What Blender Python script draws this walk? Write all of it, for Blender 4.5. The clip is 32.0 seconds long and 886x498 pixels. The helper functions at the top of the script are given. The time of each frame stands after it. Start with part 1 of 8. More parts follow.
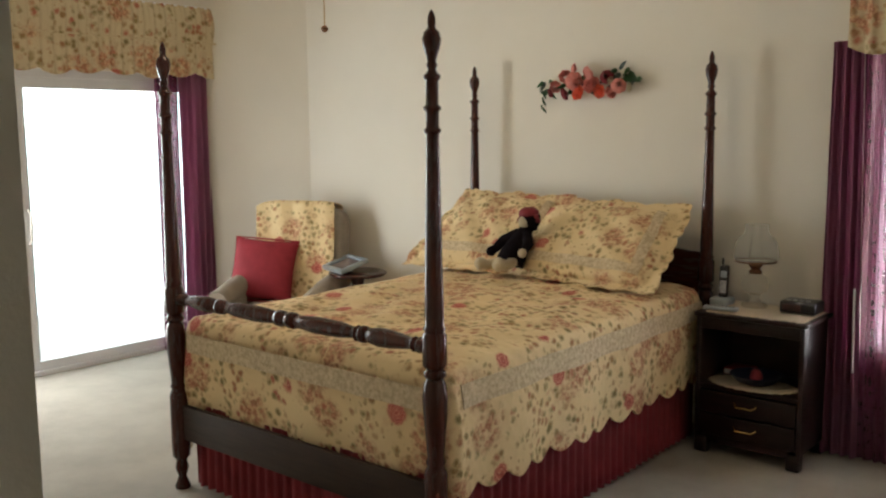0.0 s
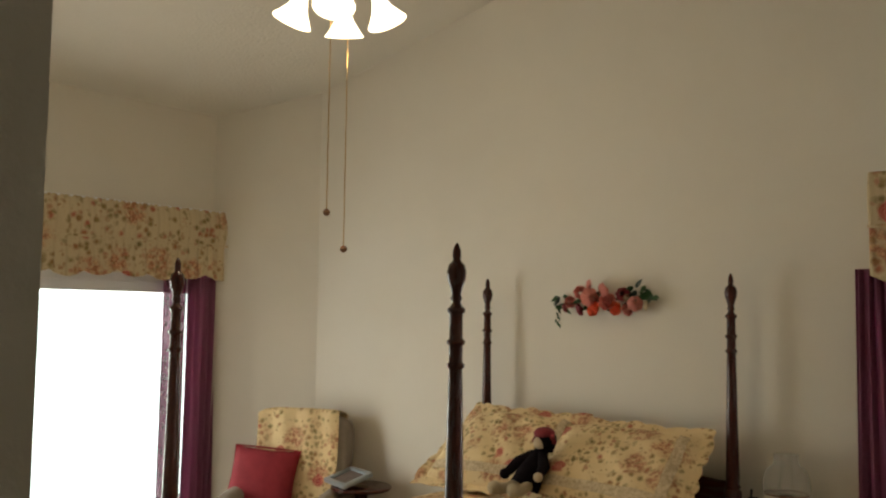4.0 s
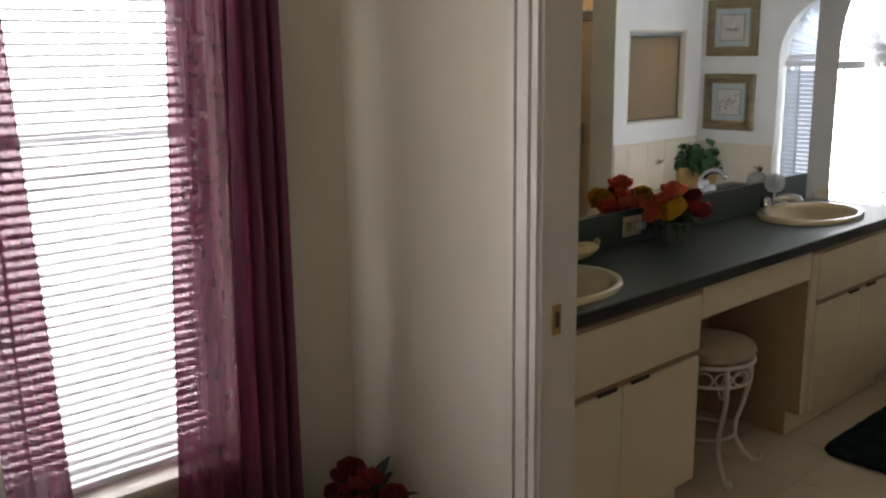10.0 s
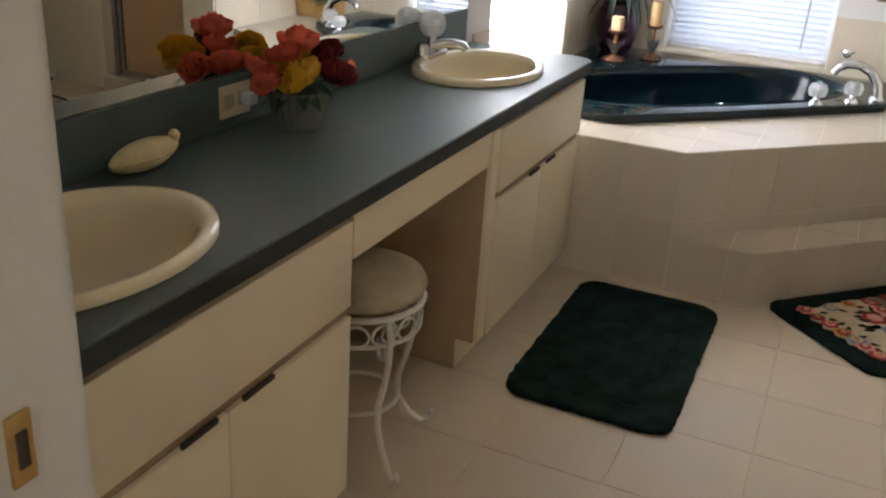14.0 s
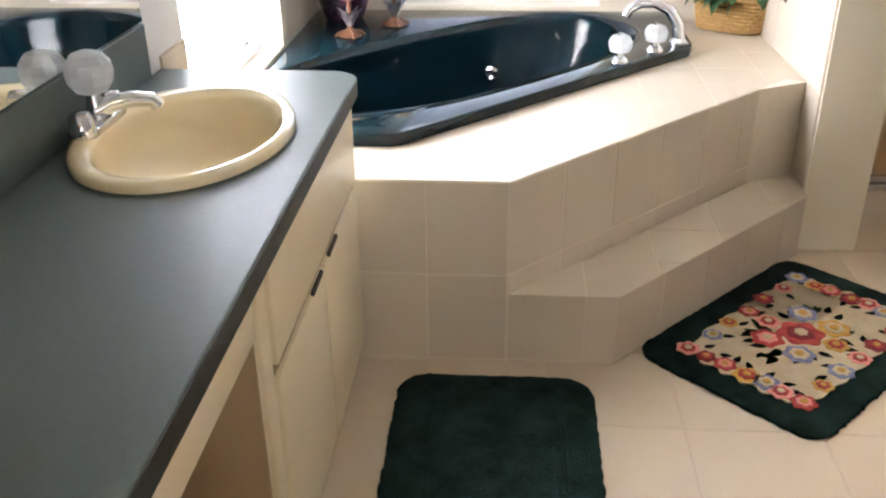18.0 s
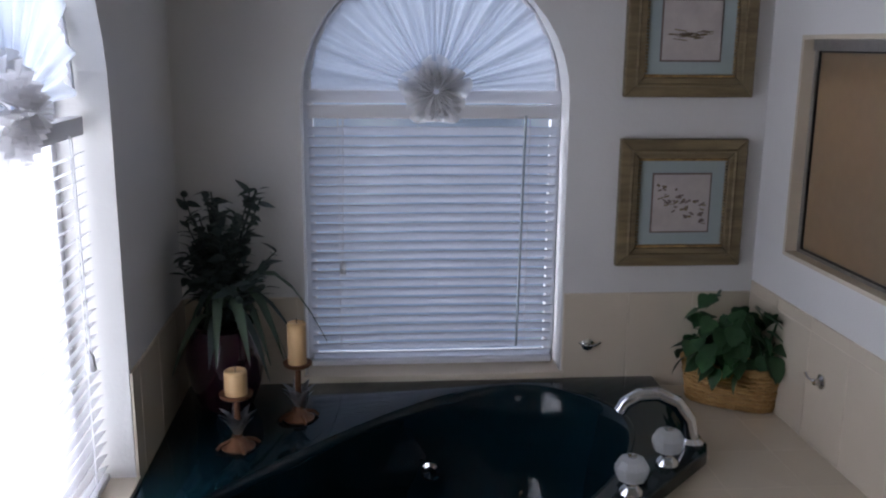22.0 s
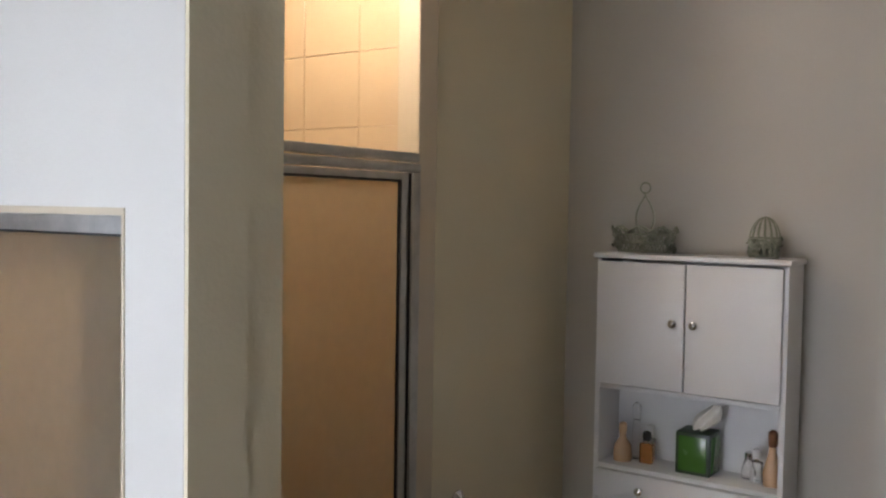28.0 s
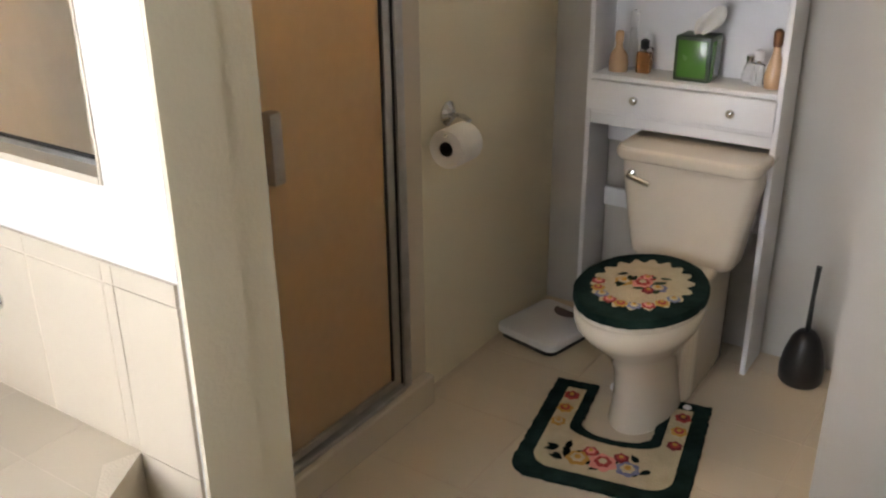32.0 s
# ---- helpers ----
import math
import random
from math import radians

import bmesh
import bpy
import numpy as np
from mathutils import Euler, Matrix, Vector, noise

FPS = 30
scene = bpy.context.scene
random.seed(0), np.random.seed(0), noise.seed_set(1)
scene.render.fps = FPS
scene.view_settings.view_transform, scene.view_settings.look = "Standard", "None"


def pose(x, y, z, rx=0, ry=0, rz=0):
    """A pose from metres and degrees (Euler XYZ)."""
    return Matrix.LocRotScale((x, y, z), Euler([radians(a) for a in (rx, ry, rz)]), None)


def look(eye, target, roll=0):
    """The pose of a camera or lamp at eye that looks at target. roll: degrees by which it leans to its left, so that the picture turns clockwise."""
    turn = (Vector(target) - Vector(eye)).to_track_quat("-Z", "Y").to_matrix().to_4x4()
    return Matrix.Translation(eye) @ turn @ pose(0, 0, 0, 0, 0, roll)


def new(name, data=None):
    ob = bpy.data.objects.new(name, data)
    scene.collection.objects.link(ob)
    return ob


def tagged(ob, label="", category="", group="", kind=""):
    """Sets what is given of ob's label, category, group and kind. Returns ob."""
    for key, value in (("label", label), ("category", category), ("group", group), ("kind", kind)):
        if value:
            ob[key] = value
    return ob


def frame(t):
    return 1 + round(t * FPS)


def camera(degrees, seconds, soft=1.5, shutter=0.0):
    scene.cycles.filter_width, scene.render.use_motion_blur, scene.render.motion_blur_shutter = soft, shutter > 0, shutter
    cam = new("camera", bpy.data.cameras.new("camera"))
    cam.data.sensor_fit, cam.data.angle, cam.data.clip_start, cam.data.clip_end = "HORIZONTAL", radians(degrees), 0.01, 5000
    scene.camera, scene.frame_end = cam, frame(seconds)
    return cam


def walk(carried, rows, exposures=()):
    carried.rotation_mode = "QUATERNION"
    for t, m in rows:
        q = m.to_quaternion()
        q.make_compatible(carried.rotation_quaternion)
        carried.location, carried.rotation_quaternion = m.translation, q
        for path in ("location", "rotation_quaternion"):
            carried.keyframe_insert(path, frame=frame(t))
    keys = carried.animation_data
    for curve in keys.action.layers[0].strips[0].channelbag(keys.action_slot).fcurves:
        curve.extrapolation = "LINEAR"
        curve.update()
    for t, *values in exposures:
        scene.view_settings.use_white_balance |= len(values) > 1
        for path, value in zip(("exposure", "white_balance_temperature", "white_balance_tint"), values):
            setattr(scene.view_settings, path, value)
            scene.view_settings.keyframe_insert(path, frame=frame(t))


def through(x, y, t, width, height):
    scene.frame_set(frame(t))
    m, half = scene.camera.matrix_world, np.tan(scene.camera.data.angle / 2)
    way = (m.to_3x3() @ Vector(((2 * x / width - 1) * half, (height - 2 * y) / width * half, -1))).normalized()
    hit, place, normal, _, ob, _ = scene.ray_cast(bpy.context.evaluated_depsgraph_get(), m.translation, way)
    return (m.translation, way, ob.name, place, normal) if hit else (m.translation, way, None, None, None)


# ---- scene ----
cam = camera(52.0, 32.0, soft=2.2)
PATH = [
    (0, (1.941, 0.035, 1.628), (0.668, 1.556, 1.369), -0.5),
    (0.5, (1.934, 0.022, 1.668), (0.669, 1.565, 1.526), -0.4),
    (1, (1.94, 0.012, 1.704), (0.679, 1.564, 1.655), 0.2),
    (1.5, (1.964, -0.018, 1.738), (0.713, 1.542, 1.765), -0.1),
    (2, (1.967, -0.041, 1.763), (0.703, 1.506, 1.866), -0.3),
    (2.5, (1.98, -0.078, 1.801), (0.708, 1.454, 1.984), 0.1),
    (4.5, (1.716, 0.254, 1.754), (0.445, 1.794, 1.865), 0.9),
    (5, (1.647, 0.476, 1.675), (0.398, 2.038, 1.629), -0.4),
    (5.5, (1.53, 0.691, 1.607), (0.276, 2.24, 1.446), -0.7),
    (6, (1.418, 0.96, 1.564), (0.145, 2.492, 1.386), -1.3),
    (6.5, (1.34, 1.155, 1.57), (-0.045, 2.57, 1.33), -0.3),
    (7, (1.30, 1.46, 1.605), (0.0, 2.945, 1.258), -1.5),
    (7.5, (1.22, 1.705, 1.605), (0.06, 3.272, 1.157), -2.4),
    (8, (0.891, 1.884, 1.569), (0.228, 3.725, 1.153), -4.4),
    (8.5, (0.711, 2.056, 1.531), (0.468, 3.995, 1.102), -7.4),
    (9, (0.422, 2.327, 1.529), (0.817, 4.229, 1.053), -5.2),
    (9.5, (0.164, 2.624, 1.503), (1.219, 4.274, 1.099), -2.8),
    (10, (0.24, 2.728, 1.511), (1.551, 4.176, 1.081), -0.7),
    (10.5, (0.375, 2.84, 1.49), (1.952, 3.993, 1.061), 0.7),
    (11, (0.495, 3.03, 1.491), (2.235, 3.868, 1.048), 0.7),
    (11.5, (0.518, 3.136, 1.503), (2.339, 3.809, 1.024), 0.6),
    (12, (0.685, 3.243, 1.448), (2.547, 3.817, 0.997), 0.7),
    (12.5, (0.869, 3.275, 1.450), (2.710, 3.903, 0.980), 1.5),
    (13, (1.074, 3.306, 1.422), (2.853, 4.044, 0.883), 2.3),
    (13.5, (1.19, 3.37, 1.405), (2.902, 4.114, 0.687), 4.2),
    (15.5, (1.61, 3.558, 1.357), (3.27, 4.204, 0.449), -0.4),
    (16, (1.763, 3.576, 1.351), (3.389, 4.182, 0.356), -1.7),
    (16.5, (1.921, 3.589, 1.347), (3.523, 4.075, 0.253), -2.2),
    (17, (2.049, 3.675, 1.334), (3.702, 3.986, 0.252), 0.1),
    (17.5, (2.205, 3.773, 1.348), (3.933, 3.993, 0.366), -1.2),
    (18, (2.354, 3.884, 1.384), (4.130, 4.022, 0.474), -0.6),
    (18.5, (2.462, 3.928, 1.438), (4.254, 4.010, 0.554), 1.2),
    (19, (2.638, 3.967, 1.473), (4.459, 4.103, 0.658), 0.5),
    (19.5, (2.83, 4.004, 1.469), (4.675, 4.142, 0.711), 0.8),
    (20, (2.918, 4.026, 1.515), (4.782, 4.163, 0.803), 0.8),
    (20.5, (3.055, 4.071, 1.514), (4.95, 4.222, 0.892), 0.1),
    (21, (3.212, 4.111, 1.542), (5.136, 4.219, 1.004), 0.3),
    (21.5, (3.315, 4.137, 1.551), (5.257, 4.121, 1.073), -0.5),
    (22, (3.436, 4.135, 1.588), (5.38, 3.97, 1.147), 0.5),
    (22.5, (3.574, 4.038, 1.592), (5.517, 3.723, 1.234), 0.9),
    (23, (3.723, 4.029, 1.571), (5.616, 3.495, 1.207), 1.3),
    (23.5, (3.835, 3.968, 1.561), (5.657, 3.232, 1.189), 1.6),
    (24, (3.949, 3.969, 1.551), (5.614, 2.918, 1.196), 1.2),
    (24.5, (4.062, 3.871, 1.542), (5.570, 2.605, 1.190), 1.0),
    (25, (4.096, 3.834, 1.547), (5.461, 2.415, 1.197), 0.8),
    (25.5, (4.071, 3.796, 1.588), (5.356, 2.303, 1.242), 1.1),
    (26, (4.073, 3.79, 1.609), (5.31, 2.236, 1.373), 1.5),
    (26.5, (4.062, 3.799, 1.633), (5.281, 2.218, 1.515), 2.2),
    (28.5, (4.062, 3.789, 1.614), (5.18, 2.134, 1.514), 1.2),
    (29, (4.026, 3.802, 1.578), (5.134, 2.149, 1.373), 1.5),
    (29.5, (4.029, 3.782, 1.572), (5.131, 2.14, 1.272), 0.6),
    (30, (4.073, 3.771, 1.545), (5.151, 2.13, 1.159), 0.9),
    (30.5, (4.116, 3.75, 1.515), (5.168, 2.122, 1.022), 1.0),
    (31, (4.108, 3.733, 1.497), (5.16, 2.143, 0.893), 0.6),
    (31.5, (4.097, 3.72, 1.491), (5.157, 2.17, 0.804), 0.4),
    (32, (4.129, 3.71, 1.438), (5.156, 2.185, 0.652), -0.6),
]
EXPOSURES = [(0, 0.1, 6500, 10), (1, -0.05, 6900, 10), (2, -0.25, 7200, 10), (5, -0.5, 7200, 10), (6, -0.65, 7300, 10), (7, -0.65, 7800, 9), (8, -0.25, 7300, 9), (9, -0.4, 6900, 10), (10, -0.9, 6800, 11), (11, -0.95, 6700, 12),
    (12, -0.78, 6600, 12), (13, -0.5, 6700, 12), (16, 1.0, 6800, 12), (18, 0.95, 6600, 14), (19, 0.6, 6400, 18), (20, -0.3, 6200, 20), (21, -1.15, 6200, 20), (22, -1.95, 6100, 18), (23, -1.9, 6100, 18),
    (24, -1.55, 6500, 15), (25, -1.0, 6800, 12), (26, -0.85, 6500, 12), (29, -0.65, 6400, 12), (30, -0.5, 6450, 12), (32, 0.1, 6800, 12)]
walk(cam, [(t, look(eye, target, roll)) for t, eye, target, roll in PATH], exposures=EXPOSURES)


# ==== world, sun and lights ====
def link(name, bm, mat, parent=None, label="", smooth=True, angle=40):
    """One mesh object out of a bmesh, under a parent where one is given."""
    me = bpy.data.meshes.new(name)
    bmesh.ops.recalc_face_normals(bm, faces=bm.faces)
    bm.to_mesh(me)
    bm.free()
    ob = new(name, me)
    for m in mat if isinstance(mat, (list, tuple)) else [mat]:
        me.materials.append(m)
    if smooth:
        me.shade_smooth()
        me.set_sharp_from_angle(angle=radians(angle))
    if parent is not None:
        ob.parent = parent
        ob.matrix_parent_inverse = parent.matrix_basis.inverted()
    if label:
        ob["label"] = label
    return ob


part = link


def thing(name, at, label, category, group="", turn=0):
    """An Empty at a thing's base; its parts are made in world places and parented to it."""
    ob = new(name)
    ob.empty_display_size = 0.05
    ob.matrix_basis = pose(*at, 0, 0, turn)
    return tagged(ob, label, category, group)


def add_box(bm, lo, hi, m=None):
    x0, y0, z0 = lo
    x1, y1, z1 = hi
    v = [bm.verts.new((x, y, z)) for z in (z0, z1) for x, y in ((x0, y0), (x1, y0), (x1, y1), (x0, y1))]
    if m is not None:
        for w in v:
            w.co = m @ w.co
    faces = [bm.faces.new([v[i] for i in q]) for q in ((0, 3, 2, 1), (4, 5, 6, 7), (0, 1, 5, 4), (1, 2, 6, 5), (2, 3, 7, 6), (3, 0, 4, 7))]
    return v, faces


def box(lo, hi, bevel=0.0, seg=2, m=None):
    bm = bmesh.new()
    add_box(bm, lo, hi)
    if bevel:
        bmesh.ops.bevel(bm, geom=list(bm.edges), offset=bevel, segments=seg, affect="EDGES", profile=0.5)
    if m is not None:
        bm.transform(m)
    return bm


def boxes(*pairs):
    bm = bmesh.new()
    for lo, hi in pairs:
        add_box(bm, lo, hi)
    return bm


def lathe(profile, seg=24, m=None, bm=None, cap=True):
    """A turned body: profile rows of radius, height."""
    bm = bm or bmesh.new()
    rings = []
    for r, z in profile:
        ring = []
        for k in range(seg):
            a = 2 * math.pi * k / seg
            co = Vector((r * math.cos(a), r * math.sin(a), z))
            ring.append(bm.verts.new(m @ co if m is not None else co))
        rings.append(ring)
    for a, b in zip(rings, rings[1:]):
        for k in range(seg):
            bm.faces.new((a[k], a[(k + 1) % seg], b[(k + 1) % seg], b[k]))
    if cap:
        bm.faces.new(rings[0][::-1])
        bm.faces.new(rings[-1])
    return bm


def tube(points, r, seg=8, bm=None, taper=None, cap=True):
    """A rod swept along points; taper gives each point's share of the radius."""
    bm = bm or bmesh.new()
    pts = [Vector(p) for p in points]
    rings, side = [], None
    for i, p in enumerate(pts):
        d = (pts[min(i + 1, len(pts) - 1)] - pts[max(i - 1, 0)]).normalized()
        if side is None:
            side = d.cross(Vector((0, 0, 1)) if abs(d.z) < 0.9 else Vector((1, 0, 0))).normalized()
        side = (side - d * side.dot(d)).normalized()
        up = d.cross(side)
        rr = r * (taper[i] if taper else 1)
        rings.append([bm.verts.new(p + rr * (math.cos(2 * math.pi * k / seg) * side + math.sin(2 * math.pi * k / seg) * up)) for k in range(seg)])
    for a, b in zip(rings, rings[1:]):
        for k in range(seg):
            bm.faces.new((a[k], a[(k + 1) % seg], b[(k + 1) % seg], b[k]))
    if cap:
        bm.faces.new(rings[0][::-1])
        bm.faces.new(rings[-1])
    return bm


def prism(outline, z0, z1, bevel=0.0, seg=2, m=None):
    """An upright body on an outline of x, y."""
    bm = bmesh.new()
    a = [bm.verts.new((x, y, z0)) for x, y in outline]
    b = [bm.verts.new((x, y, z1)) for x, y in outline]
    n = len(outline)
    bm.faces.new(a[::-1])
    bm.faces.new(b)
    for k in range(n):
        bm.faces.new((a[k], a[(k + 1) % n], b[(k + 1) % n], b[k]))
    bmesh.ops.recalc_face_normals(bm, faces=bm.faces)
    if bevel:
        bmesh.ops.bevel(bm, geom=list(bm.edges), offset=bevel, segments=seg, affect="EDGES", profile=0.5)
    if m is not None:
        bm.transform(m)
    return bm


def sheet(nx, ny, fn, thick=0.0, close=False):
    """A surface of nx by ny cells; fn(u, v) gives the place, u and v from 0 to 1. thick: a second skin behind it."""
    bm = bmesh.new()
    rows = [[bm.verts.new(fn(i / nx, j / ny)) for i in range(nx + (0 if close else 1))] for j in range(ny + 1)]
    w = len(rows[0])
    for j in range(ny):
        for i in range(nx):
            bm.faces.new((rows[j][i], rows[j][(i + 1) % w], rows[j + 1][(i + 1) % w], rows[j + 1][i]))
    if thick:
        bmesh.ops.recalc_face_normals(bm, faces=bm.faces)
        bm.normal_update()
        flat = [v for row in rows for v in row]
        under = {v: bm.verts.new(v.co - v.normal * thick) for v in flat}
        rim = [e for e in bm.edges if len(e.link_faces) == 1]
        for f in list(bm.faces):
            bm.faces.new([under[v] for v in reversed(f.verts)])
        for e in rim:
            a, b = e.verts
            bm.faces.new((a, b, under[b], under[a]))
    return bm


def rounded(x0, y0, x1, y1, r, seg=6):
    pts = []
    for cx, cy, a0 in ((x1 - r, y1 - r, 0), (x0 + r, y1 - r, 90), (x0 + r, y0 + r, 180), (x1 - r, y0 + r, 270)):
        for k in range(seg + 1):
            a = radians(a0 + 90 * k / seg)
            pts.append((cx + r * math.cos(a), cy + r * math.sin(a)))
    return pts


world = bpy.data.worlds.new("sky")
scene.world = world
world.use_nodes = True
sky = world.node_tree.nodes.new("ShaderNodeTexSky")
sky.sky_type, sky.sun_disc, sky.sun_elevation, sky.sun_rotation = "NISHITA", False, radians(47), radians(180)
world.node_tree.links.new(sky.outputs[0], world.node_tree.nodes["Background"].inputs[0])
world.node_tree.nodes["Background"].inputs[1].default_value = 0.12
sun = new("sun", bpy.data.lights.new("sun", "SUN"))
sun.data.energy, sun.data.angle, sun.data.color = 2.5, radians(0.5), (1, 0.95, 0.88)
sun.matrix_basis = look((0, 0, 0), (0.0, 0.68, -0.73))


def area(name, eye, target, w, h, energy, color):
    l = new(name, bpy.data.lights.new(name, "AREA"))
    l.data.shape, l.data.size, l.data.size_y, l.data.energy, l.data.color = "RECTANGLE", w, h, energy, color
    l.matrix_basis = look(eye, target)
    return l


def bulb(name, at, energy, radius, color):
    l = new(name, bpy.data.lights.new(name, "POINT"))
    l.data.energy, l.data.shadow_soft_size, l.data.color = energy, radius, color
    l.location = at
    return l


# daylight through the real openings
area("daylight_sliding_door", (-4.015, 2.35, 1.1), (0, 2.6, 0.95), 0.8, 1.7, 41, (1, 0.99, 0.95))
area("daylight_bedroom_window", (1.01, 4.712, 1.3), (1.01, 0, 1.2), 0.5, 1.45, 5, (1, 0.98, 0.97))
area("daylight_bath_window", (5.0, 4.735, 1.3), (3.9, 0, 0.8), 0.82, 1.4, 20, (0.84, 0.89, 1))
area("daylight_arch_window", (6.4, 3.93, 1.2), (0, 3.9, 1.0), 0.75, 1.25, 13, (0.82, 0.88, 1))
bulb("shower_bulb", (5.62, 2.28, 2.31), 25, 0.05, (1, 0.84, 0.64))
for i, (bx, by) in enumerate(((-0.88, 2.46), (-1.2, 2.62), (-1.06, 2.92), (-0.78, 2.82))):
    bulb("fan_bulb", (bx, by, 2.93), 3, 0.05, (1, 0.87, 0.66))


# ==== materials ====
def blank(name):
    m = bpy.data.materials.new(name)
    m.use_nodes = True
    t = m.node_tree
    return m, t, t.nodes["Principled BSDF"]


def where(t, sx=1.0, sy=1.0, sz=1.0):
    c, k = t.nodes.new("ShaderNodeTexCoord"), t.nodes.new("ShaderNodeMapping")
    k.inputs["Scale"].default_value = (sx, sy, sz)
    t.links.new(c.outputs["Object"], k.inputs["Vector"])
    return k.outputs[0]


def wool(t, vec, scale, detail=3.0, rough=0.55):
    n = t.nodes.new("ShaderNodeTexNoise")
    n.inputs["Scale"].default_value, n.inputs["Detail"].default_value, n.inputs["Roughness"].default_value = scale, detail, rough
    t.links.new(vec, n.inputs["Vector"])
    return n.outputs[0]


def cells(t, vec, scale, out="Distance", rand=1.0):
    n = t.nodes.new("ShaderNodeTexVoronoi")
    n.inputs["Scale"].default_value, n.inputs["Randomness"].default_value = scale, rand
    t.links.new(vec, n.inputs["Vector"])
    return n.outputs[out]


def steps(t, fac, *stops):
    r = t.nodes.new("ShaderNodeValToRGB")
    e = r.color_ramp.elements
    while len(e) < len(stops):
        e.new(0.5)
    for s, (p, c) in zip(e, stops):
        s.position, s.color = p, (*c, 1) if len(c) == 3 else c
    t.links.new(fac, r.inputs[0])
    return r.outputs[0]


def blend(t, fac, a, b, mode="MIX"):
    n = t.nodes.new("ShaderNodeMix")
    n.data_type, n.blend_type = "RGBA", mode
    for s, v in ((n.inputs[0], fac), (n.inputs[6], a), (n.inputs[7], b)):
        if isinstance(v, (int, float)):
            s.default_value = v
        elif isinstance(v, tuple):
            s.default_value = (*v, 1)
        else:
            t.links.new(v, s)
    return n.outputs[2]


def calc(t, op, a, b=0.0):
    n = t.nodes.new("ShaderNodeMath")
    n.operation = op
    for s, v in ((n.inputs[0], a), (n.inputs[1], b)):
        if isinstance(v, (int, float)):
            s.default_value = v
        else:
            t.links.new(v, s)
    return n.outputs[0]


def relief(t, b, height, strength, dist=0.01):
    n = t.nodes.new("ShaderNodeBump")
    n.inputs["Strength"].default_value, n.inputs["Distance"].default_value = strength, dist
    t.links.new(height, n.inputs["Height"])
    t.links.new(n.outputs[0], b.inputs["Normal"])


def chance(t):
    return t.nodes.new("ShaderNodeObjectInfo").outputs["Random"]


def surf(name, c1, c2, scale=4.0, rough=0.6, bump=0.1, fine=120.0, metal=0.0, gloss=0.08, stretch=(1, 1, 1), vary=0.0):
    """A surface of two close colours in soft patches, with fine relief and uneven gloss; vary: share by which pieces differ."""
    m, t, b = blank(name)
    v = where(t, *stretch)
    if vary:
        sh = t.nodes.new("ShaderNodeVectorMath")
        sh.operation = "ADD"
        t.links.new(v, sh.inputs[0])
        t.links.new(calc(t, "MULTIPLY", chance(t), 53.0), sh.inputs[1])
        v = sh.outputs[0]
    patch = wool(t, v, scale, 5.0, 0.6)
    col = blend(t, steps(t, patch, (0.35, (0, 0, 0)), (0.65, (1, 1, 1))), c1, c2)
    if vary:
        col = blend(t, calc(t, "MULTIPLY", chance(t), vary), col, tuple(x * 0.72 for x in c1))
    t.links.new(col, b.inputs["Base Color"])
    grain = wool(t, v, fine, 2.0)
    r = calc(t, "ADD", calc(t, "MULTIPLY", calc(t, "SUBTRACT", patch, 0.5), gloss * 2), rough)
    t.links.new(r, b.inputs["Roughness"])
    b.inputs["Metallic"].default_value = metal
    if bump:
        relief(t, b, grain, bump)
    return m


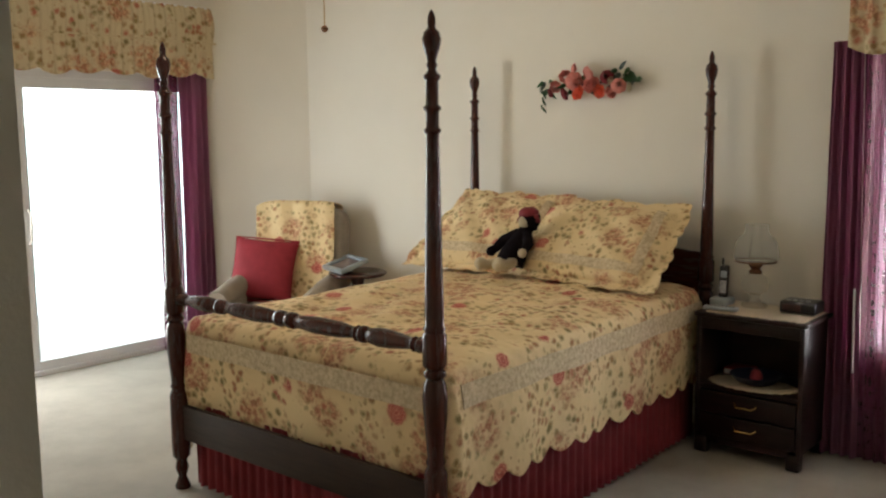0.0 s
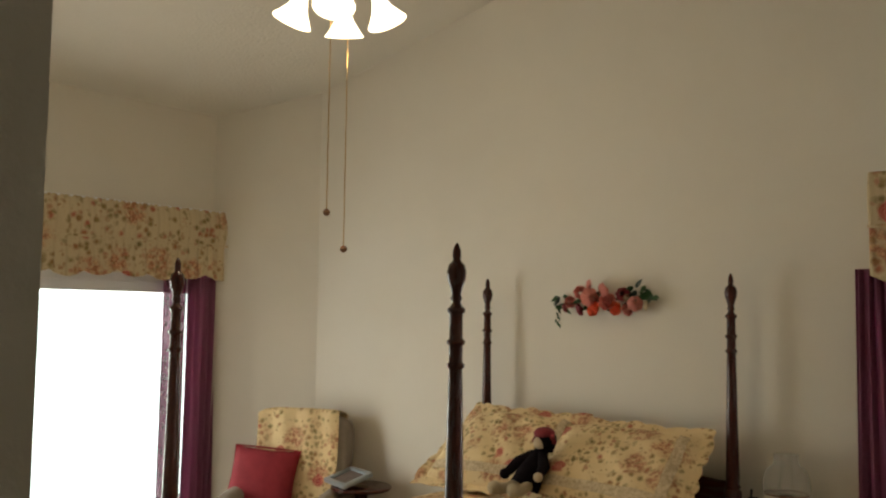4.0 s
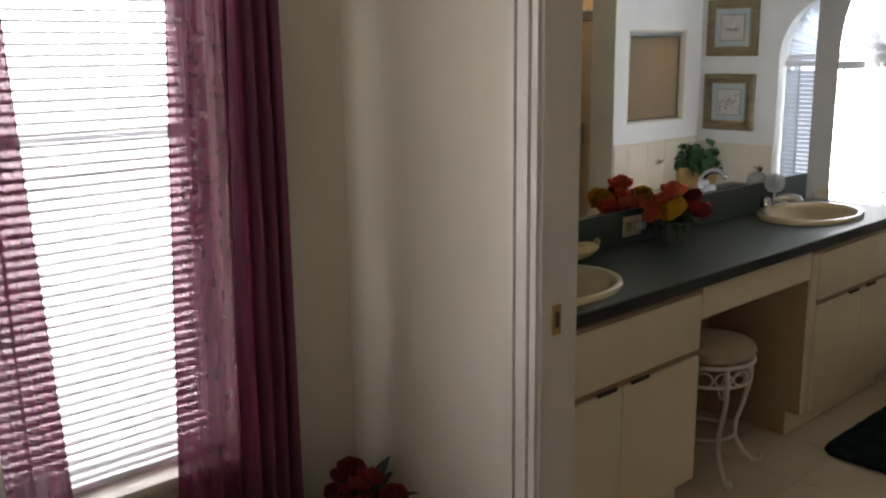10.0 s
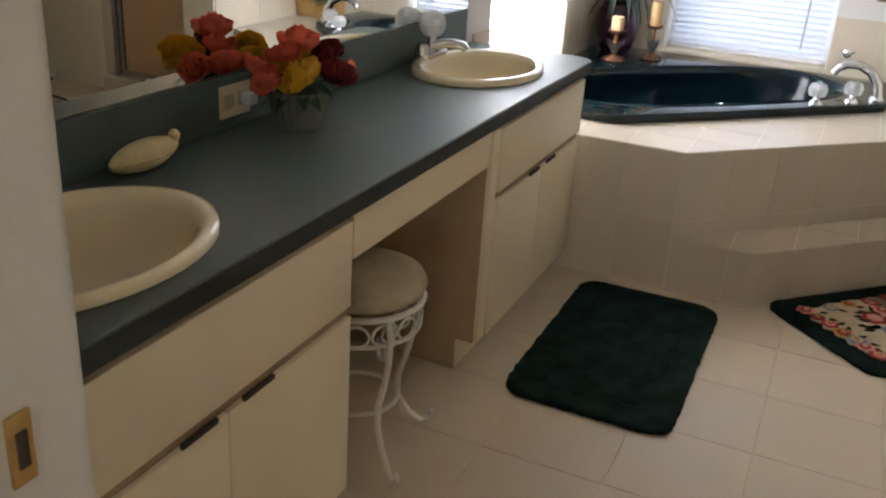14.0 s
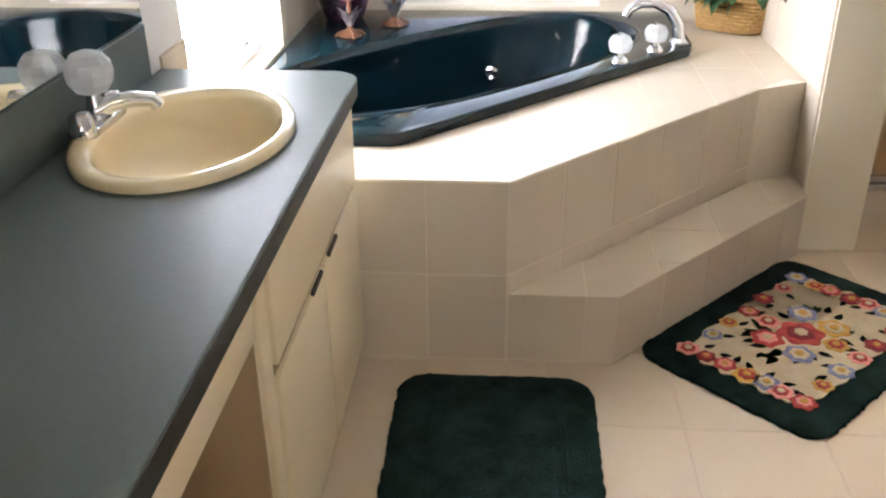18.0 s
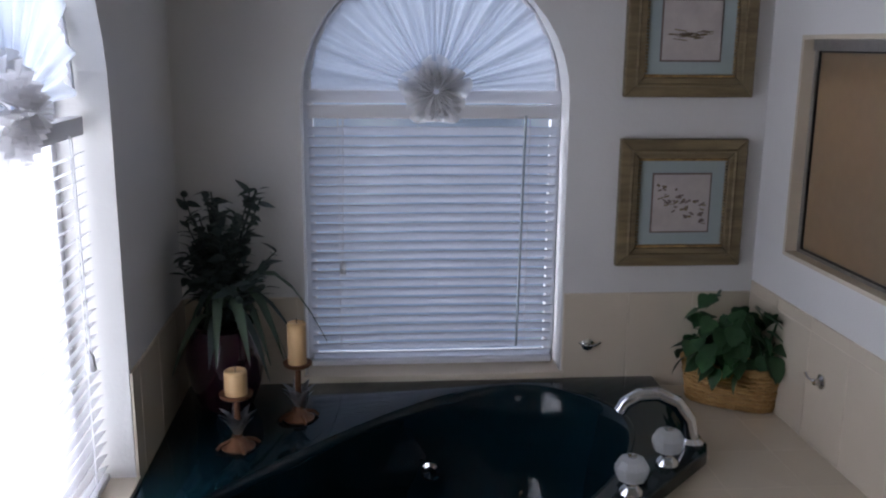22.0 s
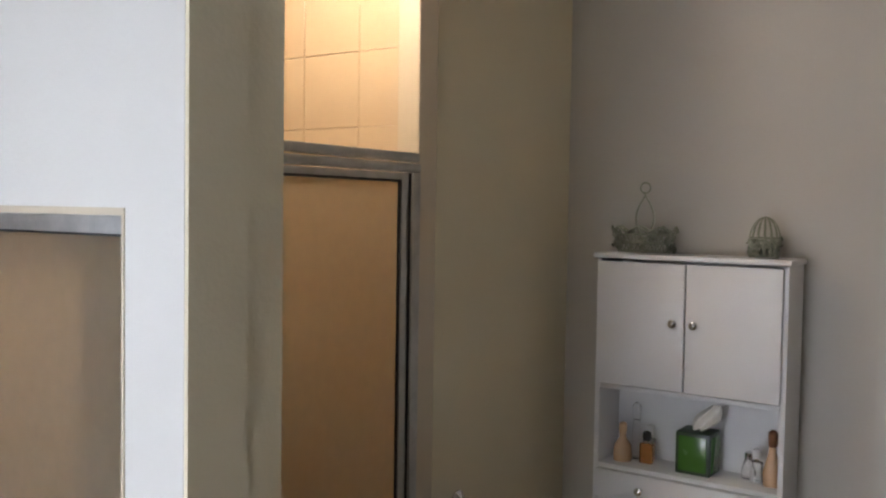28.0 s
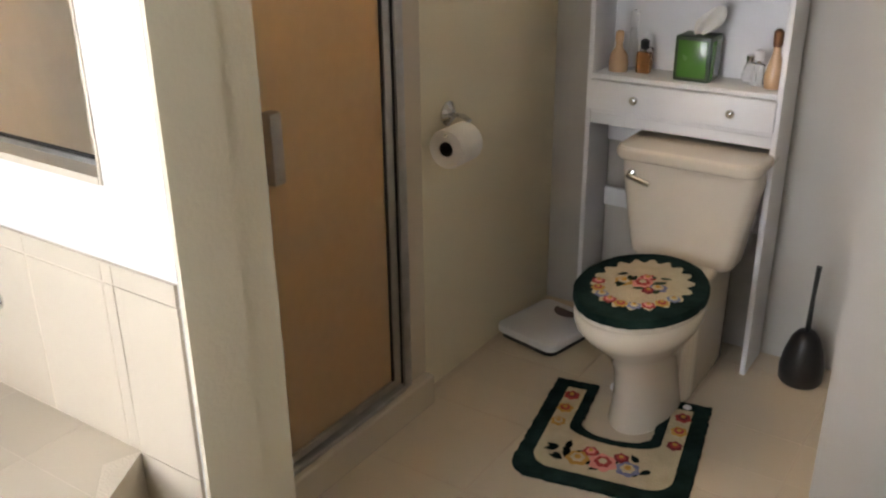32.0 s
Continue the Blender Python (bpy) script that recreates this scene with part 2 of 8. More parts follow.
def flowered(name, base, scale=1.0):
    """Printed cotton: cream ground, trailing olive sprigs, faded pink posies and a few red roses."""
    m, t, b = blank(name)
    v = where(t)

    def bend(freq, amount):
        n, k = t.nodes.new("ShaderNodeTexNoise"), t.nodes.new("ShaderNodeVectorMath")
        n.inputs["Scale"].default_value, n.inputs["Detail"].default_value, n.inputs["Roughness"].default_value = freq * scale, 3, 0.6
        t.links.new(v, n.inputs["Vector"])
        k.operation = "MULTIPLY_ADD"
        k.inputs[1].default_value = (amount, amount, amount)
        t.links.new(n.outputs["Color"], k.inputs[0])
        t.links.new(v, k.inputs[2])
        return k.outputs[0]

    p, q = bend(30, 0.034), bend(18, 0.06)
    ground = blend(t, wool(t, v, 5), base, tuple(x * 0.9 for x in base))
    # leafy trails: small leaves kept where a coarse field is high
    trail = steps(t, wool(t, q, 6.5 * scale, 2.0), (0.42, (0, 0, 0)), (0.50, (1, 1, 1)))
    leaf = steps(t, cells(t, p, 25 * scale), (0.22, (1, 1, 1)), (0.56, (0, 0, 0)))
    stray = steps(t, cells(t, p, 21 * scale), (0.13, (1, 1, 1)), (0.22, (0, 0, 0)))
    tint = steps(t, cells(t, p, 25 * scale, "Color"), (0.15, (0.19, 0.14, 0.05)), (0.4, (0.27, 0.19, 0.07)), (0.62, (0.32, 0.16, 0.065)), (0.85, (0.42, 0.13, 0.08)))
    col = blend(t, calc(t, "MULTIPLY", calc(t, "MULTIPLY", trail, leaf), 0.95), ground, tint)
    col = blend(t, calc(t, "MULTIPLY", stray, 0.7), col, (0.36, 0.20, 0.09))
    # faded posies
    posy = cells(t, q, 4.6 * scale)
    soft = steps(t, posy, (0.27, (1, 1, 1)), (0.43, (0, 0, 0)))
    mottle = steps(t, wool(t, v, 62 * scale), (0.36, (0.30, 0.14, 0.065)), (0.5, (0.48, 0.20, 0.12)), (0.62, (0.62, 0.40, 0.22)))
    gaps = steps(t, cells(t, p, 34 * scale), (0.48, (1, 1, 1)), (0.68, (0.25, 0.25, 0.25)))
    col = blend(t, calc(t, "MULTIPLY", calc(t, "MULTIPLY", soft, gaps), 0.92), col, mottle)
    # full roses
    big = cells(t, p, 3.9 * scale)
    rose = steps(t, big, (0.15, (1, 1, 1)), (0.19, (0, 0, 0)))
    whorl = steps(t, calc(t, "FRACT", calc(t, "ADD", calc(t, "MULTIPLY", big, 26.0), wool(t, v, 60 * scale))), (0.2, (0.34, 0.035, 0.035)), (0.55, (0.52, 0.10, 0.075)), (0.85, (0.62, 0.24, 0.17)))
    col = blend(t, calc(t, "MULTIPLY", rose, 0.9), col, whorl)
    t.links.new(col, b.inputs["Base Color"])
    b.inputs["Roughness"].default_value = 0.95
    quilt = calc(t, "ADD", calc(t, "MULTIPLY", cells(t, v, 22, "Distance"), 1.0), calc(t, "MULTIPLY", wool(t, v, 300), 0.25))
    relief(t, b, quilt, 0.3, 0.012)
    return m


def thin(name, color, through, rough=0.9, clear=0.0):
    """Cloth or plastic that lets light through: through, the share scattered to the far side; clear, the share that passes straight."""
    m, t, b = blank(name)
    v = where(t)
    col = blend(t, wool(t, v, 30), color, tuple(x * 0.88 for x in color))
    weave = wool(t, v, 400)
    b.inputs["Roughness"].default_value = rough
    t.links.new(col, b.inputs["Base Color"])
    relief(t, b, weave, 0.15)
    out = t.nodes["Material Output"]
    tr, mx = t.nodes.new("ShaderNodeBsdfTranslucent"), t.nodes.new("ShaderNodeMixShader")
    t.links.new(col, tr.inputs[0])
    mx.inputs[0].default_value = through
    t.links.new(b.outputs[0], mx.inputs[1])
    t.links.new(tr.outputs[0], mx.inputs[2])
    last = mx
    if clear:
        cl, m2 = t.nodes.new("ShaderNodeBsdfTransparent"), t.nodes.new("ShaderNodeMixShader")
        t.links.new(blend(t, 0.5, col, (1, 1, 1)), cl.inputs[0])
        m2.inputs[0].default_value = clear
        t.links.new(mx.outputs[0], m2.inputs[1])
        t.links.new(cl.outputs[0], m2.inputs[2])
        last = m2
    t.links.new(last.outputs[0], out.inputs[0])
    return m


def glowing(name, color, strength):
    m, t, b = blank(name)
    b.inputs["Base Color"].default_value = (*color, 1)
    b.inputs["Emission Color"].default_value = (*color, 1)
    b.inputs["Emission Strength"].default_value = strength
    return m


def shiny(name, color, rough=0.08, metal=0.0, coat=0.5):
    m, t, b = blank(name)
    v = where(t)
    t.links.new(blend(t, wool(t, v, 8), color, tuple(x * 0.85 for x in color)), b.inputs["Base Color"])
    r = calc(t, "ADD", calc(t, "MULTIPLY", wool(t, v, 25), rough * 0.6), rough * 0.7)
    t.links.new(r, b.inputs["Roughness"])
    b.inputs["Metallic"].default_value = metal
    b.inputs["Coat Weight"].default_value = coat
    b.inputs["Coat Roughness"].default_value = 0.05
    return m


def clear_glass(name, color=(1, 1, 1), rough=0.02):
    m, t, b = blank(name)
    b.inputs["Base Color"].default_value = (*color, 1)
    b.inputs["Transmission Weight"].default_value = 1
    b.inputs["Roughness"].default_value = rough
    b.inputs["IOR"].default_value = 1.45
    return m


def grained_wood(name, c1, c2, rough=0.3, along="x", coat=0.4):
    m, t, b = blank(name)
    v = where(t, *((3, 30, 30) if along == "x" else (30, 30, 3) if along == "z" else (30, 3, 30)))
    g = wool(t, v, 1.6, 6.0, 0.65)
    t.links.new(blend(t, steps(t, g, (0.35, (0, 0, 0)), (0.65, (1, 1, 1))), c1, c2), b.inputs["Base Color"])
    b.inputs["Coat Weight"].default_value = coat
    b.inputs["Coat Roughness"].default_value = 0.15
    t.links.new(calc(t, "ADD", calc(t, "MULTIPLY", g, 0.2), rough - 0.1), b.inputs["Roughness"])
    relief(t, b, g, 0.08)
    return m


M_wall = surf("bedroom_wall_paint", (0.71, 0.665, 0.585), (0.68, 0.635, 0.555), 1.3, 0.75, 0.10, 90)
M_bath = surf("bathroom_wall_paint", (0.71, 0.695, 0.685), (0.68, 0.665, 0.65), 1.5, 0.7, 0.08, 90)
# bathroom wall paint again, with the warm light put into its colour
M_warmwall = surf("warm_lit_wall_paint", (0.80, 0.73, 0.57), (0.77, 0.70, 0.545), 1.4, 0.72, 0.08, 90)
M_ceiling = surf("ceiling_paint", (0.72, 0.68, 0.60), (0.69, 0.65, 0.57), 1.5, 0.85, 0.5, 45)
# wall paint darkened: the toilet corner's shade is put into the colour
M_dimwall = surf("shaded_wall_paint", (0.50, 0.475, 0.445), (0.475, 0.45, 0.42), 1.5, 0.7, 0.08, 90)
M_trim = surf("trim_paint", (0.73, 0.69, 0.64), (0.69, 0.65, 0.60), 3, 0.4, 0.05, 150)
M_carpet = surf("cut_pile_carpet", (0.54, 0.49, 0.415), (0.45, 0.405, 0.34), 3.0, 0.97, 1.0, 420)
M_tile = surf("beige_ceramic_tile", (0.62, 0.525, 0.405), (0.60, 0.503, 0.385), 3.0, 0.30, 0.05, 60, gloss=0.03, vary=0.2)
M_walltile = surf("cream_wall_tile", (0.66, 0.58, 0.465), (0.63, 0.548, 0.435), 2.2, 0.26, 0.04, 60, gloss=0.02, vary=0.18)
M_grout = surf("grout", (0.62, 0.515, 0.405), (0.57, 0.47, 0.37), 12, 0.9, 0.4, 200)
M_palegrout = surf("pale_grout", (0.68, 0.60, 0.49), (0.645, 0.565, 0.455), 12, 0.9, 0.3, 200)
M_mahogany = grained_wood("mahogany", (0.066, 0.015, 0.009), (0.034, 0.008, 0.006), 0.26, "z", 0.22)
M_mahogany_x = grained_wood("mahogany_rail", (0.068, 0.015, 0.009), (0.034, 0.008, 0.006), 0.26, "x", 0.22)
M_darkwood = grained_wood("black_mahogany", (0.018, 0.006, 0.005), (0.009, 0.004, 0.003), 0.4, "x", 0.08)
M_rosette = thin("white_ruffle_cloth", (0.86, 0.85, 0.85), 0.5, 0.9, 0.12)
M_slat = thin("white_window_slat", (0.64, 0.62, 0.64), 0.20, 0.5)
# M_blind's lit copy: window glare put in as paler, more see-through slats
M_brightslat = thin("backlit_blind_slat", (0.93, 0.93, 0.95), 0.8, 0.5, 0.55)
M_railwood = grained_wood("brown_bed_rail", (0.036, 0.017, 0.010), (0.022, 0.011, 0.007), 0.5, "x", 0.05)
M_quilt = flowered("rose_printed_quilt", (0.77, 0.59, 0.33))
M_sham = flowered("rose_printed_sham", (0.77, 0.60, 0.34), 1.1)
M_valance = flowered("rose_printed_valance", (0.62, 0.51, 0.33), 0.8)
for wood in (M_mahogany, M_mahogany_x, M_darkwood, M_railwood):
    wood.node_tree.nodes["Principled BSDF"].inputs["Specular IOR Level"].default_value = 0.3
M_lace = surf("lace_band", (0.70, 0.57, 0.38), (0.48, 0.36, 0.22), 55, 0.95, 0.6, 160)
M_skirt = surf("crimson_bed_skirt", (0.21, 0.016, 0.022), (0.15, 0.011, 0.016), 8, 0.85, 0.3, 300)
M_red = surf("red_cushion_cloth", (0.33, 0.017, 0.032), (0.26, 0.012, 0.024), 10, 0.75, 0.3, 350)
M_curtain = thin("plum_curtain", (0.31, 0.105, 0.185), 0.5)
M_drape = thin("rose_plum_drape", (0.44, 0.18, 0.29), 0.55)
M_sheer = thin("plum_sheer", (0.27, 0.07, 0.14), 0.16, 0.9, 0.46)
M_greyfab = surf("taupe_upholstery", (0.33, 0.275, 0.22), (0.27, 0.225, 0.18), 12, 0.95, 0.5, 300)
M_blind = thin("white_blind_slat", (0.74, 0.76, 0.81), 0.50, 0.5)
M_whitecloth = thin("white_sheer", (0.72, 0.77, 0.86), 0.6, 0.9, 0.30)
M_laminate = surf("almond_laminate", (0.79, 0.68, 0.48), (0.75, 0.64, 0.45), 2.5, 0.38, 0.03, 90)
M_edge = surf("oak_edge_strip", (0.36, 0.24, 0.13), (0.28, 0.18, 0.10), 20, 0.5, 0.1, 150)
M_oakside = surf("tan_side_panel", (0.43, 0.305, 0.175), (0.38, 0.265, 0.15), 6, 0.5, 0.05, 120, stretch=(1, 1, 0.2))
# near-black for pulls and soil; shade put into strike hole and roll core
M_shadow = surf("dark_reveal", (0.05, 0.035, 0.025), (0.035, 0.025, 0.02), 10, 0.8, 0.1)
M_counter = surf("dark_green_laminate", (0.095, 0.125, 0.115), (0.087, 0.116, 0.107), 90, 0.42, 0.006, 500, gloss=0.03)
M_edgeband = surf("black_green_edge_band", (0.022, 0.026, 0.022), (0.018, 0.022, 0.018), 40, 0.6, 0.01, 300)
M_counter.node_tree.nodes["Principled BSDF"].inputs["Specular IOR Level"].default_value = 0.25
M_tub = shiny("dark_green_acrylic", (0.003, 0.013, 0.018), 0.06, 0.0, 0.0)
M_tub.node_tree.nodes["Principled BSDF"].inputs["Specular IOR Level"].default_value = 0.3
M_porcelain = shiny("bisque_porcelain", (0.95, 0.80, 0.52), 0.14, 0.0, 0.8)
M_toilet = shiny("almond_porcelain", (0.68, 0.605, 0.51), 0.12, 0.0, 0.8)
M_chrome = shiny("chrome", (0.75, 0.76, 0.78), 0.08, 1.0, 0.0)
M_brass = shiny("brass", (0.72, 0.47, 0.18), 0.22, 1.0, 0.0)
M_alu = surf("brushed_aluminium", (0.50, 0.49, 0.48), (0.42, 0.41, 0.40), 20, 0.35, 0.05, 200, 0.9)
M_crystal = clear_glass("crystal")
M_cut = thin("cut_crystal", (0.93, 0.94, 0.95), 0.45, 0.04, 0.48)
M_ribbed = thin("ribbed_bowl_glass", (0.60, 0.64, 0.57), 0.4, 0.05, 0.55)
def pane_glass(name):
    """Thin window glass: nearly clear, with a faint mirror gloss."""
    m, t, b = blank(name)
    tr, gl, mx = t.nodes.new("ShaderNodeBsdfTransparent"), t.nodes.new("ShaderNodeBsdfGlossy"), t.nodes.new("ShaderNodeMixShader")
    tr.inputs[0].default_value = (0.95, 0.97, 0.97, 1)
    gl.inputs["Roughness"].default_value = 0.02
    mx.inputs[0].default_value = 0.06
    t.links.new(tr.outputs[0], mx.inputs[1])
    t.links.new(gl.outputs[0], mx.inputs[2])
    t.links.new(mx.outputs[0], t.nodes["Material Output"].inputs[0])
    return m


M_pane = pane_glass("window_pane")
M_lampglass = thin("etched_lamp_glass", (0.92, 0.92, 0.90), 0.5, 0.15, 0.86)
M_frosted = thin("amber_frosted_glass", (0.70, 0.63, 0.52), 0.85, 0.25)
M_mirror = shiny("silvered_mirror", (0.86, 0.88, 0.87), 0.01, 1.0, 0.0)
M_white = surf("white_painted_board", (0.76, 0.76, 0.79), (0.72, 0.72, 0.75), 3, 0.45, 0.04, 90)
M_whitemetal = surf("white_enamelled_metal", (0.70, 0.66, 0.60), (0.62, 0.58, 0.52), 15, 0.4, 0.1, 200)
M_black = surf("black_plastic", (0.012, 0.012, 0.014), (0.02, 0.02, 0.022), 12, 0.35, 0.05)
M_rug = surf("dark_green_pile", (0.003, 0.013, 0.012), (0.014, 0.036, 0.031), 14, 1.0, 1.0, 260)
M_rug.node_tree.nodes["Principled BSDF"].inputs["Specular IOR Level"].default_value = 0.15
M_cream = surf("cream_wool", (0.62, 0.53, 0.37), (0.54, 0.45, 0.30), 20, 1.0, 0.9, 300)
M_leaf = surf("ivy_leaf", (0.013, 0.055, 0.017), (0.036, 0.115, 0.034), 14, 0.5, 0.2, 90, vary=0.6)
M_blade = thin("arching_green_leaf", (0.085, 0.13, 0.085), 0.3, 0.5)
M_darkleaf = surf("grey_green_leaf", (0.028, 0.05, 0.045), (0.05, 0.075, 0.06), 14, 0.55, 0.2, 90, vary=0.5)
M_wicker = surf("wicker", (0.46, 0.27, 0.09), (0.34, 0.18, 0.055), 25, 0.6, 0.5, 120, vary=0.4)
M_pot = shiny("plum_glazed_pot", (0.035, 0.012, 0.022), 0.2, 0.0, 0.5)
M_candle = surf("candle_wax", (0.60, 0.40, 0.20), (0.52, 0.33, 0.15), 10, 0.5, 0.05, 60)
M_rust = surf("rusty_brass", (0.22, 0.10, 0.045), (0.14, 0.06, 0.03), 25, 0.5, 0.3, 100, 0.5)
M_silver = surf("silvered_leaf", (0.55, 0.56, 0.58), (0.3, 0.31, 0.34), 40, 0.35, 0.4, 100, 0.7)
M_soap = surf("shell_soap_wax", (0.72, 0.60, 0.33), (0.62, 0.49, 0.24), 20, 0.45, 0.2, 60)
M_frame = grained_wood("weathered_bronze_frame", (0.22, 0.165, 0.085), (0.12, 0.088, 0.045), 0.5, "y", 0.1)
M_gilt = surf("gilt_bead", (0.42, 0.28, 0.11), (0.2, 0.12, 0.05), 60, 0.4, 0.4, 150, 0.6)
M_mat = surf("pale_blue_mat_board", (0.36, 0.42, 0.42), (0.33, 0.39, 0.395), 6, 0.9, 0.1, 200)
M_print = surf("print_paper", (0.52, 0.47, 0.44), (0.44, 0.39, 0.37), 14, 0.8, 0.05)
M_ink = surf("print_ink", (0.12, 0.09, 0.08), (0.2, 0.15, 0.13), 40, 0.8, 0.05)
M_dcoral = thin("coral_petal", (0.97, 0.26, 0.15), 0.4, 0.7)
M_dyellow = thin("golden_petal", (0.94, 0.58, 0.06), 0.35, 0.7)
M_dwine = surf("wine_petal", (0.24, 0.015, 0.025), (0.15, 0.010, 0.018), 30, 0.75, 0.2)
M_dpink = thin("pink_petal", (0.80, 0.32, 0.28), 0.3, 0.7)
M_dblue = surf("slate_blue_wool", (0.16, 0.18, 0.34), (0.26, 0.28, 0.42), 40, 1.0, 0.5, 300)
M_dred = surf("red_wool", (0.34, 0.035, 0.04), (0.45, 0.07, 0.06), 40, 1.0, 0.5, 300)
M_dgold = surf("gold_wool", (0.50, 0.27, 0.05), (0.58, 0.34, 0.09), 40, 1.0, 0.5, 300)
M_dolldress = surf("black_doll_dress", (0.006, 0.004, 0.006), (0.010, 0.007, 0.009), 20, 0.95, 0.4, 300)
M_tissuebox = shiny("green_lacquer", (0.06, 0.17, 0.03), 0.25, 0.0, 0.3)
M_darkgreen = surf("bottle_green_frame", (0.012, 0.03, 0.012), (0.02, 0.045, 0.02), 12, 0.4, 0.1)
M_paper = surf("soft_tissue_paper", (0.80, 0.78, 0.75), (0.76, 0.74, 0.71), 20, 0.95, 0.3, 200)
M_amber = clear_glass("amber_perfume", (0.85, 0.42, 0.16), 0.08)
M_peach = shiny("peach_lotion", (0.55, 0.36, 0.22), 0.2)
M_patina = surf("patina_wire", (0.20, 0.22, 0.17), (0.36, 0.36, 0.3), 40, 0.6, 0.3, 150)
M_showertile = surf("shower_tile", (0.60, 0.47, 0.32), (0.56, 0.43, 0.29), 4, 0.3, 0.05)
M_fanblade = grained_wood("rosewood_fan_blade", (0.10, 0.035, 0.02), (0.06, 0.02, 0.012), 0.35, "x")
M_shade = glowing("lit_frosted_shade", (1, 0.86, 0.62), 6.0)
M_bulbglow = glowing("lit_bulb", (1, 0.78, 0.45), 8.0)
M_vase = surf("cream_floor_vase", (0.58, 0.46, 0.3), (0.42, 0.24, 0.15), 9, 0.4, 0.1)
M_dial = surf("scale_dial", (0.06, 0.02, 0.018), (0.03, 0.012, 0.01), 20, 0.4, 0.05)
M_pale = surf("pale_doily", (0.60, 0.52, 0.40), (0.52, 0.445, 0.33), 60, 0.95, 0.7, 220)
M_navy = surf("navy_bowl", (0.010, 0.016, 0.05), (0.016, 0.022, 0.06), 12, 0.4, 0.1)
M_bluegrey = surf("silver_blue_frame", (0.32, 0.38, 0.43), (0.42, 0.47, 0.5), 12, 0.35, 0.05, metal=0.4)


def outdoors(name, strength, *stops):
    """Bright blurred distance behind a pane."""
    m, t, b = blank(name)
    v = where(t, 1, 1, 0.7)
    col = steps(t, wool(t, v, 0.9, 2.0), *stops)
    b.inputs["Base Color"].default_value = (0, 0, 0, 1)
    t.links.new(col, b.inputs["Emission Color"])
    b.inputs["Emission Strength"].default_value = strength
    return m


M_garden = outdoors("garden_distance", 6.0, (0.40, (0.30, 0.37, 0.36)), (0.52, (0.72, 0.82, 0.84)), (0.6, (1, 1, 1)))
M_glare = outdoors("white_sky_distance", 20.0, (0.3, (0.9, 0.95, 1)), (0.7, (1, 1, 1)))
M_trees = outdoors("tree_shade_distance", 1.8, (0.42, (0.30, 0.38, 0.50)), (0.62, (0.75, 0.85, 1)))


# ==== the large structure ====
rnd = random.Random(7)
HEAD, FAR = 4.69, 6.115


def fixed(name, bm, mat, label="", category="", smooth=False):
    return tagged(link(name, bm, mat, smooth=smooth), label, category, kind="structure")


def wall(name, mat, *pairs, label="", category="wall"):
    return fixed(name, boxes(*pairs), mat, label, category)


def arch_fill(bm, axis, a0, a1, spring, top, b0, b1, n=20):
    """The wall over a round-headed opening between a0 and a1, up to top."""
    mid, r = (a0 + a1) / 2, (a1 - a0) / 2
    for k in range(n):
        q = [mid - r * math.cos(math.pi * j / n) for j in (k, k + 1)]
        h = [spring + r * math.sin(math.pi * j / n) for j in (k, k + 1)]
        low = [(q[0], h[0]), (q[1], h[1]), (q[1], top), (q[0], top)]
        put = (lambda p, b: (p[0], b, p[1])) if axis == "x" else (lambda p, b: (b, p[0], p[1]))
        f = [bm.verts.new(put(p, b0)) for p in low]
        g = [bm.verts.new(put(p, b1)) for p in low]
        bm.faces.new(f)
        bm.faces.new(g[::-1])
        for i in range(4):
            bm.faces.new((f[i], f[(i + 1) % 4], g[(i + 1) % 4], g[i]))


# bedroom shell
fixed("floor_bedroom", boxes(((-4.3, 0.2, -0.1), (1.73, 4.9, 0)), ((0.7, -2.1, -0.1), (2.9, 0.2, 0)), ((1.73, 0.2, -0.1), (2.9, 1.6, 0))), M_carpet, "pale beige cut-pile bedroom carpet", "carpet")
wall("wall_north_bedroom", M_wall, ((-4.3, HEAD, 0), (0.70, 4.9, 5.3)), ((0.70, HEAD, 0), (1.32, 4.9, 0.5)), ((0.70, HEAD, 2.06), (1.32, 4.9, 5.3)), ((1.32, HEAD, 0), (1.73, 4.9, 5.3)), label="plain cream painted wall behind the bed")
wall("wall_west", M_wall, ((-4.17, 0.36, 2.06), (-3.97, 4.9, 5)), ((-4.17, 4.22, 0), (-3.97, 4.9, 2.06)), ((-4.17, 0.36, 0), (-3.97, 1.55, 2.06)), label="cream painted wall around the sliding door")
fixed("wall_corner", prism([(-3.975, 4.25), (-3.25, 4.695), (-3.975, 4.695)], 0, 5), M_wall, "cream painted angled corner wall", "wall")
wall("wall_south_bedroom", M_wall, ((-4.17, 0.36, 0), (0.945, 0.505, 5.3)), label="cream painted wall beside the entry")
wall("wall_entry", M_wall, ((0.80, -1.9, 0), (0.945, 0.36, 5.3)), ((2.7, -1.9, 0), (2.85, 1.6, 5.3)), ((1.73, 1.5, 0), (2.7, 1.6, 5.3)), ((0.80, -2.05, 0), (2.85, -1.9, 5.3)), label="cream painted walls of the entry")
wall("wall_east_bedroom", M_wall, ((1.67, 4.005, 0), (1.73, HEAD, 5.3)), ((1.67, 1.5, 0), (1.73, 3.185, 5.3)), ((1.67, 3.185, 2.05), (1.73, 4.005, 5.3)), label="cream painted wall with the bathroom doorway")
bm = bmesh.new()
v = [bm.verts.new((x, y, 3.45 + 0.23 * (x + 3.28) + d)) for d in (0, 0.1) for x, y in ((-4.3, -2.1), (2.9, -2.1), (2.9, 4.95), (-4.3, 4.95))]
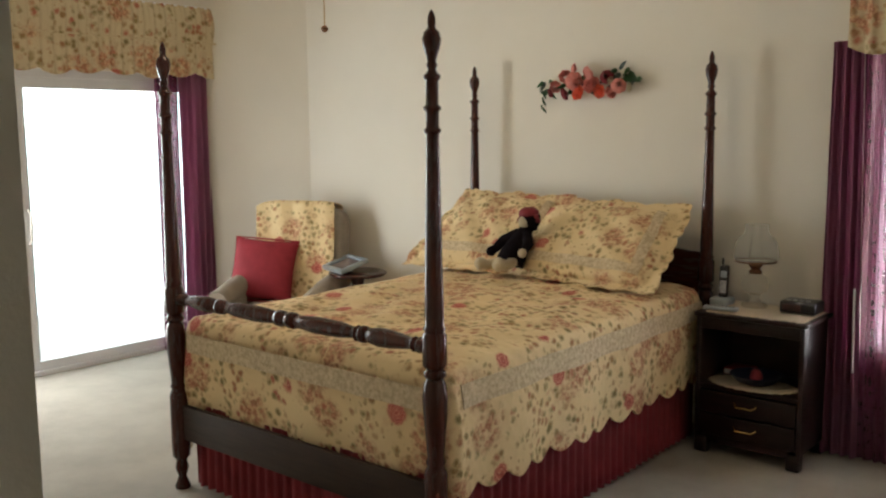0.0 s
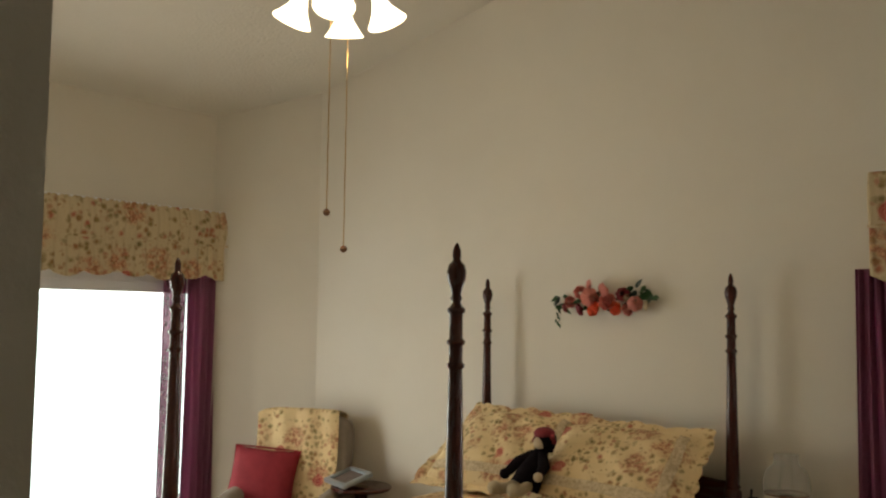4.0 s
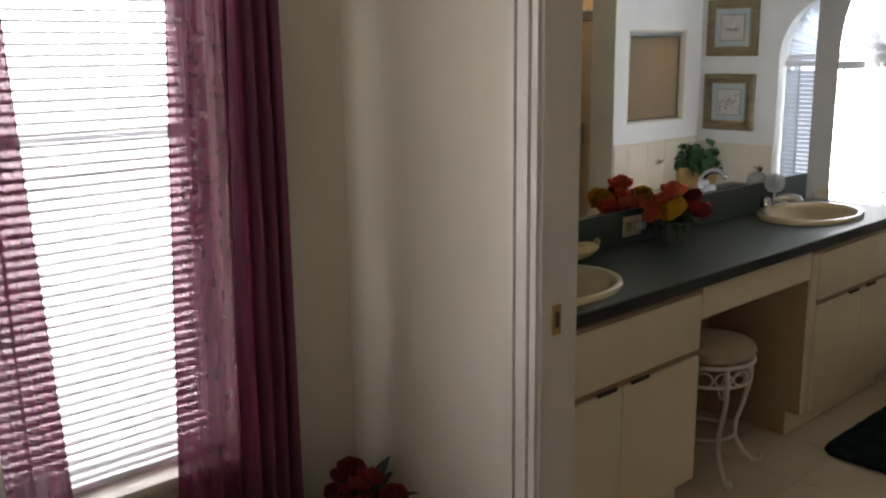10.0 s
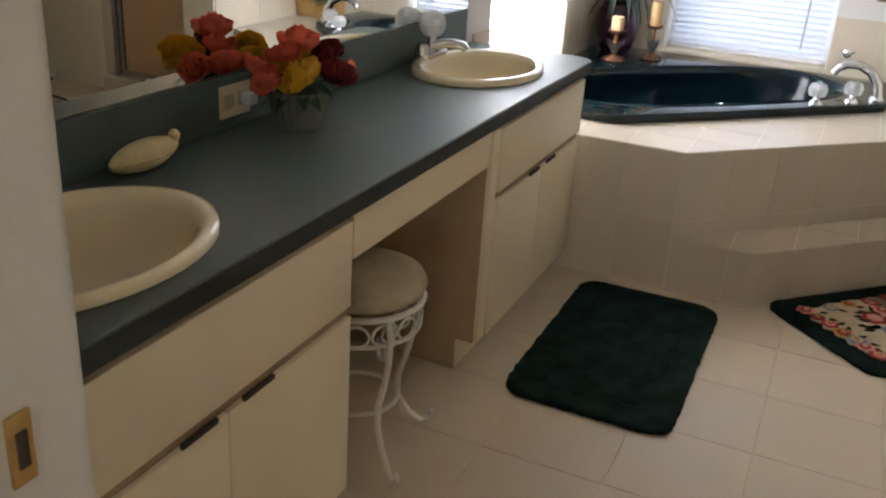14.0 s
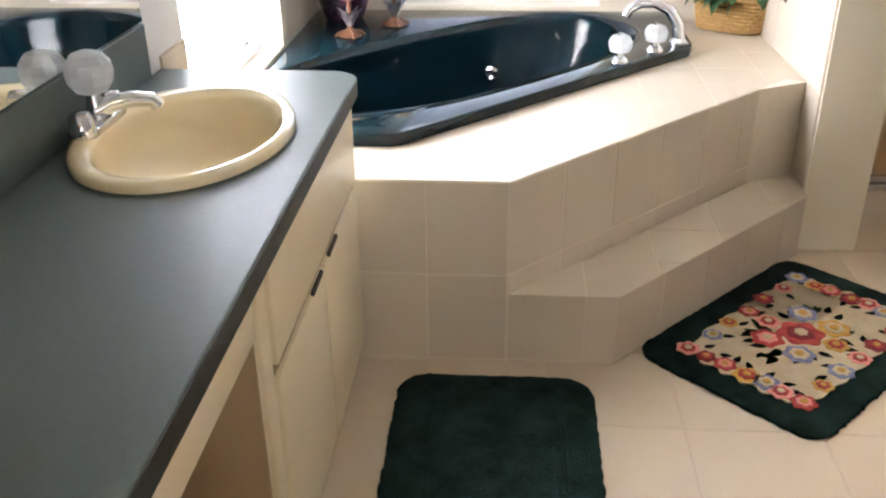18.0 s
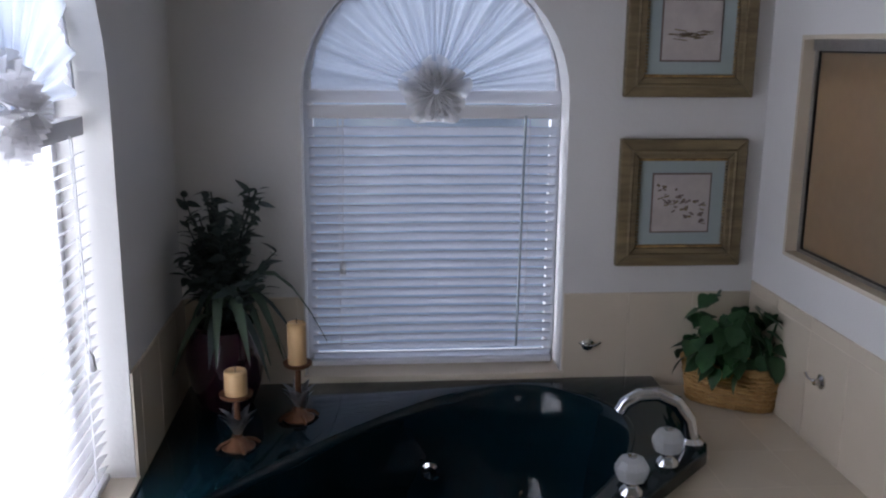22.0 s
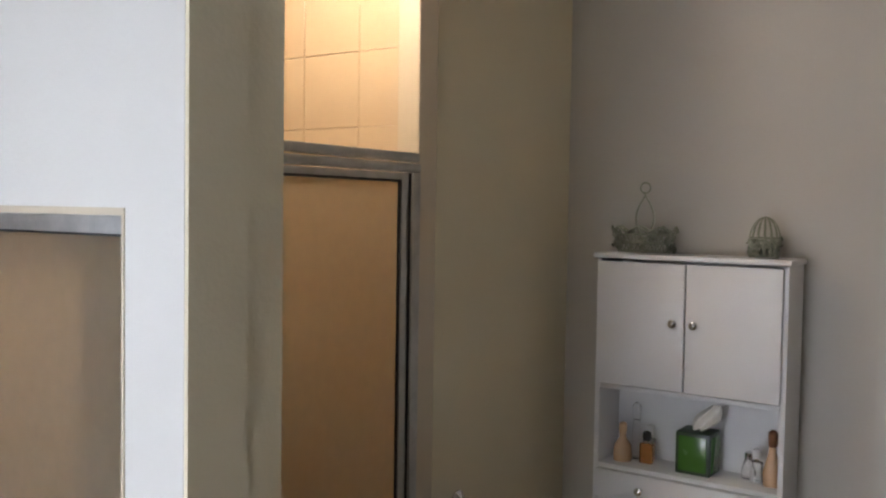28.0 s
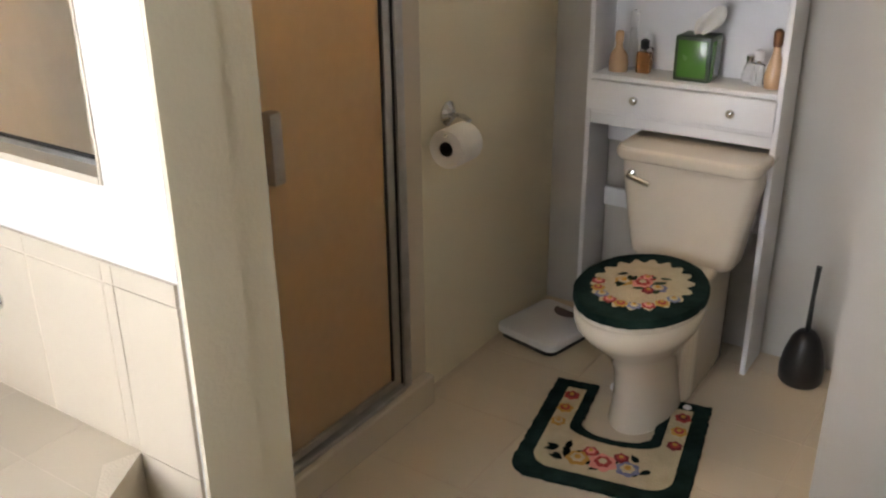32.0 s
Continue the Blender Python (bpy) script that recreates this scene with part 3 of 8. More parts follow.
for q in ((0, 1, 2, 3), (4, 7, 6, 5), (0, 4, 5, 1), (1, 5, 6, 2), (2, 6, 7, 3), (3, 7, 4, 0)):
    bm.faces.new([v[i] for i in q])
fixed("ceiling_bedroom", bm, M_ceiling, "sloping vaulted cream ceiling with light texture", "ceiling")

# bathroom shell
TOP = 2.44
fixed("floor_bathroom", boxes(((1.73, 1.6, -0.1), (6.3, 4.9, -0.0014)), ((2.85, 0.95, -0.1), (6.3, 1.6, -0.0014))), M_grout, "beige ceramic tile bathroom floor with tan grout", "tile floor")
fixed("threshold", box((1.70, 3.208, 0), (1.76, 3.992, 0.012), 0.004), M_edge, "narrow wooden threshold strip in the doorway", "threshold")
bm = boxes(((1.73, HEAD, 0), (4.53, 4.9, TOP)), ((4.53, HEAD, 0), (5.48, 4.9, 0.56)), ((5.48, HEAD, 0), (6.3, 4.9, TOP)))
arch_fill(bm, "x", 4.53, 5.48, 1.45, TOP, HEAD, 4.9)
fixed("wall_north_bathroom", bm, M_bath, "off-white painted bathroom window wall", "wall")
bm = boxes(((FAR, 4.326, 0), (6.32, HEAD, TOP)), ((FAR, 0.95, 0), (6.32, 3.535, TOP)), ((FAR, 3.535, 0), (6.32, 4.326, 0.58)))
arch_fill(bm, "y", 3.535, 4.326, 1.43, TOP, FAR, 6.32)
fixed("wall_far", bm, M_bath, "off-white painted wall with a round-headed window", "wall")
wall("wall_west_bathroom", M_bath, ((1.73, 4.005, 0), (1.79, HEAD, TOP)), ((1.73, 1.6, 0), (1.79, 3.185, TOP)), ((1.73, 3.185, 2.05), (1.79, 4.005, TOP)), label="off-white painted wall around the doorway")
# the next two walls have their shade in the colour
wall("wall_south_bathroom", M_dimwall, ((2.85, 0.9, 0), (FAR, 1.07, TOP)), ((1.79, 1.6, 0), (2.85, 1.7, TOP)), label="painted wall behind the toilet, shade put into its colour")
wall("wall_partition", M_dimwall, ((4.2, 1.07, 0), (4.398, 1.724, TOP)), label="painted partition beside the toilet, shade put into its colour")
wall("wall_shower", M_bath, ((5.122, 2.813, 0), (5.26, 2.93, TOP)), ((5.26, 2.813, 0), (5.92, 2.93, 1.0)), ((5.26, 2.813, 1.62), (5.92, 2.93, TOP)), ((5.92, 2.813, 0), (FAR, 2.93, TOP)), label="white painted shower wall with a window opening")
# pier and closet wall carry warm light in their colour
wall("wall_shower_pier", M_warmwall, ((5.118, 2.735, 0), (5.26, 2.813, TOP)), ((5.114, 2.813, 0), (5.122, 2.929, TOP)), label="painted end of the shower wall, warm light put into its colour")
wall("wall_closet", M_warmwall, ((5.46, 1.07, 0), (FAR, 1.87, TOP)), label="painted wall with the paper holder, warm light put into its colour")
fixed("ceiling_bathroom", boxes(((1.73, 0.9, TOP), (6.32, 4.9, TOP + 0.1))), M_ceiling, "flat white bathroom ceiling", "ceiling")
fixed("baseboard_bedroom", boxes(((-3.25, 4.678, 0), (1.67, HEAD, 0.09)), ((1.658, 4.08, 0), (1.67, 4.678, 0.09)), ((1.658, 1.5, 0), (1.67, 3.12, 0.09)), ((-3.97, 0.505, 0), (0.945, 0.517, 0.09))), M_trim, "low cream painted baseboard", "baseboard")

# bathroom doorway: jamb lining, moulded casing, strike plate, pocket door
door = thing("door_1", (1.73, 3.575, 0), "cream painted cased doorway with a pocket door slid open", "doorway")
door["kind"] = "structure"
part("jamb", boxes(((1.672, 3.993, 0), (1.788, 4.005, 2.04)), ((1.672, 3.185, 0), (1.70, 3.197, 2.04)), ((1.762, 3.185, 0), (1.788, 3.197, 2.04)), ((1.672, 3.185, 2.04), (1.788, 4.005, 2.052))), M_trim, door)


def casing(side, y0, y1, z0, z1, upright=True):
    """Stepped moulding on one wall face."""
    s = -1 if side < 1.7 else 1
    prs = []
    w = (y1 - y0) if upright else (z1 - z0)
    for a, b, d in ((0, 0.22, 0.010), (0.22, 0.3, 0.005), (0.3, 0.72, 0.015), (0.72, 0.8, 0.009), (0.8, 1, 0.018)):
        xs = sorted((side, side + s * d))
        prs.append(((xs[0], y0 + a * w, z0), (xs[1], y0 + b * w, z1)) if upright else ((xs[0], y0, z0 + a * w), (xs[1], y1, z0 + b * w)))
    bm = boxes(*prs)
    return bm


for sx in (1.67, 1.79):
    part("casing", casing(sx, 4.0, 4.075, 0, 2.045), M_trim, door)
    part("casing", casing(sx, 3.115, 3.19, 0, 2.045), M_trim, door)
    part("casing", casing(sx, 3.115, 4.075, 2.046, 2.12, False), M_trim, door)
strike = part("strike_plate", box((1.706, 3.988, 0.888), (1.732, 3.9925, 0.958), 0.002), M_brass, door, "small brass strike plate")
# a raised dark plate: the hole's shade is put into its colour
part("strike_hole", box((1.713, 3.9865, 0.905), (1.725, 3.989, 0.941), 0.001), M_shadow, strike)
part("door_edge", box((1.713, 3.06, 0.01), (1.749, 3.193, 2.03), 0.003), M_white, door, "edge of the white sliding door")


# sliding glass door of the bedroom
slider = thing("door_2", (-4.07, 2.9, 0), "white aluminium sliding glass door onto a bright patio", "sliding door")
slider["kind"] = "structure"
part("door_frame", boxes(((-4.15, 1.55, 0), (-4.0, 1.60, 2.06)), ((-4.15, 4.17, 0), (-4.0, 4.22, 2.06)), ((-4.15, 1.6, 2.0), (-4.0, 4.17, 2.06)), ((-4.15, 1.6, 0), (-4.0, 4.17, 0.03))), M_white, slider)
for k, (y0, y1, x) in enumerate(((1.60, 2.93, -4.11), (2.85, 4.17, -4.05))):
    leaf = part("door_leaf", boxes(((x - 0.02, y0, 0.03), (x + 0.02, y0 + 0.04, 2.0)), ((x - 0.02, y1 - 0.04, 0.03), (x + 0.02, y1, 2.0)), ((x - 0.02, y0 + 0.04, 0.03), (x + 0.02, y1 - 0.04, 0.09)), ((x - 0.02, y0 + 0.04, 1.93), (x + 0.02, y1 - 0.04, 2.0))), M_white, slider)
    pane = part("pane", box((x - 0.003, y0 + 0.04, 0.09), (x + 0.003, y1 - 0.04, 1.93)), M_pane, leaf, "clear glass pane")
    pane.visible_shadow = False
    if k:
        part("handle", tube([(x + 0.02, y0 + 0.03, 0.9), (x + 0.06, y0 + 0.03, 0.93), (x + 0.06, y0 + 0.03, 1.1), (x + 0.02, y0 + 0.03, 1.13)], 0.009), M_whitemetal, leaf)


def arched_window(name, axis, a0, a1, sill, spring, at, inward, label):
    """A round-headed window: frame, rails, clear panes. inward is the side of the room."""
    mid, r = (a0 + a1) / 2, (a1 - a0) / 2
    P = (lambda a, b, z: (a, b, z)) if axis == "x" else (lambda a, b, z: (b, a, z))
    w = thing(name, P(mid, at, sill), label, "window")
    w["kind"] = "structure"

    def bar(nm, p, q, mat=M_white):
        lo = [min(i, j) for i, j in zip(p, q)]
        hi = [max(i, j) for i, j in zip(p, q)]
        return part(nm, box(lo, hi, 0.004), mat, w)

    for s in (a0 + 0.015, a1 - 0.015):
        bar("window_frame", P(s - 0.015, at - 0.02, sill), P(s + 0.015, at + 0.02, spring))
    bar("window_frame", P(a0, at - 0.02, sill), P(a1, at + 0.02, sill + 0.03))
    bar("meeting_rail", P(a0, at - 0.025, spring - 0.02), P(a1, at + 0.025, spring + 0.02))
    arc = [P(mid - (r - 0.015) * math.cos(math.pi * k / 24), at, spring + (r - 0.015) * math.sin(math.pi * k / 24)) for k in range(25)]
    part("arch_frame", tube(arc, 0.018, 8), M_white, w)
    bar("window_sill", P(a0 - 0.01, at, sill - 0.02), P(a1 + 0.01, at + inward * 0.15, sill + 0.004), M_walltile)
    bm = bmesh.new()
    loop = [P(a0 + 0.03, at, sill + 0.03), P(a1 - 0.03, at, sill + 0.03)] + [P(mid + (r - 0.03) * math.cos(math.pi * k / 24), at, spring + (r - 0.03) * math.sin(math.pi * k / 24)) for k in range(25)]
    bm.faces.new([bm.verts.new(p) for p in loop])
    bmesh.ops.solidify(bm, geom=list(bm.faces), thickness=0.004)
    pane = part("pane", bm, M_pane, w, "clear glass pane")
    pane.visible_shadow = False
    return w


arched_window("window_2", "x", 4.53, 5.48, 0.57, 1.45, 4.83, -1, "round-headed white window over the tub, blown out by daylight")
arched_window("window_3", "y", 3.535, 4.326, 0.58, 1.43, 6.25, -1, "round-headed white window at the end of the tub")

win = thing("window_1", (1.01, 4.83, 0.5), "white sash window beside the bed, bright with daylight", "window")
win["kind"] = "structure"
part("window_frame", boxes(((0.70, 4.80, 0.5), (0.74, 4.86, 2.06)), ((1.28, 4.80, 0.5), (1.32, 4.86, 2.06)), ((0.74, 4.80, 2.02), (1.28, 4.86, 2.06)), ((0.74, 4.80, 0.5), (1.28, 4.86, 0.54))), M_white, win)
part("meeting_rail", box((0.74, 4.80, 1.308), (1.28, 4.85, 1.332), 0.004), M_white, win)
part("window_sill", box((0.66, 4.66, 0.485), (1.36, 4.80, 0.512), 0.006), M_trim, win, "white painted sill")
for z0, z1 in ((0.54, 1.308), (1.332, 2.02)):
    part("pane", box((0.74, 4.828, z0), (1.28, 4.834, z1)), M_pane, win).visible_shadow = False

# shower opening: sill, jamb tile, reveal of the window, tiled inside
fixed("shower_curb", box((5.40, 1.87, 0), (5.52, 2.813, 0.095), 0.006), M_walltile, "cream tiled shower curb", "curb")
fixed("trim_shower_jamb", box((5.43, 1.87, 0.096), (5.50, 1.95, TOP), 0.004), M_walltile, "cream tile trim beside the shower door", "tile trim")
fixed("trim_shower_window", boxes(((5.26, 2.815, 1.0), (5.266, 2.933, 1.62)), ((5.908, 2.815, 1.0), (5.92, 2.933, 1.62)), ((5.266, 2.815, 1.0), (5.908, 2.935, 1.012)), ((5.266, 2.815, 1.608), (5.908, 2.933, 1.62))), M_walltile, "cream tile reveal of the shower window", "tile trim")
fixed("wall_shower_lining", boxes(((6.103, 1.87, 0), (6.115, 2.813, TOP)), ((5.47, 2.80, 0), (6.103, 2.813, 1.0)), ((5.47, 2.80, 1.62), (6.103, 2.813, TOP)), ((5.91, 2.80, 1.0), (6.103, 2.813, 1.62)), ((5.52, 1.87, 0), (6.103, 1.885, TOP))), M_showertile, "tan tiled shower lining", "shower wall")

# outside: ground and bright blurred distance behind the panes
fixed("ground", boxes(((-60, -60, -0.3), (60, 60, -0.12))), surf("dry_lawn", (0.10, 0.13, 0.05), (0.16, 0.16, 0.08), 0.8, 0.95, 0.5, 30), "sunlit lawn outside the house", "lawn")
fixed("patio", boxes(((-6.19, 0.5, -0.12), (-4.18, 6.5, -0.03))), surf("patio_concrete", (0.6, 0.59, 0.56), (0.52, 0.51, 0.48), 3, 0.9, 0.3, 80), "pale concrete patio outside the sliding door", "patio")
fixed("backdrop_garden", boxes(((-6.3, -3, -0.1), (-6.2, 9, 5))), M_garden, "bright blurred garden beyond the patio", "garden")
fixed("backdrop_street", boxes(((-1.5, 5.3, -0.11), (7.6, 5.4, 4.5))), M_glare, "white overexposed daylight outside", "daylight")
fixed("backdrop_trees", boxes(((7.7, 0, -0.11), (7.8, 5.4, 4.5))), M_trees, "blurred bluish shaded trees outside", "trees")
# added out of view to close the rooms against sun and sky
fixed("roof", boxes(((2.9, 0.8, 2.7), (6.5, 5.1, 2.8)), ((-4.4, -2.4, 5.4), (3.0, 5.1, 5.5))), M_edge, "unseen roof slabs keeping sun and sky off the rooms", "roof")


# ==== bedroom things ====
def turned(profile, at, seg=20):
    return lathe(profile, seg, pose(*at))


def bed():
    b = thing("four_poster_bed", (-0.8, 3.45, 0), "dark mahogany four-poster bed with slim turned posts", "bed")
    post = [(0.034, 0), (0.036, 0.012), (0.026, 0.035), (0.018, 0.06), (0.024, 0.075), (0.031, 0.10), (0.024, 0.13), (0.026, 0.14), (0.04, 0.155), (0.042, 0.20), (0.042, 0.44), (0.038, 0.452), (0.03, 0.47),
            (0.036, 0.485), (0.03, 0.50), (0.034, 0.55), (0.043, 0.66), (0.045, 0.72), (0.038, 0.765), (0.03, 0.78), (0.04, 0.792), (0.04, 0.805), (0.03, 0.815), (0.043, 0.83), (0.043, 0.935), (0.034, 0.945), (0.04, 0.957), (0.032, 0.97),
            (0.0345, 1.0), (0.031, 1.15), (0.027, 1.35), (0.0235, 1.55), (0.022, 1.615), (0.029, 1.622), (0.029, 1.632), (0.022, 1.638), (0.0225, 1.69), (0.03, 1.696), (0.03, 1.706), (0.022, 1.712), (0.0215, 1.79), (0.029, 1.797),
            (0.029, 1.808), (0.02, 1.815), (0.013, 1.828), (0.02, 1.84), (0.015, 1.852), (0.018, 1.868), (0.029, 1.90), (0.032, 1.925), (0.026, 1.948), (0.016, 1.957), (0.012, 1.965), (0.014, 1.975), (0.013, 1.995), (0.006, 2.014), (0.001, 2.02)]
    for x, y in ((-0.035, 2.347), (-1.575, 2.347), (-0.035, 4.555), (-1.575, 4.555)):
        part("post", turned(post, (x, y, 0), 22), M_mahogany, b, smooth=True, angle=60)
    rail = [(0.012, 0), (0.026, 0.004), (0.03, 0.03), (0.02, 0.042), (0.028, 0.055), (0.02, 0.068), (0.022, 0.08), (0.033, 0.16), (0.036, 0.22), (0.028, 0.275), (0.02, 0.285), (0.032, 0.295), (0.032, 0.315), (0.02, 0.325), (0.03, 0.336), (0.02, 0.348), (0.022, 0.36)]
    L = 1.47
    half = rail + [(0.031, 0.43), (0.034, 0.56), (0.026, 0.665), (0.02, 0.675), (0.033, 0.685), (0.033, 0.715), (0.026, 0.725), (0.026, L / 2)]
    prof = half + [(r, L - z) for r, z in reversed(half[:-1])]
    part("foot_rail", lathe(prof, 18, pose(-1.54, 2.347, 0.89, 0, 90, 0)), M_mahogany, b, "turned dark mahogany blanket rail", angle=60)
    part("side_rail", box((-1.53, 2.335, 0.24), (-0.08, 2.362, 0.40), 0.004), M_railwood, b)
    for x in (-0.085, -1.525):
        part("side_rail", box((x - 0.012, 2.38, 0.24), (x + 0.012, 4.52, 0.40), 0.004), M_railwood, b)
    head = [(-1.545, 0.42)] + [(-1.545 + 1.48 * k / 24, 0.98 + 0.12 * math.sin(math.pi * k / 24) ** 2) for k in range(25)] + [(-0.065, 0.42)]
    part("headboard", prism([(x, z) for x, z in head], 0, 0.028, 0.004, 1, pose(0, 4.575, 0, 90, 0, 0)), M_mahogany_x, b)
    part("mattress", box((-1.535, 2.40, 0.40), (-0.075, 4.50, 0.74), 0.06, 4), M_cream, b)
    return b


bed()


def rumple(x, y):
    return 0.006 * math.sin(9 * x + 4 * y) * math.sin(7 * y - 3 * x) + 0.004 * math.sin(23 * x + 11 * y) + 0.003 * math.sin(31 * y - 17 * x)


def quilt():
    """Top, drop at the foot and both sides, scalloped hem; a paler band runs round under the edge."""
    q = thing("quilt", (-0.8, 3.4, 0.78), "cream quilt printed with roses, scalloped hem, on the bed", "quilt")
    x0, x1, y0, y1 = -1.575, -0.03, 2.388, 4.46
    R = 0.05

    def edge(d, side):
        """Distance round the edge d to offset outwards and drop."""
        if d < R * 1.57:
            a = d / R
            return R * math.sin(a), R * (1 - math.cos(a))
        return R + 0.012 * math.sin((d - R) * 9), R + d - R * 1.57

    nx, ny = 110, 130
    dropx, dropy = 0.47, 0.425
    W, L = (x1 - x0 - 2 * R), (y1 - y0 - R)

    def place(u, v):
        sx = -dropx - R + u * (W + 2 * dropx + 2 * R)
        sy = -dropy - R + v * (L + dropy + R)
        x, y, z = x0 + R + min(max(sx, 0), W), y0 + R + max(sy, 0), 0.80
        side = -1 if sx < 0 else 1 if sx > W else 0
        if side and sy < 0:
            dx, dy = (-sx if sx < 0 else sx - W), -sy
            d = math.hypot(dx, dy) * 0.93
            o, dz = edge(d, 0)
            flare = 1 + 0.9 * min(1, d / 0.4)
            x += side * (o * flare * dx / math.hypot(dx, dy))
            y -= o * flare * dy / math.hypot(dx, dy) * 0.8
            return (x, y, 0.80 - dz)
        if sx < 0 or sx > W:
            d = -sx if sx < 0 else sx - W
            hem = 1 - 0.06 * (1 - abs(math.sin(math.pi * y / 0.16))) * (d / dropx) ** 4
            o, dz = edge(d * hem, 0)
            fold = 0.014 * math.sin(y * 14 + (2 if sx < 0 else 0)) * min(1, d / 0.3)
            x += (-1 if sx < 0 else 1) * (o + fold + 0.035 * (d / dropx))
            z -= dz
        if sy < 0:
            d = -sy
            hem = 1 - 0.06 * (1 - abs(math.sin(math.pi * x / 0.16))) * (d / dropy) ** 4
            o, dz = edge(d * hem, 0)
            fold = 0.010 * math.sin(x * 15) * min(1, d / 0.3)
            y -= o + fold - 0.03 * min(1, d / 0.3) * 0
            z = min(z, 0.80 - dz)
        inside = min(max(min(sx, W - sx, sy) / 0.15, 0), 1)
        puff = 0.018 * inside
        return (x, max(y, 2.372) if z > 0.5 and -1.6 < x < 0 else y, z + rumple(x, y) * (0.4 + inside) + puff)

    part("cover", sheet(nx, ny, place, 0.012), M_quilt, q, angle=80)
    for s in (0, 1):
        def band(u, v, s=s):
            y = 2.46 + u * 2.0
            z = 0.735 - v * 0.085
            d = 0.80 - z
            o, dz = edge(d + 0.02, 0)
            fold = 0.014 * math.sin(y * 14 + (0 if s else 2)) * min(1, (d + 0.02) / 0.3)
            lean = 0.035 * (d + 0.02) / dropx + 0.006
            x = (x1 - R + o + fold + lean) if s else (x0 + R - o - fold - lean)
            return (x, y, z)
        part("lace_band", sheet(80, 3, band, 0.004), M_lace, q, "openwork cream lace band")
    part("lace_band", sheet(70, 3, lambda u, v: (-1.50 + 1.40 * u, 2.354 + 0.002 * math.sin(u * 30), 0.735 - 0.085 * v), 0.003), M_lace, q, "openwork cream lace band")
    return q


quilt()


def bed_skirt():
    s = thing("bed_skirt", (-0.8, 3.4, 0), "crimson pleated bed skirt reaching the carpet", "bed skirt")
    for x, nm in ((-0.052, 0), (-1.552, 1)):
        part("side_skirt", sheet(220, 4, lambda u, v, x=x: (x + 0.010 * math.sin(u * 2 * math.pi * 34) * (0.3 + v), 2.42 + u * 2.05, 0.43 - 0.415 * v), 0.003), M_skirt, s, angle=80)
    part("foot_skirt", sheet(150, 4, lambda u, v: (-1.53 + u * 1.46, 2.40 + 0.012 * math.sin(u * 2 * math.pi * 25) * (0.3 + v), 0.40 - 0.385 * v), 0.003), M_skirt, s, angle=80)


bed_skirt()


def sham(corners, label):
    """A puffed pillow between four corners (front pair on the bed, back pair at the headboard), with a scalloped flange and lace bands."""
    bl, br, tl, tr = (Vector(c) for c in corners)
    s = thing("pillow", (bl + br) / 2, label, "pillow", "pillows on the bed")
    up = (br - bl).cross(tl - bl).normalized()
    wide, deep = ((br - bl).length + (tr - tl).length) / 4, ((tl - bl).length + (tr - br).length) / 4

    def spot(a, b, lift):
        u, v = (a + 1) / 2, (b + 1) / 2
        q = bl * (1 - u) * (1 - v) + br * u * (1 - v) + tl * (1 - u) * v + tr * u * v + up * lift
        q.z = max(q.z, 0.832 + 0.004 * math.sin(a * 19))
        return q

    def puff(a, b):
        return max(0.0, (1 - a ** 4) * (1 - b ** 4)) ** 0.6

    def skin(sign):
        def fn(u, v):
            a, b = 2 * u - 1, 2 * v - 1
            k = puff(a, b)
            return spot(a * (1 - 0.05 * b * b * abs(a)), b * (1 - 0.04 * a * a * abs(b)), sign * (0.085 if sign > 0 else 0.05) * k + 0.006 * math.sin(11 * a + 7 * b) * k + 0.004 * math.sin(23 * b - 9 * a) * k)
        return fn
    bm = sheet(34, 34, skin(1))
    b2 = sheet(34, 34, skin(-1))
    me = bpy.data.meshes.new("tmp")
    b2.to_mesh(me)
    b2.free()
    bm.from_mesh(me)
    bpy.data.meshes.remove(me)
    bmesh.ops.remove_doubles(bm, verts=bm.verts, dist=0.0005)
    part("case", bm, M_sham, s, angle=80)

    def ring(u, v):
        ang = 2 * math.pi * u
        c, sn = math.cos(ang), math.sin(ang)
        k = max(abs(c), abs(sn))
        w = v * (0.055 + 0.014 * abs(math.sin(ang * 13)))
        return spot(c / k * (0.94 + w / wide), sn / k * (0.94 + w / deep), 0.006 + 0.012 * math.sin(ang * 9) * v)
    part("flange", sheet(260, 3, ring, 0.006, True), M_sham, s, "scalloped flat flange", angle=80)

    def strip(fn):
        def put(u, v):
            a, b = fn(u, v)
            return spot(a * (1 - 0.05 * b * b * abs(a)), b * (1 - 0.04 * a * a * abs(b)), (0.085 + 0.006 * math.sin(11 * a + 7 * b) + 0.004 * math.sin(23 * b - 9 * a)) * puff(a, b) + 0.004)
        return put
    part("lace_band", sheet(40, 3, strip(lambda u, v: (-0.9 + 1.62 * u, -0.80 + 0.2 * v)), 0.003), M_lace, s, "openwork cream lace band")
    part("lace_band", sheet(30, 3, strip(lambda u, v: (0.73 + 0.13 * v, -0.8 + 1.68 * u)), 0.003), M_lace, s, "openwork cream lace band")


sham(((-1.01, 4.13, 0.845), (-0.09, 4.03, 0.84), (-0.95, 4.49, 1.20), (-0.13, 4.49, 1.185)), "cream rose-printed pillow with scalloped flange on the bed")
sham(((-1.68, 4.07, 0.85), (-0.90, 4.15, 0.85), (-1.60, 4.51, 1.215), (-0.86, 4.52, 1.205)), "cream rose-printed pillow behind the doll on the bed")

# the doll on the pillows: one plain mesh with coloured zones
bm = bmesh.new()


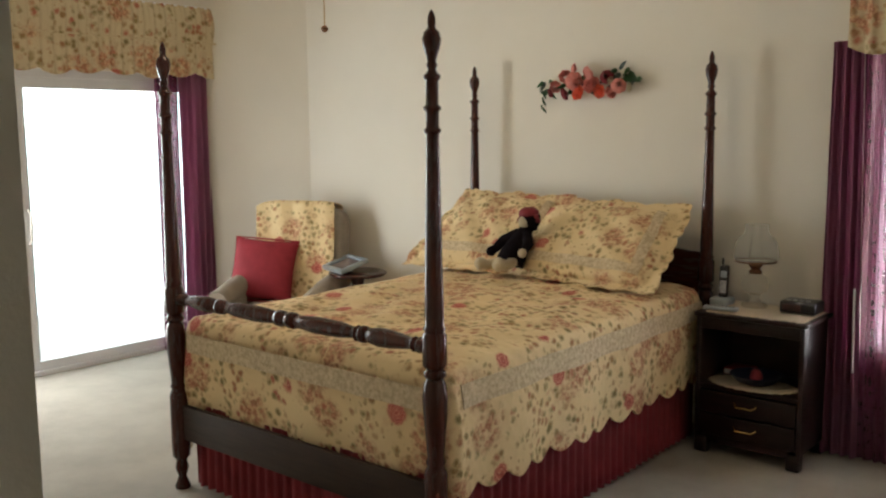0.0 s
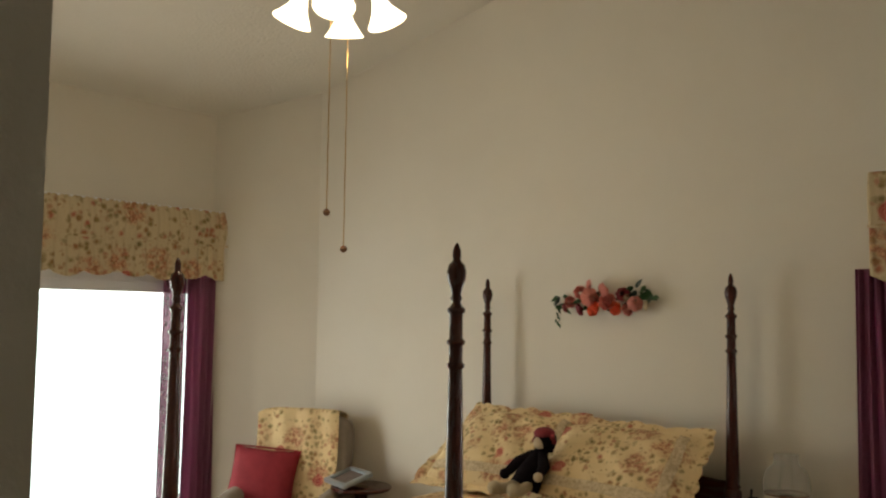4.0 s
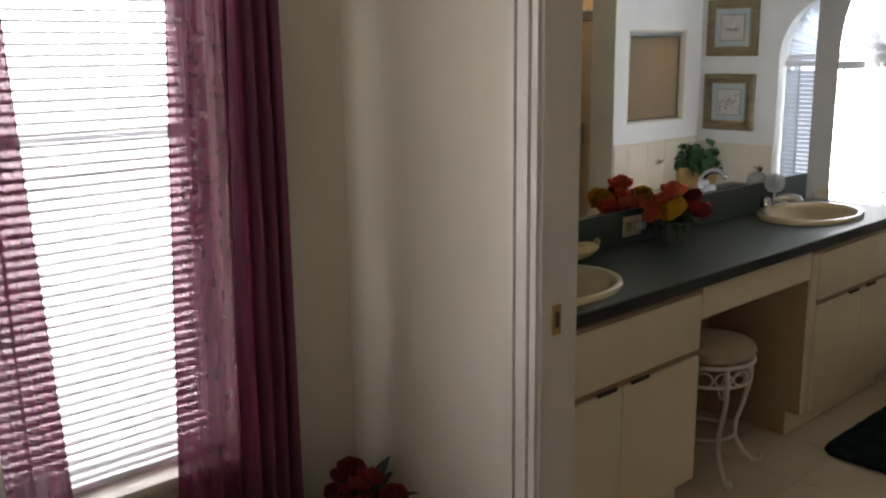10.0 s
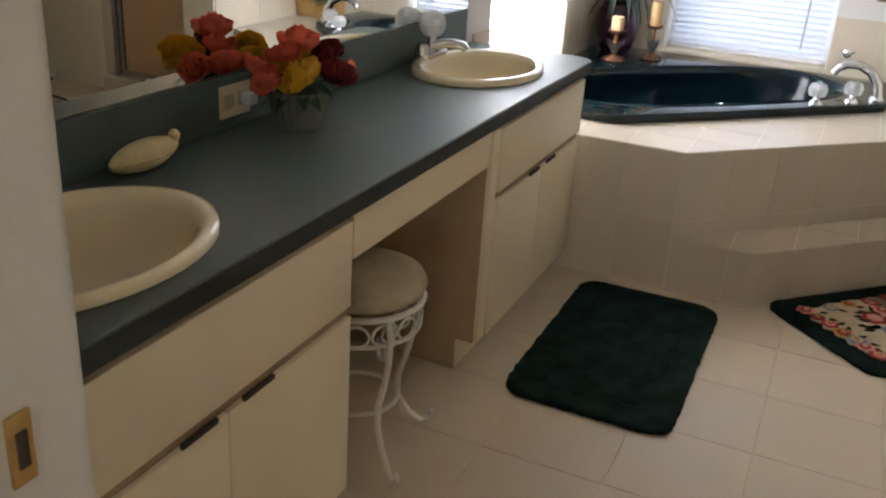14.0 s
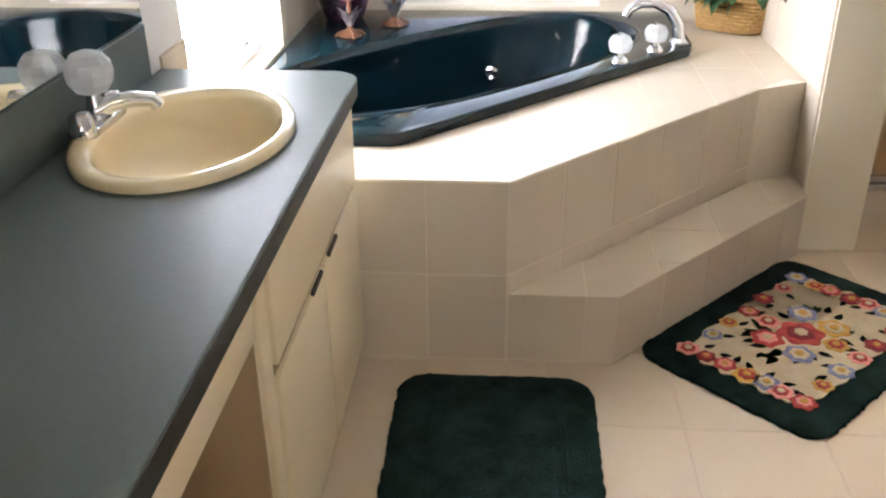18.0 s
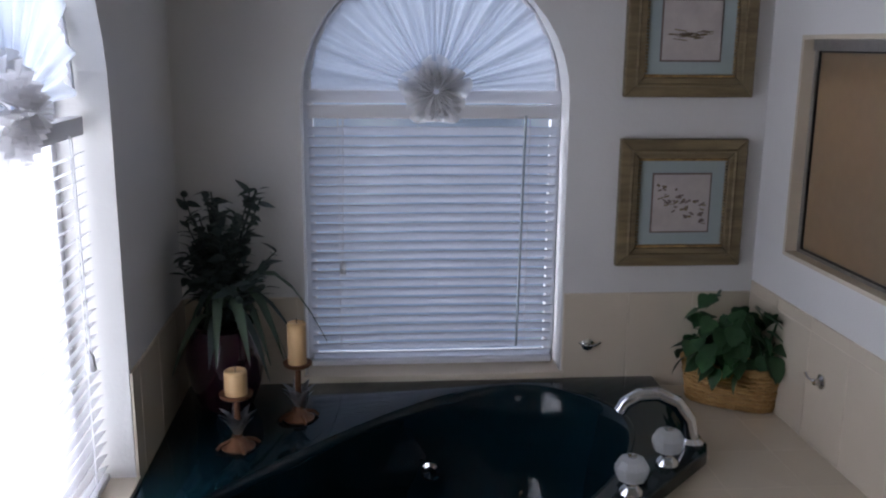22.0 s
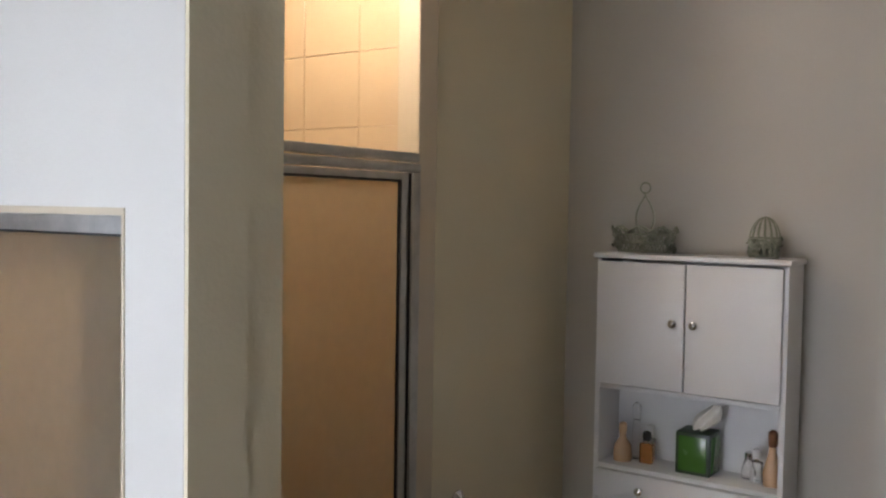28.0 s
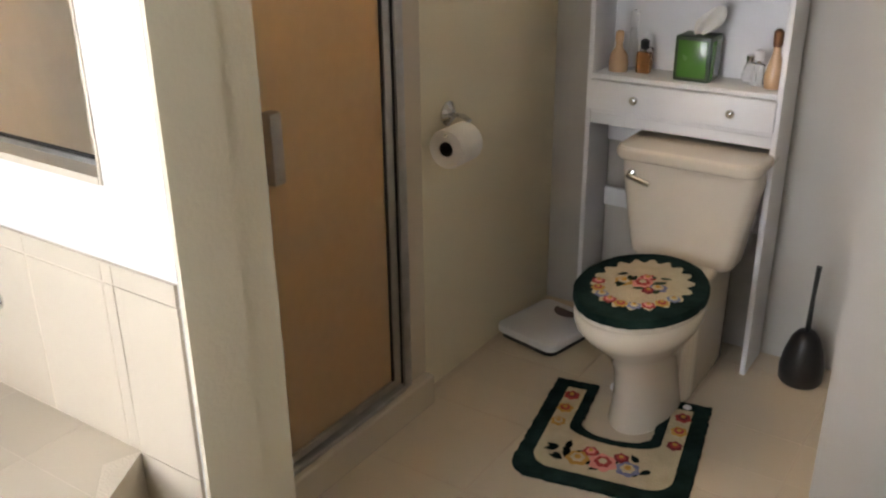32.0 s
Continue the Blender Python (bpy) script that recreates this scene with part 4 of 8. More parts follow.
def blob(bm, at, r, mat=0, seg=12, sz=1.0):
    n0 = len(bm.faces)
    prof = [(max(0.0008, r * math.sin(math.pi * k / 8)), -r * sz * math.cos(math.pi * k / 8)) for k in range(9)]
    lathe(prof, seg, pose(*at), bm)
    bm.faces.ensure_lookup_table()
    for f in bm.faces[n0:]:
        f.material_index = mat


def limb(bm, pts, r, mat, taper=None):
    n0 = len(bm.faces)
    tube(pts, r, 10, bm, taper)
    bm.faces.ensure_lookup_table()
    for f in bm.faces[n0:]:
        f.material_index = mat


limb(bm, [(-0.97, 4.06, 0.86), (-0.955, 4.10, 0.93), (-0.93, 4.16, 1.03), (-0.925, 4.19, 1.085)], 0.085, 0, [1.15, 1.05, 0.75, 0.45])
limb(bm, [(-0.90, 4.15, 1.05), (-0.845, 4.09, 0.99), (-0.84, 4.03, 0.95)], 0.036, 0, [1, 1, 0.8])
limb(bm, [(-0.96, 4.15, 1.05), (-1.05, 4.10, 1.0), (-1.09, 4.05, 0.94)], 0.036, 0, [1, 1, 0.8])
limb(bm, [(-0.99, 4.05, 0.88), (-1.04, 3.95, 0.86), (-1.06, 3.89, 0.86)], 0.034, 1)
limb(bm, [(-0.92, 4.05, 0.88), (-0.91, 3.93, 0.86), (-0.90, 3.86, 0.87)], 0.034, 1)
blob(bm, (-1.10, 4.03, 0.93), 0.034, 3)
blob(bm, (-0.835, 4.01, 0.94), 0.03, 1)
blob(bm, (-0.905, 3.85, 0.875), 0.042, 1)
blob(bm, (-1.065, 3.87, 0.87), 0.042, 1)
blob(bm, (-0.925, 4.165, 1.125), 0.044, 1, 16)
blob(bm, (-0.91, 4.205, 1.14), 0.072, 3, 16, 0.95)
blob(bm, (-0.915, 4.20, 1.18), 0.07, 2, 16, 0.6)
for q in range(14):
    blob(bm, (-0.91 + 0.066 * math.cos(q * 0.45), 4.195 - 0.01 * (q % 2), 1.135 + 0.066 * math.sin(q * 0.45)), 0.02, 2 if q < 8 else 3, 8)
bm.transform(Matrix.Translation((-0.935, 4.125, 0.875)) @ Matrix.Scale(0.84, 4) @ Matrix.Translation((0.94, -4.12, -0.83)))
doll = link("doll", bm, [M_dolldress, M_cream, M_dwine, M_dolldress])
M_dolldress.node_tree.nodes["Principled BSDF"].inputs["Specular IOR Level"].default_value = 0.08
tagged(doll, "cloth doll in black dress and red hat on the bed", "doll")


def petals(bm, at, r, mat, turns=3, tilt=(0, 0)):
    """A rose of cupped overlapping petals."""
    n0 = len(bm.faces)
    base = pose(*at, tilt[0], tilt[1], rnd.uniform(0, 360))
    for k, (n, rr, lean) in enumerate(((4, 0.42, 0.15), (6, 0.72, 0.42), (7, 1.0, 0.78))[:turns]):
        for i in range(n):
            a = 2 * math.pi * (i + 0.5 * k) / n
            w = r * rr * 0.75
            rows = []
            for jv in range(4):
                v = jv / 3
                out = r * rr * (0.25 + 0.75 * v ** 0.8 * lean + 0.1)
                z = r * (0.9 - 0.25 * lean) * v - r * 0.3 - (0.25 * r * lean * v * v)
                row = []
                for iu in range(4):
                    u = iu / 3 * 2 - 1
                    ww = w * math.sin(math.pi * (0.25 + 0.6 * v)) * u
                    c = Vector((out * (1 - 0.25 * u * u), ww, z + 0.1 * r * u * u * v))
                    row.append(bm.verts.new(base @ Matrix.Rotation(a, 4, "Z") @ c))
                rows.append(row)
            for jv in range(3):
                for iu in range(3):
                    bm.faces.new((rows[jv][iu], rows[jv][iu + 1], rows[jv + 1][iu + 1], rows[jv + 1][iu]))
    bm.faces.ensure_lookup_table()
    for f in bm.faces[n0:]:
        f.material_index = mat


def leaf_into(bm, m, length, width, fold=0.15, lobes=False):
    """One leaf blade from the origin along +x, with a folded midrib."""
    n = 5
    mid, a, b = [], [], []
    for k in range(n + 1):
        t = k / n
        w = width * math.sin(math.pi * min(1, 0.08 + 0.92 * t) ** 0.75) * 0.5
        if lobes:
            w *= 1.0 + 0.35 * math.cos(t * 9)
        z = -length * 0.22 * t * t
        mid.append(bm.verts.new(m @ Vector((length * t, 0, z))))
        a.append(bm.verts.new(m @ Vector((length * t, w, z + fold * w))))
        b.append(bm.verts.new(m @ Vector((length * t, -w, z + fold * w))))
    for k in range(n):
        bm.faces.new((mid[k], mid[k + 1], a[k + 1], a[k]))
        bm.faces.new((mid[k + 1], mid[k], b[k], b[k + 1]))


def swag():
    s = thing("flower_swag", (-0.82, 4.66, 1.89), "silk rose swag in pink and wine, hung over the bed", "flower swag")
    part("stem", tube([(-1.13, 4.67, 1.86), (-1.0, 4.672, 1.88), (-0.8, 4.675, 1.89), (-0.6, 4.672, 1.9), (-0.5, 4.67, 1.89)], 0.006), M_darkgreen, s)
    roses = [(-0.88, 1.90, 0.062, M_dpink), (-0.80, 1.935, 0.055, M_dpink), (-0.77, 1.875, 0.058, M_dpink), (-0.95, 1.93, 0.045, M_dpink), (-1.02, 1.875, 0.04, M_dpink), (-0.86, 1.835, 0.05, M_dcoral), (-0.72, 1.84, 0.045, M_dcoral),
             (-0.96, 1.83, 0.042, M_dwine), (-1.06, 1.84, 0.03, M_dwine), (-0.60, 1.87, 0.05, M_dpink), (-0.68, 1.92, 0.045, M_dwine), (-0.655, 1.83, 0.04, M_dpink), (-0.9, 1.975, 0.035, M_dpink), (-0.54, 1.855, 0.03, M_cream), (-0.66, 1.90, 0.028, M_cream)]
    for x, z, r, mat in roses:
        bm = bmesh.new()
        petals(bm, (x, 4.63 - 0.4 * r, z), r, 0, 3, (90 + rnd.uniform(-25, 25), rnd.uniform(-20, 20)))
        part("rose", bm, mat, s)
    for k in range(38):
        bm = bmesh.new()
        right = rnd.random() < 0.5
        x = rnd.uniform(-0.68, -0.5) if right else rnd.uniform(-1.16, -0.6)
        z = rnd.uniform(1.86, 1.97) if right else rnd.uniform(1.84, 1.92)
        leaf_into(bm, pose(x, 4.645, z, rnd.uniform(50, 120), rnd.uniform(-60, 60), rnd.choice((0, 180)) + rnd.uniform(-35, 35)), rnd.uniform(0.04, 0.075), rnd.uniform(0.022, 0.034))
        part("leaf", bm, M_leaf if rnd.random() < 0.6 else M_darkleaf, s)
    for k in range(9):
        bm = bmesh.new()
        leaf_into(bm, pose(-1.14 + 0.008 * (k % 3), 4.655, 1.86 - 0.014 * k, rnd.uniform(0, 90), 60, rnd.uniform(-90, 90)), 0.028, 0.014)
        part("leaf", bm, M_leaf, s)


swag()


def nightstand():
    s = thing("nightstand", (0.315, 4.43, 0), "dark mahogany nightstand with open shelf and drawers", "nightstand")
    x0, x1, y0, y1 = 0.05, 0.58, 4.27, 4.66
    part("top", prism(rounded(x0 - 0.015, y0 - 0.015, x1 + 0.015, y1 + 0.005, 0.02, 3), 0.70, 0.722, 0.006), M_darkwood, s)
    for x in (x0, x1 - 0.022):
        part("side_panel", box((x, y0, 0.08), (x + 0.022, y1, 0.70), 0.003), M_darkwood, s)
    part("back_panel", box((x0 + 0.022, y1 - 0.012, 0.08), (x1 - 0.022, y1, 0.70)), M_darkwood, s)
    part("shelf", box((x0 + 0.022, y0 + 0.004, 0.335), (x1 - 0.022, y1 - 0.012, 0.36), 0.003), M_darkwood, s)
    part("top_rail", box((x0 + 0.022, y0 + 0.003, 0.64), (x1 - 0.022, y0 + 0.022, 0.70), 0.003), M_darkwood, s)
    for z0, z1 in ((0.10, 0.212), (0.218, 0.33)):
        d = part("drawer", box((x0 + 0.026, y0 - 0.008, z0), (x1 - 0.026, y0 + 0.3, z1), 0.005), M_darkwood, s)
        part("pull", tube([(0.26, y0 - 0.01, (z0 + z1) / 2 + 0.012), (0.275, y0 - 0.03, (z0 + z1) / 2), (0.355, y0 - 0.03, (z0 + z1) / 2), (0.37, y0 - 0.01, (z0 + z1) / 2 + 0.012)], 0.004), M_brass, d, "dull brass bail pull")
    for x in (x0, x1 - 0.07):
        for y in (y0 - 0.004, y1 - 0.06):
            part("bracket_foot", box((x, y, 0), (x + 0.07, y + 0.06, 0.085), 0.012), M_darkwood, s)
    part("base_rail", box((x0 + 0.06, y0 + 0.002, 0.06), (x1 - 0.06, y0 + 0.02, 0.10), 0.004), M_darkwood, s)


nightstand()


def doily(name, cx, cy, z, rx, ry, waves, mat, label):
    prof = []
    n = 96
    for k in range(n):
        a = 2 * math.pi * k / n
        q = 1 + 0.09 * abs(math.sin(a * waves / 2))
        prof.append((cx + rx * q * math.cos(a), cy + ry * q * math.sin(a)))
    return tagged(link(name, prism(prof, z, z + 0.004), mat), label, "doily")


doily("doily", 0.30, 4.385, 0.361, 0.205, 0.125, 24, M_pale, "round cream scalloped doily on the nightstand shelf")
run = sheet(90, 6, lambda u, v: (0.09 + u * 0.48, 4.63 - v * 0.345 * (1 + 0.05 * abs(math.sin(u * math.pi * 11))), 0.7265 + 0.0008 * math.sin(u * 25)), 0.003)
tagged(link("runner", run, M_pale), "cream scalloped lace runner across the nightstand top", "runner")
tagged(link("bowl", lathe([(0.05, 0), (0.09, 0.015), (0.125, 0.05), (0.128, 0.052), (0.12, 0.05), (0.085, 0.022), (0.02, 0.014)], 28, pose(0.315, 4.39, 0.366)), M_navy), "low navy bowl on the nightstand doily", "bowl")
tagged(link("trinket", lathe([(0.02, 0), (0.032, 0.01), (0.026, 0.04), (0.012, 0.055)], 14, pose(0.315, 4.39, 0.386)), M_dwine), "small wine-red trinket in the navy bowl", "trinket")

ph = thing("cordless_phone", (0.09, 4.48, 0.728), "black and grey cordless phone upright in its cradle", "phone")
part("cradle", prism(rounded(0.04, 4.42, 0.14, 4.54, 0.025, 4), 0.7305, 0.765, 0.008), M_bluegrey, ph)
hs = pose(0.09, 4.49, 0.765, -8, 0, 10)
handset = part("handset", box((-0.024, -0.016, 0), (0.024, 0.016, 0.165), 0.010, 3, hs), M_black, ph)
part("screen", box((-0.016, -0.0185, 0.10), (0.016, -0.0155, 0.135), 0.002, 1, hs), M_bluegrey, handset)
part("keypad", box((-0.017, -0.0185, 0.02), (0.017, -0.0155, 0.085), 0.002, 1, hs), M_silver, handset)
part("antenna", tube([hs @ Vector((-0.012, 0.006, 0.16)), hs @ Vector((-0.012, 0.006, 0.20))], 0.006), M_black, handset)

lp = thing("oil_lamp", (0.25, 4.50, 0.728), "clear glass oil-style table lamp with etched shade", "lamp")
part("base", turned([(0.062, 0), (0.066, 0.006), (0.06, 0.016), (0.03, 0.03), (0.022, 0.05), (0.03, 0.065)], (0.25, 4.5, 0.7318), 24), M_lampglass, lp)
part("font", turned([(0.03, 0), (0.055, 0.015), (0.07, 0.045), (0.062, 0.08), (0.03, 0.105)], (0.25, 4.5, 0.797), 24), M_lampglass, lp, "clear glass oil reservoir")
part("burner", turned([(0.03, 0), (0.034, 0.01), (0.02, 0.022), (0.034, 0.04), (0.03, 0.055)], (0.25, 4.5, 0.902), 20), M_rust, lp, "dark bronze burner")
part("shade_ring", tube([(0.25 + 0.1 * math.cos(k * math.pi / 16), 4.5 + 0.1 * math.sin(k * math.pi / 16), 0.965) for k in range(33)], 0.004), M_rust, lp)
part("shade", turned([(0.098, 0.966), (0.109, 0.985), (0.107, 1.03), (0.092, 1.075), (0.064, 1.10), (0.056, 1.12), (0.058, 1.15), (0.055, 1.15), (0.053, 1.12), (0.061, 1.097), (0.089, 1.073), (0.104, 1.029), (0.106, 0.985), (0.095, 0.966)], (0.25, 4.5, 0), 32), M_lampglass, lp, "etched clear glass shade")
part("chimney", turned([(0.028, 0.957), (0.036, 0.99), (0.03, 1.03), (0.022, 1.12), (0.024, 1.15), (0.022, 1.15), (0.02, 1.12), (0.028, 1.03), (0.034, 0.99), (0.026, 0.957)], (0.25, 4.5, 0), 20), M_crystal, lp)

ck = thing("clock_radio", (0.48, 4.50, 0.728), "black plastic clock radio on the nightstand", "clock radio")
part("body", box((0.395, 4.44, 0.7318), (0.57, 4.58, 0.79), 0.012, 3), M_black, ck)
part("display", box((0.41, 4.436, 0.745), (0.50, 4.4415, 0.777), 0.002), M_dial, ck, "dark red display window")
for k in range(4):
    part("button", box((0.42 + 0.03 * k, 4.47, 0.789), (0.44 + 0.03 * k, 4.49, 0.794), 0.002), M_silver, ck)

rm = thing("remote_control", (0.14, 4.325, 0.7305), "grey remote control lying on the nightstand runner", "remote control")
mr = pose(0.15, 4.325, 0.7312, 0, 0, 6)
part("body", box((-0.085, -0.024, 0), (0.085, 0.024, 0.018), 0.006, 3, mr), M_bluegrey, rm)
for k in range(8):
    part("button", box((-0.07 + 0.018 * k, -0.008, 0.0175), (-0.06 + 0.018 * k, 0.008, 0.0195), 0.001, 1, mr), M_black, rm)
bk = thing("book", (0.165, 4.56, 0.361), "small red book at the back of the nightstand shelf", "book")
part("cover", box((0.10, 4.50, 0.3605), (0.235, 4.62, 0.395), 0.003), M_red, bk)
part("pages", box((0.106, 4.4985, 0.365), (0.229, 4.615, 0.3905), 0), M_paper, bk)
tagged(link("blind_wand", tube([(0.712, 4.575, 0.45), (0.703, 4.578, 0.86)], 0.006, 8), M_white), "white plastic blind wand hanging beside the plum curtain", "wand")

vs = thing("floor_vase", (1.5, 4.45, 0), "cream floral floor vase with dark wine flowers", "vase")
part("vase", turned([(0.06, 0), (0.075, 0.02), (0.105, 0.12), (0.10, 0.2), (0.075, 0.27), (0.09, 0.30), (0.085, 0.30), (0.07, 0.27)], (1.5, 4.45, 0), 26), M_vase, vs)
for k in range(20):
    a, q = rnd.uniform(0, 6.28), rnd.uniform(0.02, 0.15)
    p = (1.5 + q * math.cos(a), 4.45 + q * math.sin(a), 0.44 - q * 0.7 + rnd.uniform(-0.03, 0.05))
    bm = bmesh.new()
    petals(bm, p, rnd.uniform(0.032, 0.05), 0, 3, (rnd.uniform(-40, 40), rnd.uniform(-40, 40)))
    part("flower", bm, M_dwine, vs)
    if k < 10:
        part("stem", tube([(1.5, 4.45, 0.2), (1.5 + 0.4 * q * math.cos(a), 4.45 + 0.4 * q * math.sin(a), 0.32), p], 0.003, 5), M_darkleaf, vs)
for k in range(16):
    a = rnd.uniform(0, 6.28)
    bm = bmesh.new()
    leaf_into(bm, pose(1.5 + 0.06 * math.cos(a), 4.45 + 0.06 * math.sin(a), 0.31 + rnd.uniform(0, 0.1), 0, rnd.uniform(-50, 10), math.degrees(a)), 0.1, 0.04)
    part("leaf", bm, M_darkleaf, vs)


def pleats(x0a, x1a, x0b, x1b, z1, z0, y, folds, depth, n=90, axis="x", lean=0.0):
    """A hanging cloth: its top runs x0a..x1a, its hem x0b..x1b."""
    def fn(u, v):
        a = (x0a + (x1a - x0a) * u) * (1 - v) + (x0b + (x1b - x0b) * u) * v
        d = depth * (0.75 + 0.35 * v) * math.sin(u * 2 * math.pi * folds + 0.9 * math.sin(v * 3 + u * 5)) + 0.3 * depth * math.sin(u * 37 + v * 2)
        z = z1 + (z0 - z1) * v
        return (a, y + d, z) if axis == "x" else (y + d, a, z)
    return sheet(n, 14, fn, 0.0015)


cu = thing("curtain", (0.67, 4.6, 0.02), "plum curtain with sheer inner edge beside the bed window", "curtain", "bedroom window curtains")
part("drape", pleats(0.545, 0.685, 0.53, 0.735, 2.03, 0.015, 4.615, 4, 0.017), M_curtain, cu)
part("sheer", pleats(0.685, 0.80, 0.735, 0.885, 2.03, 0.015, 4.625, 3, 0.012), M_sheer, cu, "translucent plum sheer")
cu = thing("curtain", (1.3, 4.6, 0.02), "plum curtain with sheer inner edge near the corner", "curtain", "bedroom window curtains")
part("drape", pleats(1.30, 1.425, 1.265, 1.44, 2.03, 0.015, 4.615, 4, 0.017), M_curtain, cu)
part("sheer", pleats(1.18, 1.30, 1.085, 1.265, 2.03, 0.015, 4.625, 3, 0.012), M_sheer, cu, "translucent plum sheer")
cu = thing("curtain", (-3.93, 3.95, 0.02), "plum panel curtain gathered beside the sliding door", "curtain")
part("drape", pleats(4.02, 4.28, 3.99, 4.27, 2.08, 0.015, -3.935, 5, 0.02, 140, "y"), M_drape, cu)
part("sheer", pleats(3.82, 4.02, 3.80, 3.99, 2.08, 0.015, -3.94, 4, 0.014, 80, "y"), M_sheer, cu, "translucent plum sheer")


def valance(name, a0, a1, z0, z1, face, back, axis, label):
    v = thing(name, (face, (a0 + a1) / 2, z0) if axis == "y" else ((a0 + a1) / 2, face, z0), label, "valance")
    s = 1 if back > face else -1
    L = abs(back - face)

    def fn(u, w):
        run = -L + u * (a1 - a0 + 2 * L)
        over = min(max(run, 0), a1 - a0)
        d = L if 0 <= run <= a1 - a0 else L - (-run if run < 0 else run - (a1 - a0))
        hem = 0.035 * abs(math.sin(over / 0.24 * math.pi)) + 0.01 * math.sin(over * 9)
        puff = 0.022 * math.sin(math.pi * min(1, w / 0.55)) if w < 0.55 else 0.012 * (w - 0.55)
        gather = 0.008 * math.sin(over * 75) * (0.4 + 0.6 * w) + 0.004 * math.sin(over * 143)
        z = z1 + (z0 - hem - z1) * w
        q = back - s * (d + puff + gather)
        return (q, a0 + over, z) if axis == "y" else (a0 + over, q, z)
    part("cloth", sheet(int((a1 - a0) * 75) + 30, 16, fn, 0.004), M_valance, v, angle=80)
    top = ((min(face, back) + 0.005, a0, z1 - 0.01), (max(face, back), a1, z1 + 0.004)) if axis == "y" else ((a0, min(face, back) + 0.005, z1 - 0.01), (a1, max(face, back), z1 + 0.004))
    part("mounting_board", box(*top), M_white, v)
    def trimline(u, w):
        over = u * (a1 - a0)
        z = z1 + (z0 - z1) * (0.52 + 0.03 * w)
        q = face - s * 0.02
        return (q, a0 + over, z) if axis == "y" else (a0 + over, q, z)
    part("braid", sheet(40, 1, trimline, 0.006), M_valance, v)


valance("valance", 0.62, 1.46, 2.0, 2.48, 4.575, 4.688, "x", "cream rose-printed gathered valance over the bed window")
valance("valance", 1.5, 4.33, 2.06, 2.55, -3.89, -3.968, "y", "cream rose-printed gathered valance over the sliding door")


def slatted_blind(name, axis, a0, a1, z0, z1, at, inward, pitch, width, tilt, label, group, mat, cords=2):
    """A horizontal blind: head rail, each slat, bottom rail, cords, wand."""
    P = (lambda a, b, z: (a, b, z)) if axis == "x" else (lambda a, b, z: (b, a, z))
    b = thing(name, P((a0 + a1) / 2, at, z0), label, "blind", group)

    def bar(nm, p, q, mt, bev=0.003):
        return part(nm, box([min(i, j) for i, j in zip(p, q)], [max(i, j) for i, j in zip(p, q)], bev), mt, b)
    bar("head_rail", P(a0, at - width / 2, z1 - 0.04), P(a1, at + width / 2, z1), M_white)
    bar("bottom_rail", P(a0, at - width / 2.2, z0), P(a1, at + width / 2.2, z0 + 0.016), M_white)
    n = int((z1 - 0.05 - z0 - 0.02) / pitch)
    first = None
    for k in range(n):
        z = z0 + 0.03 + k * pitch
        if first is None:
            L = a1 - a0 - 0.006

            def fn(u, v):
                w = (v - 0.5) * width
                c = 0.0025 * (1 - (2 * v - 1) ** 2)
                ca, sa = math.cos(radians(tilt)), math.sin(radians(tilt))
                return P((u - 0.5) * L, inward * (w * ca - c * sa), w * sa + c * ca)
            first = sheet(1, 4, fn, 0.0018)
            me = bpy.data.meshes.new("slat")
            bmesh.ops.recalc_face_normals(first, faces=first.faces)
            first.to_mesh(me)
            first.free()
            me.materials.append(mat)
            me.shade_smooth()
            me.set_sharp_from_angle(angle=radians(60))
        ob = new("slat", me)
        ob.parent = b
        ob.matrix_parent_inverse = b.matrix_basis.inverted()
        ob.matrix_basis = pose(*P((a0 + a1) / 2, at + rnd.uniform(-0.001, 0.001), z), 0, rnd.uniform(-0.12, 0.12) if axis == "x" else 0, 0)
    for k in range(cords):
        a = a0 + (a1 - a0) * (0.12 + 0.76 * k / max(1, cords - 1))
        part("ladder_cord", tube([P(a, at + inward * width * 0.55, z0), P(a, at + inward * width * 0.55, z1 - 0.03)], 0.0015, 5), M_white, b)
    a = a1 - 0.14 * (a1 - a0)
    part("pull_cord", tube([P(a, at + inward * (width / 2 + 0.012), z1 - 0.03), P(a + 0.006, at + inward * (width / 2 + 0.014), z0 + (z1 - z0) * 0.42)], 0.002, 5), M_white, b)
    part("tassel", lathe([(0.004, 0), (0.009, -0.012), (0.011, -0.04), (0.006, -0.045)], 10, pose(*P(a + 0.006, at + inward * (width / 2 + 0.014), z0 + (z1 - z0) * 0.42))), M_white, b)
    w = a0 + 0.14 * (a1 - a0)
    part("wand", tube([P(w, at + inward * (width / 2 + 0.012), z1 - 0.03), P(w + 0.012, at + inward * (width / 2 + 0.015), z0 + 0.06)], 0.004, 6), M_bluegrey if axis == "y" else M_white, b)
    return b


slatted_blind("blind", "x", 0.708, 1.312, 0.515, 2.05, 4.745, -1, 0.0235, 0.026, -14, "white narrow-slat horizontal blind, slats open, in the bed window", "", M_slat)


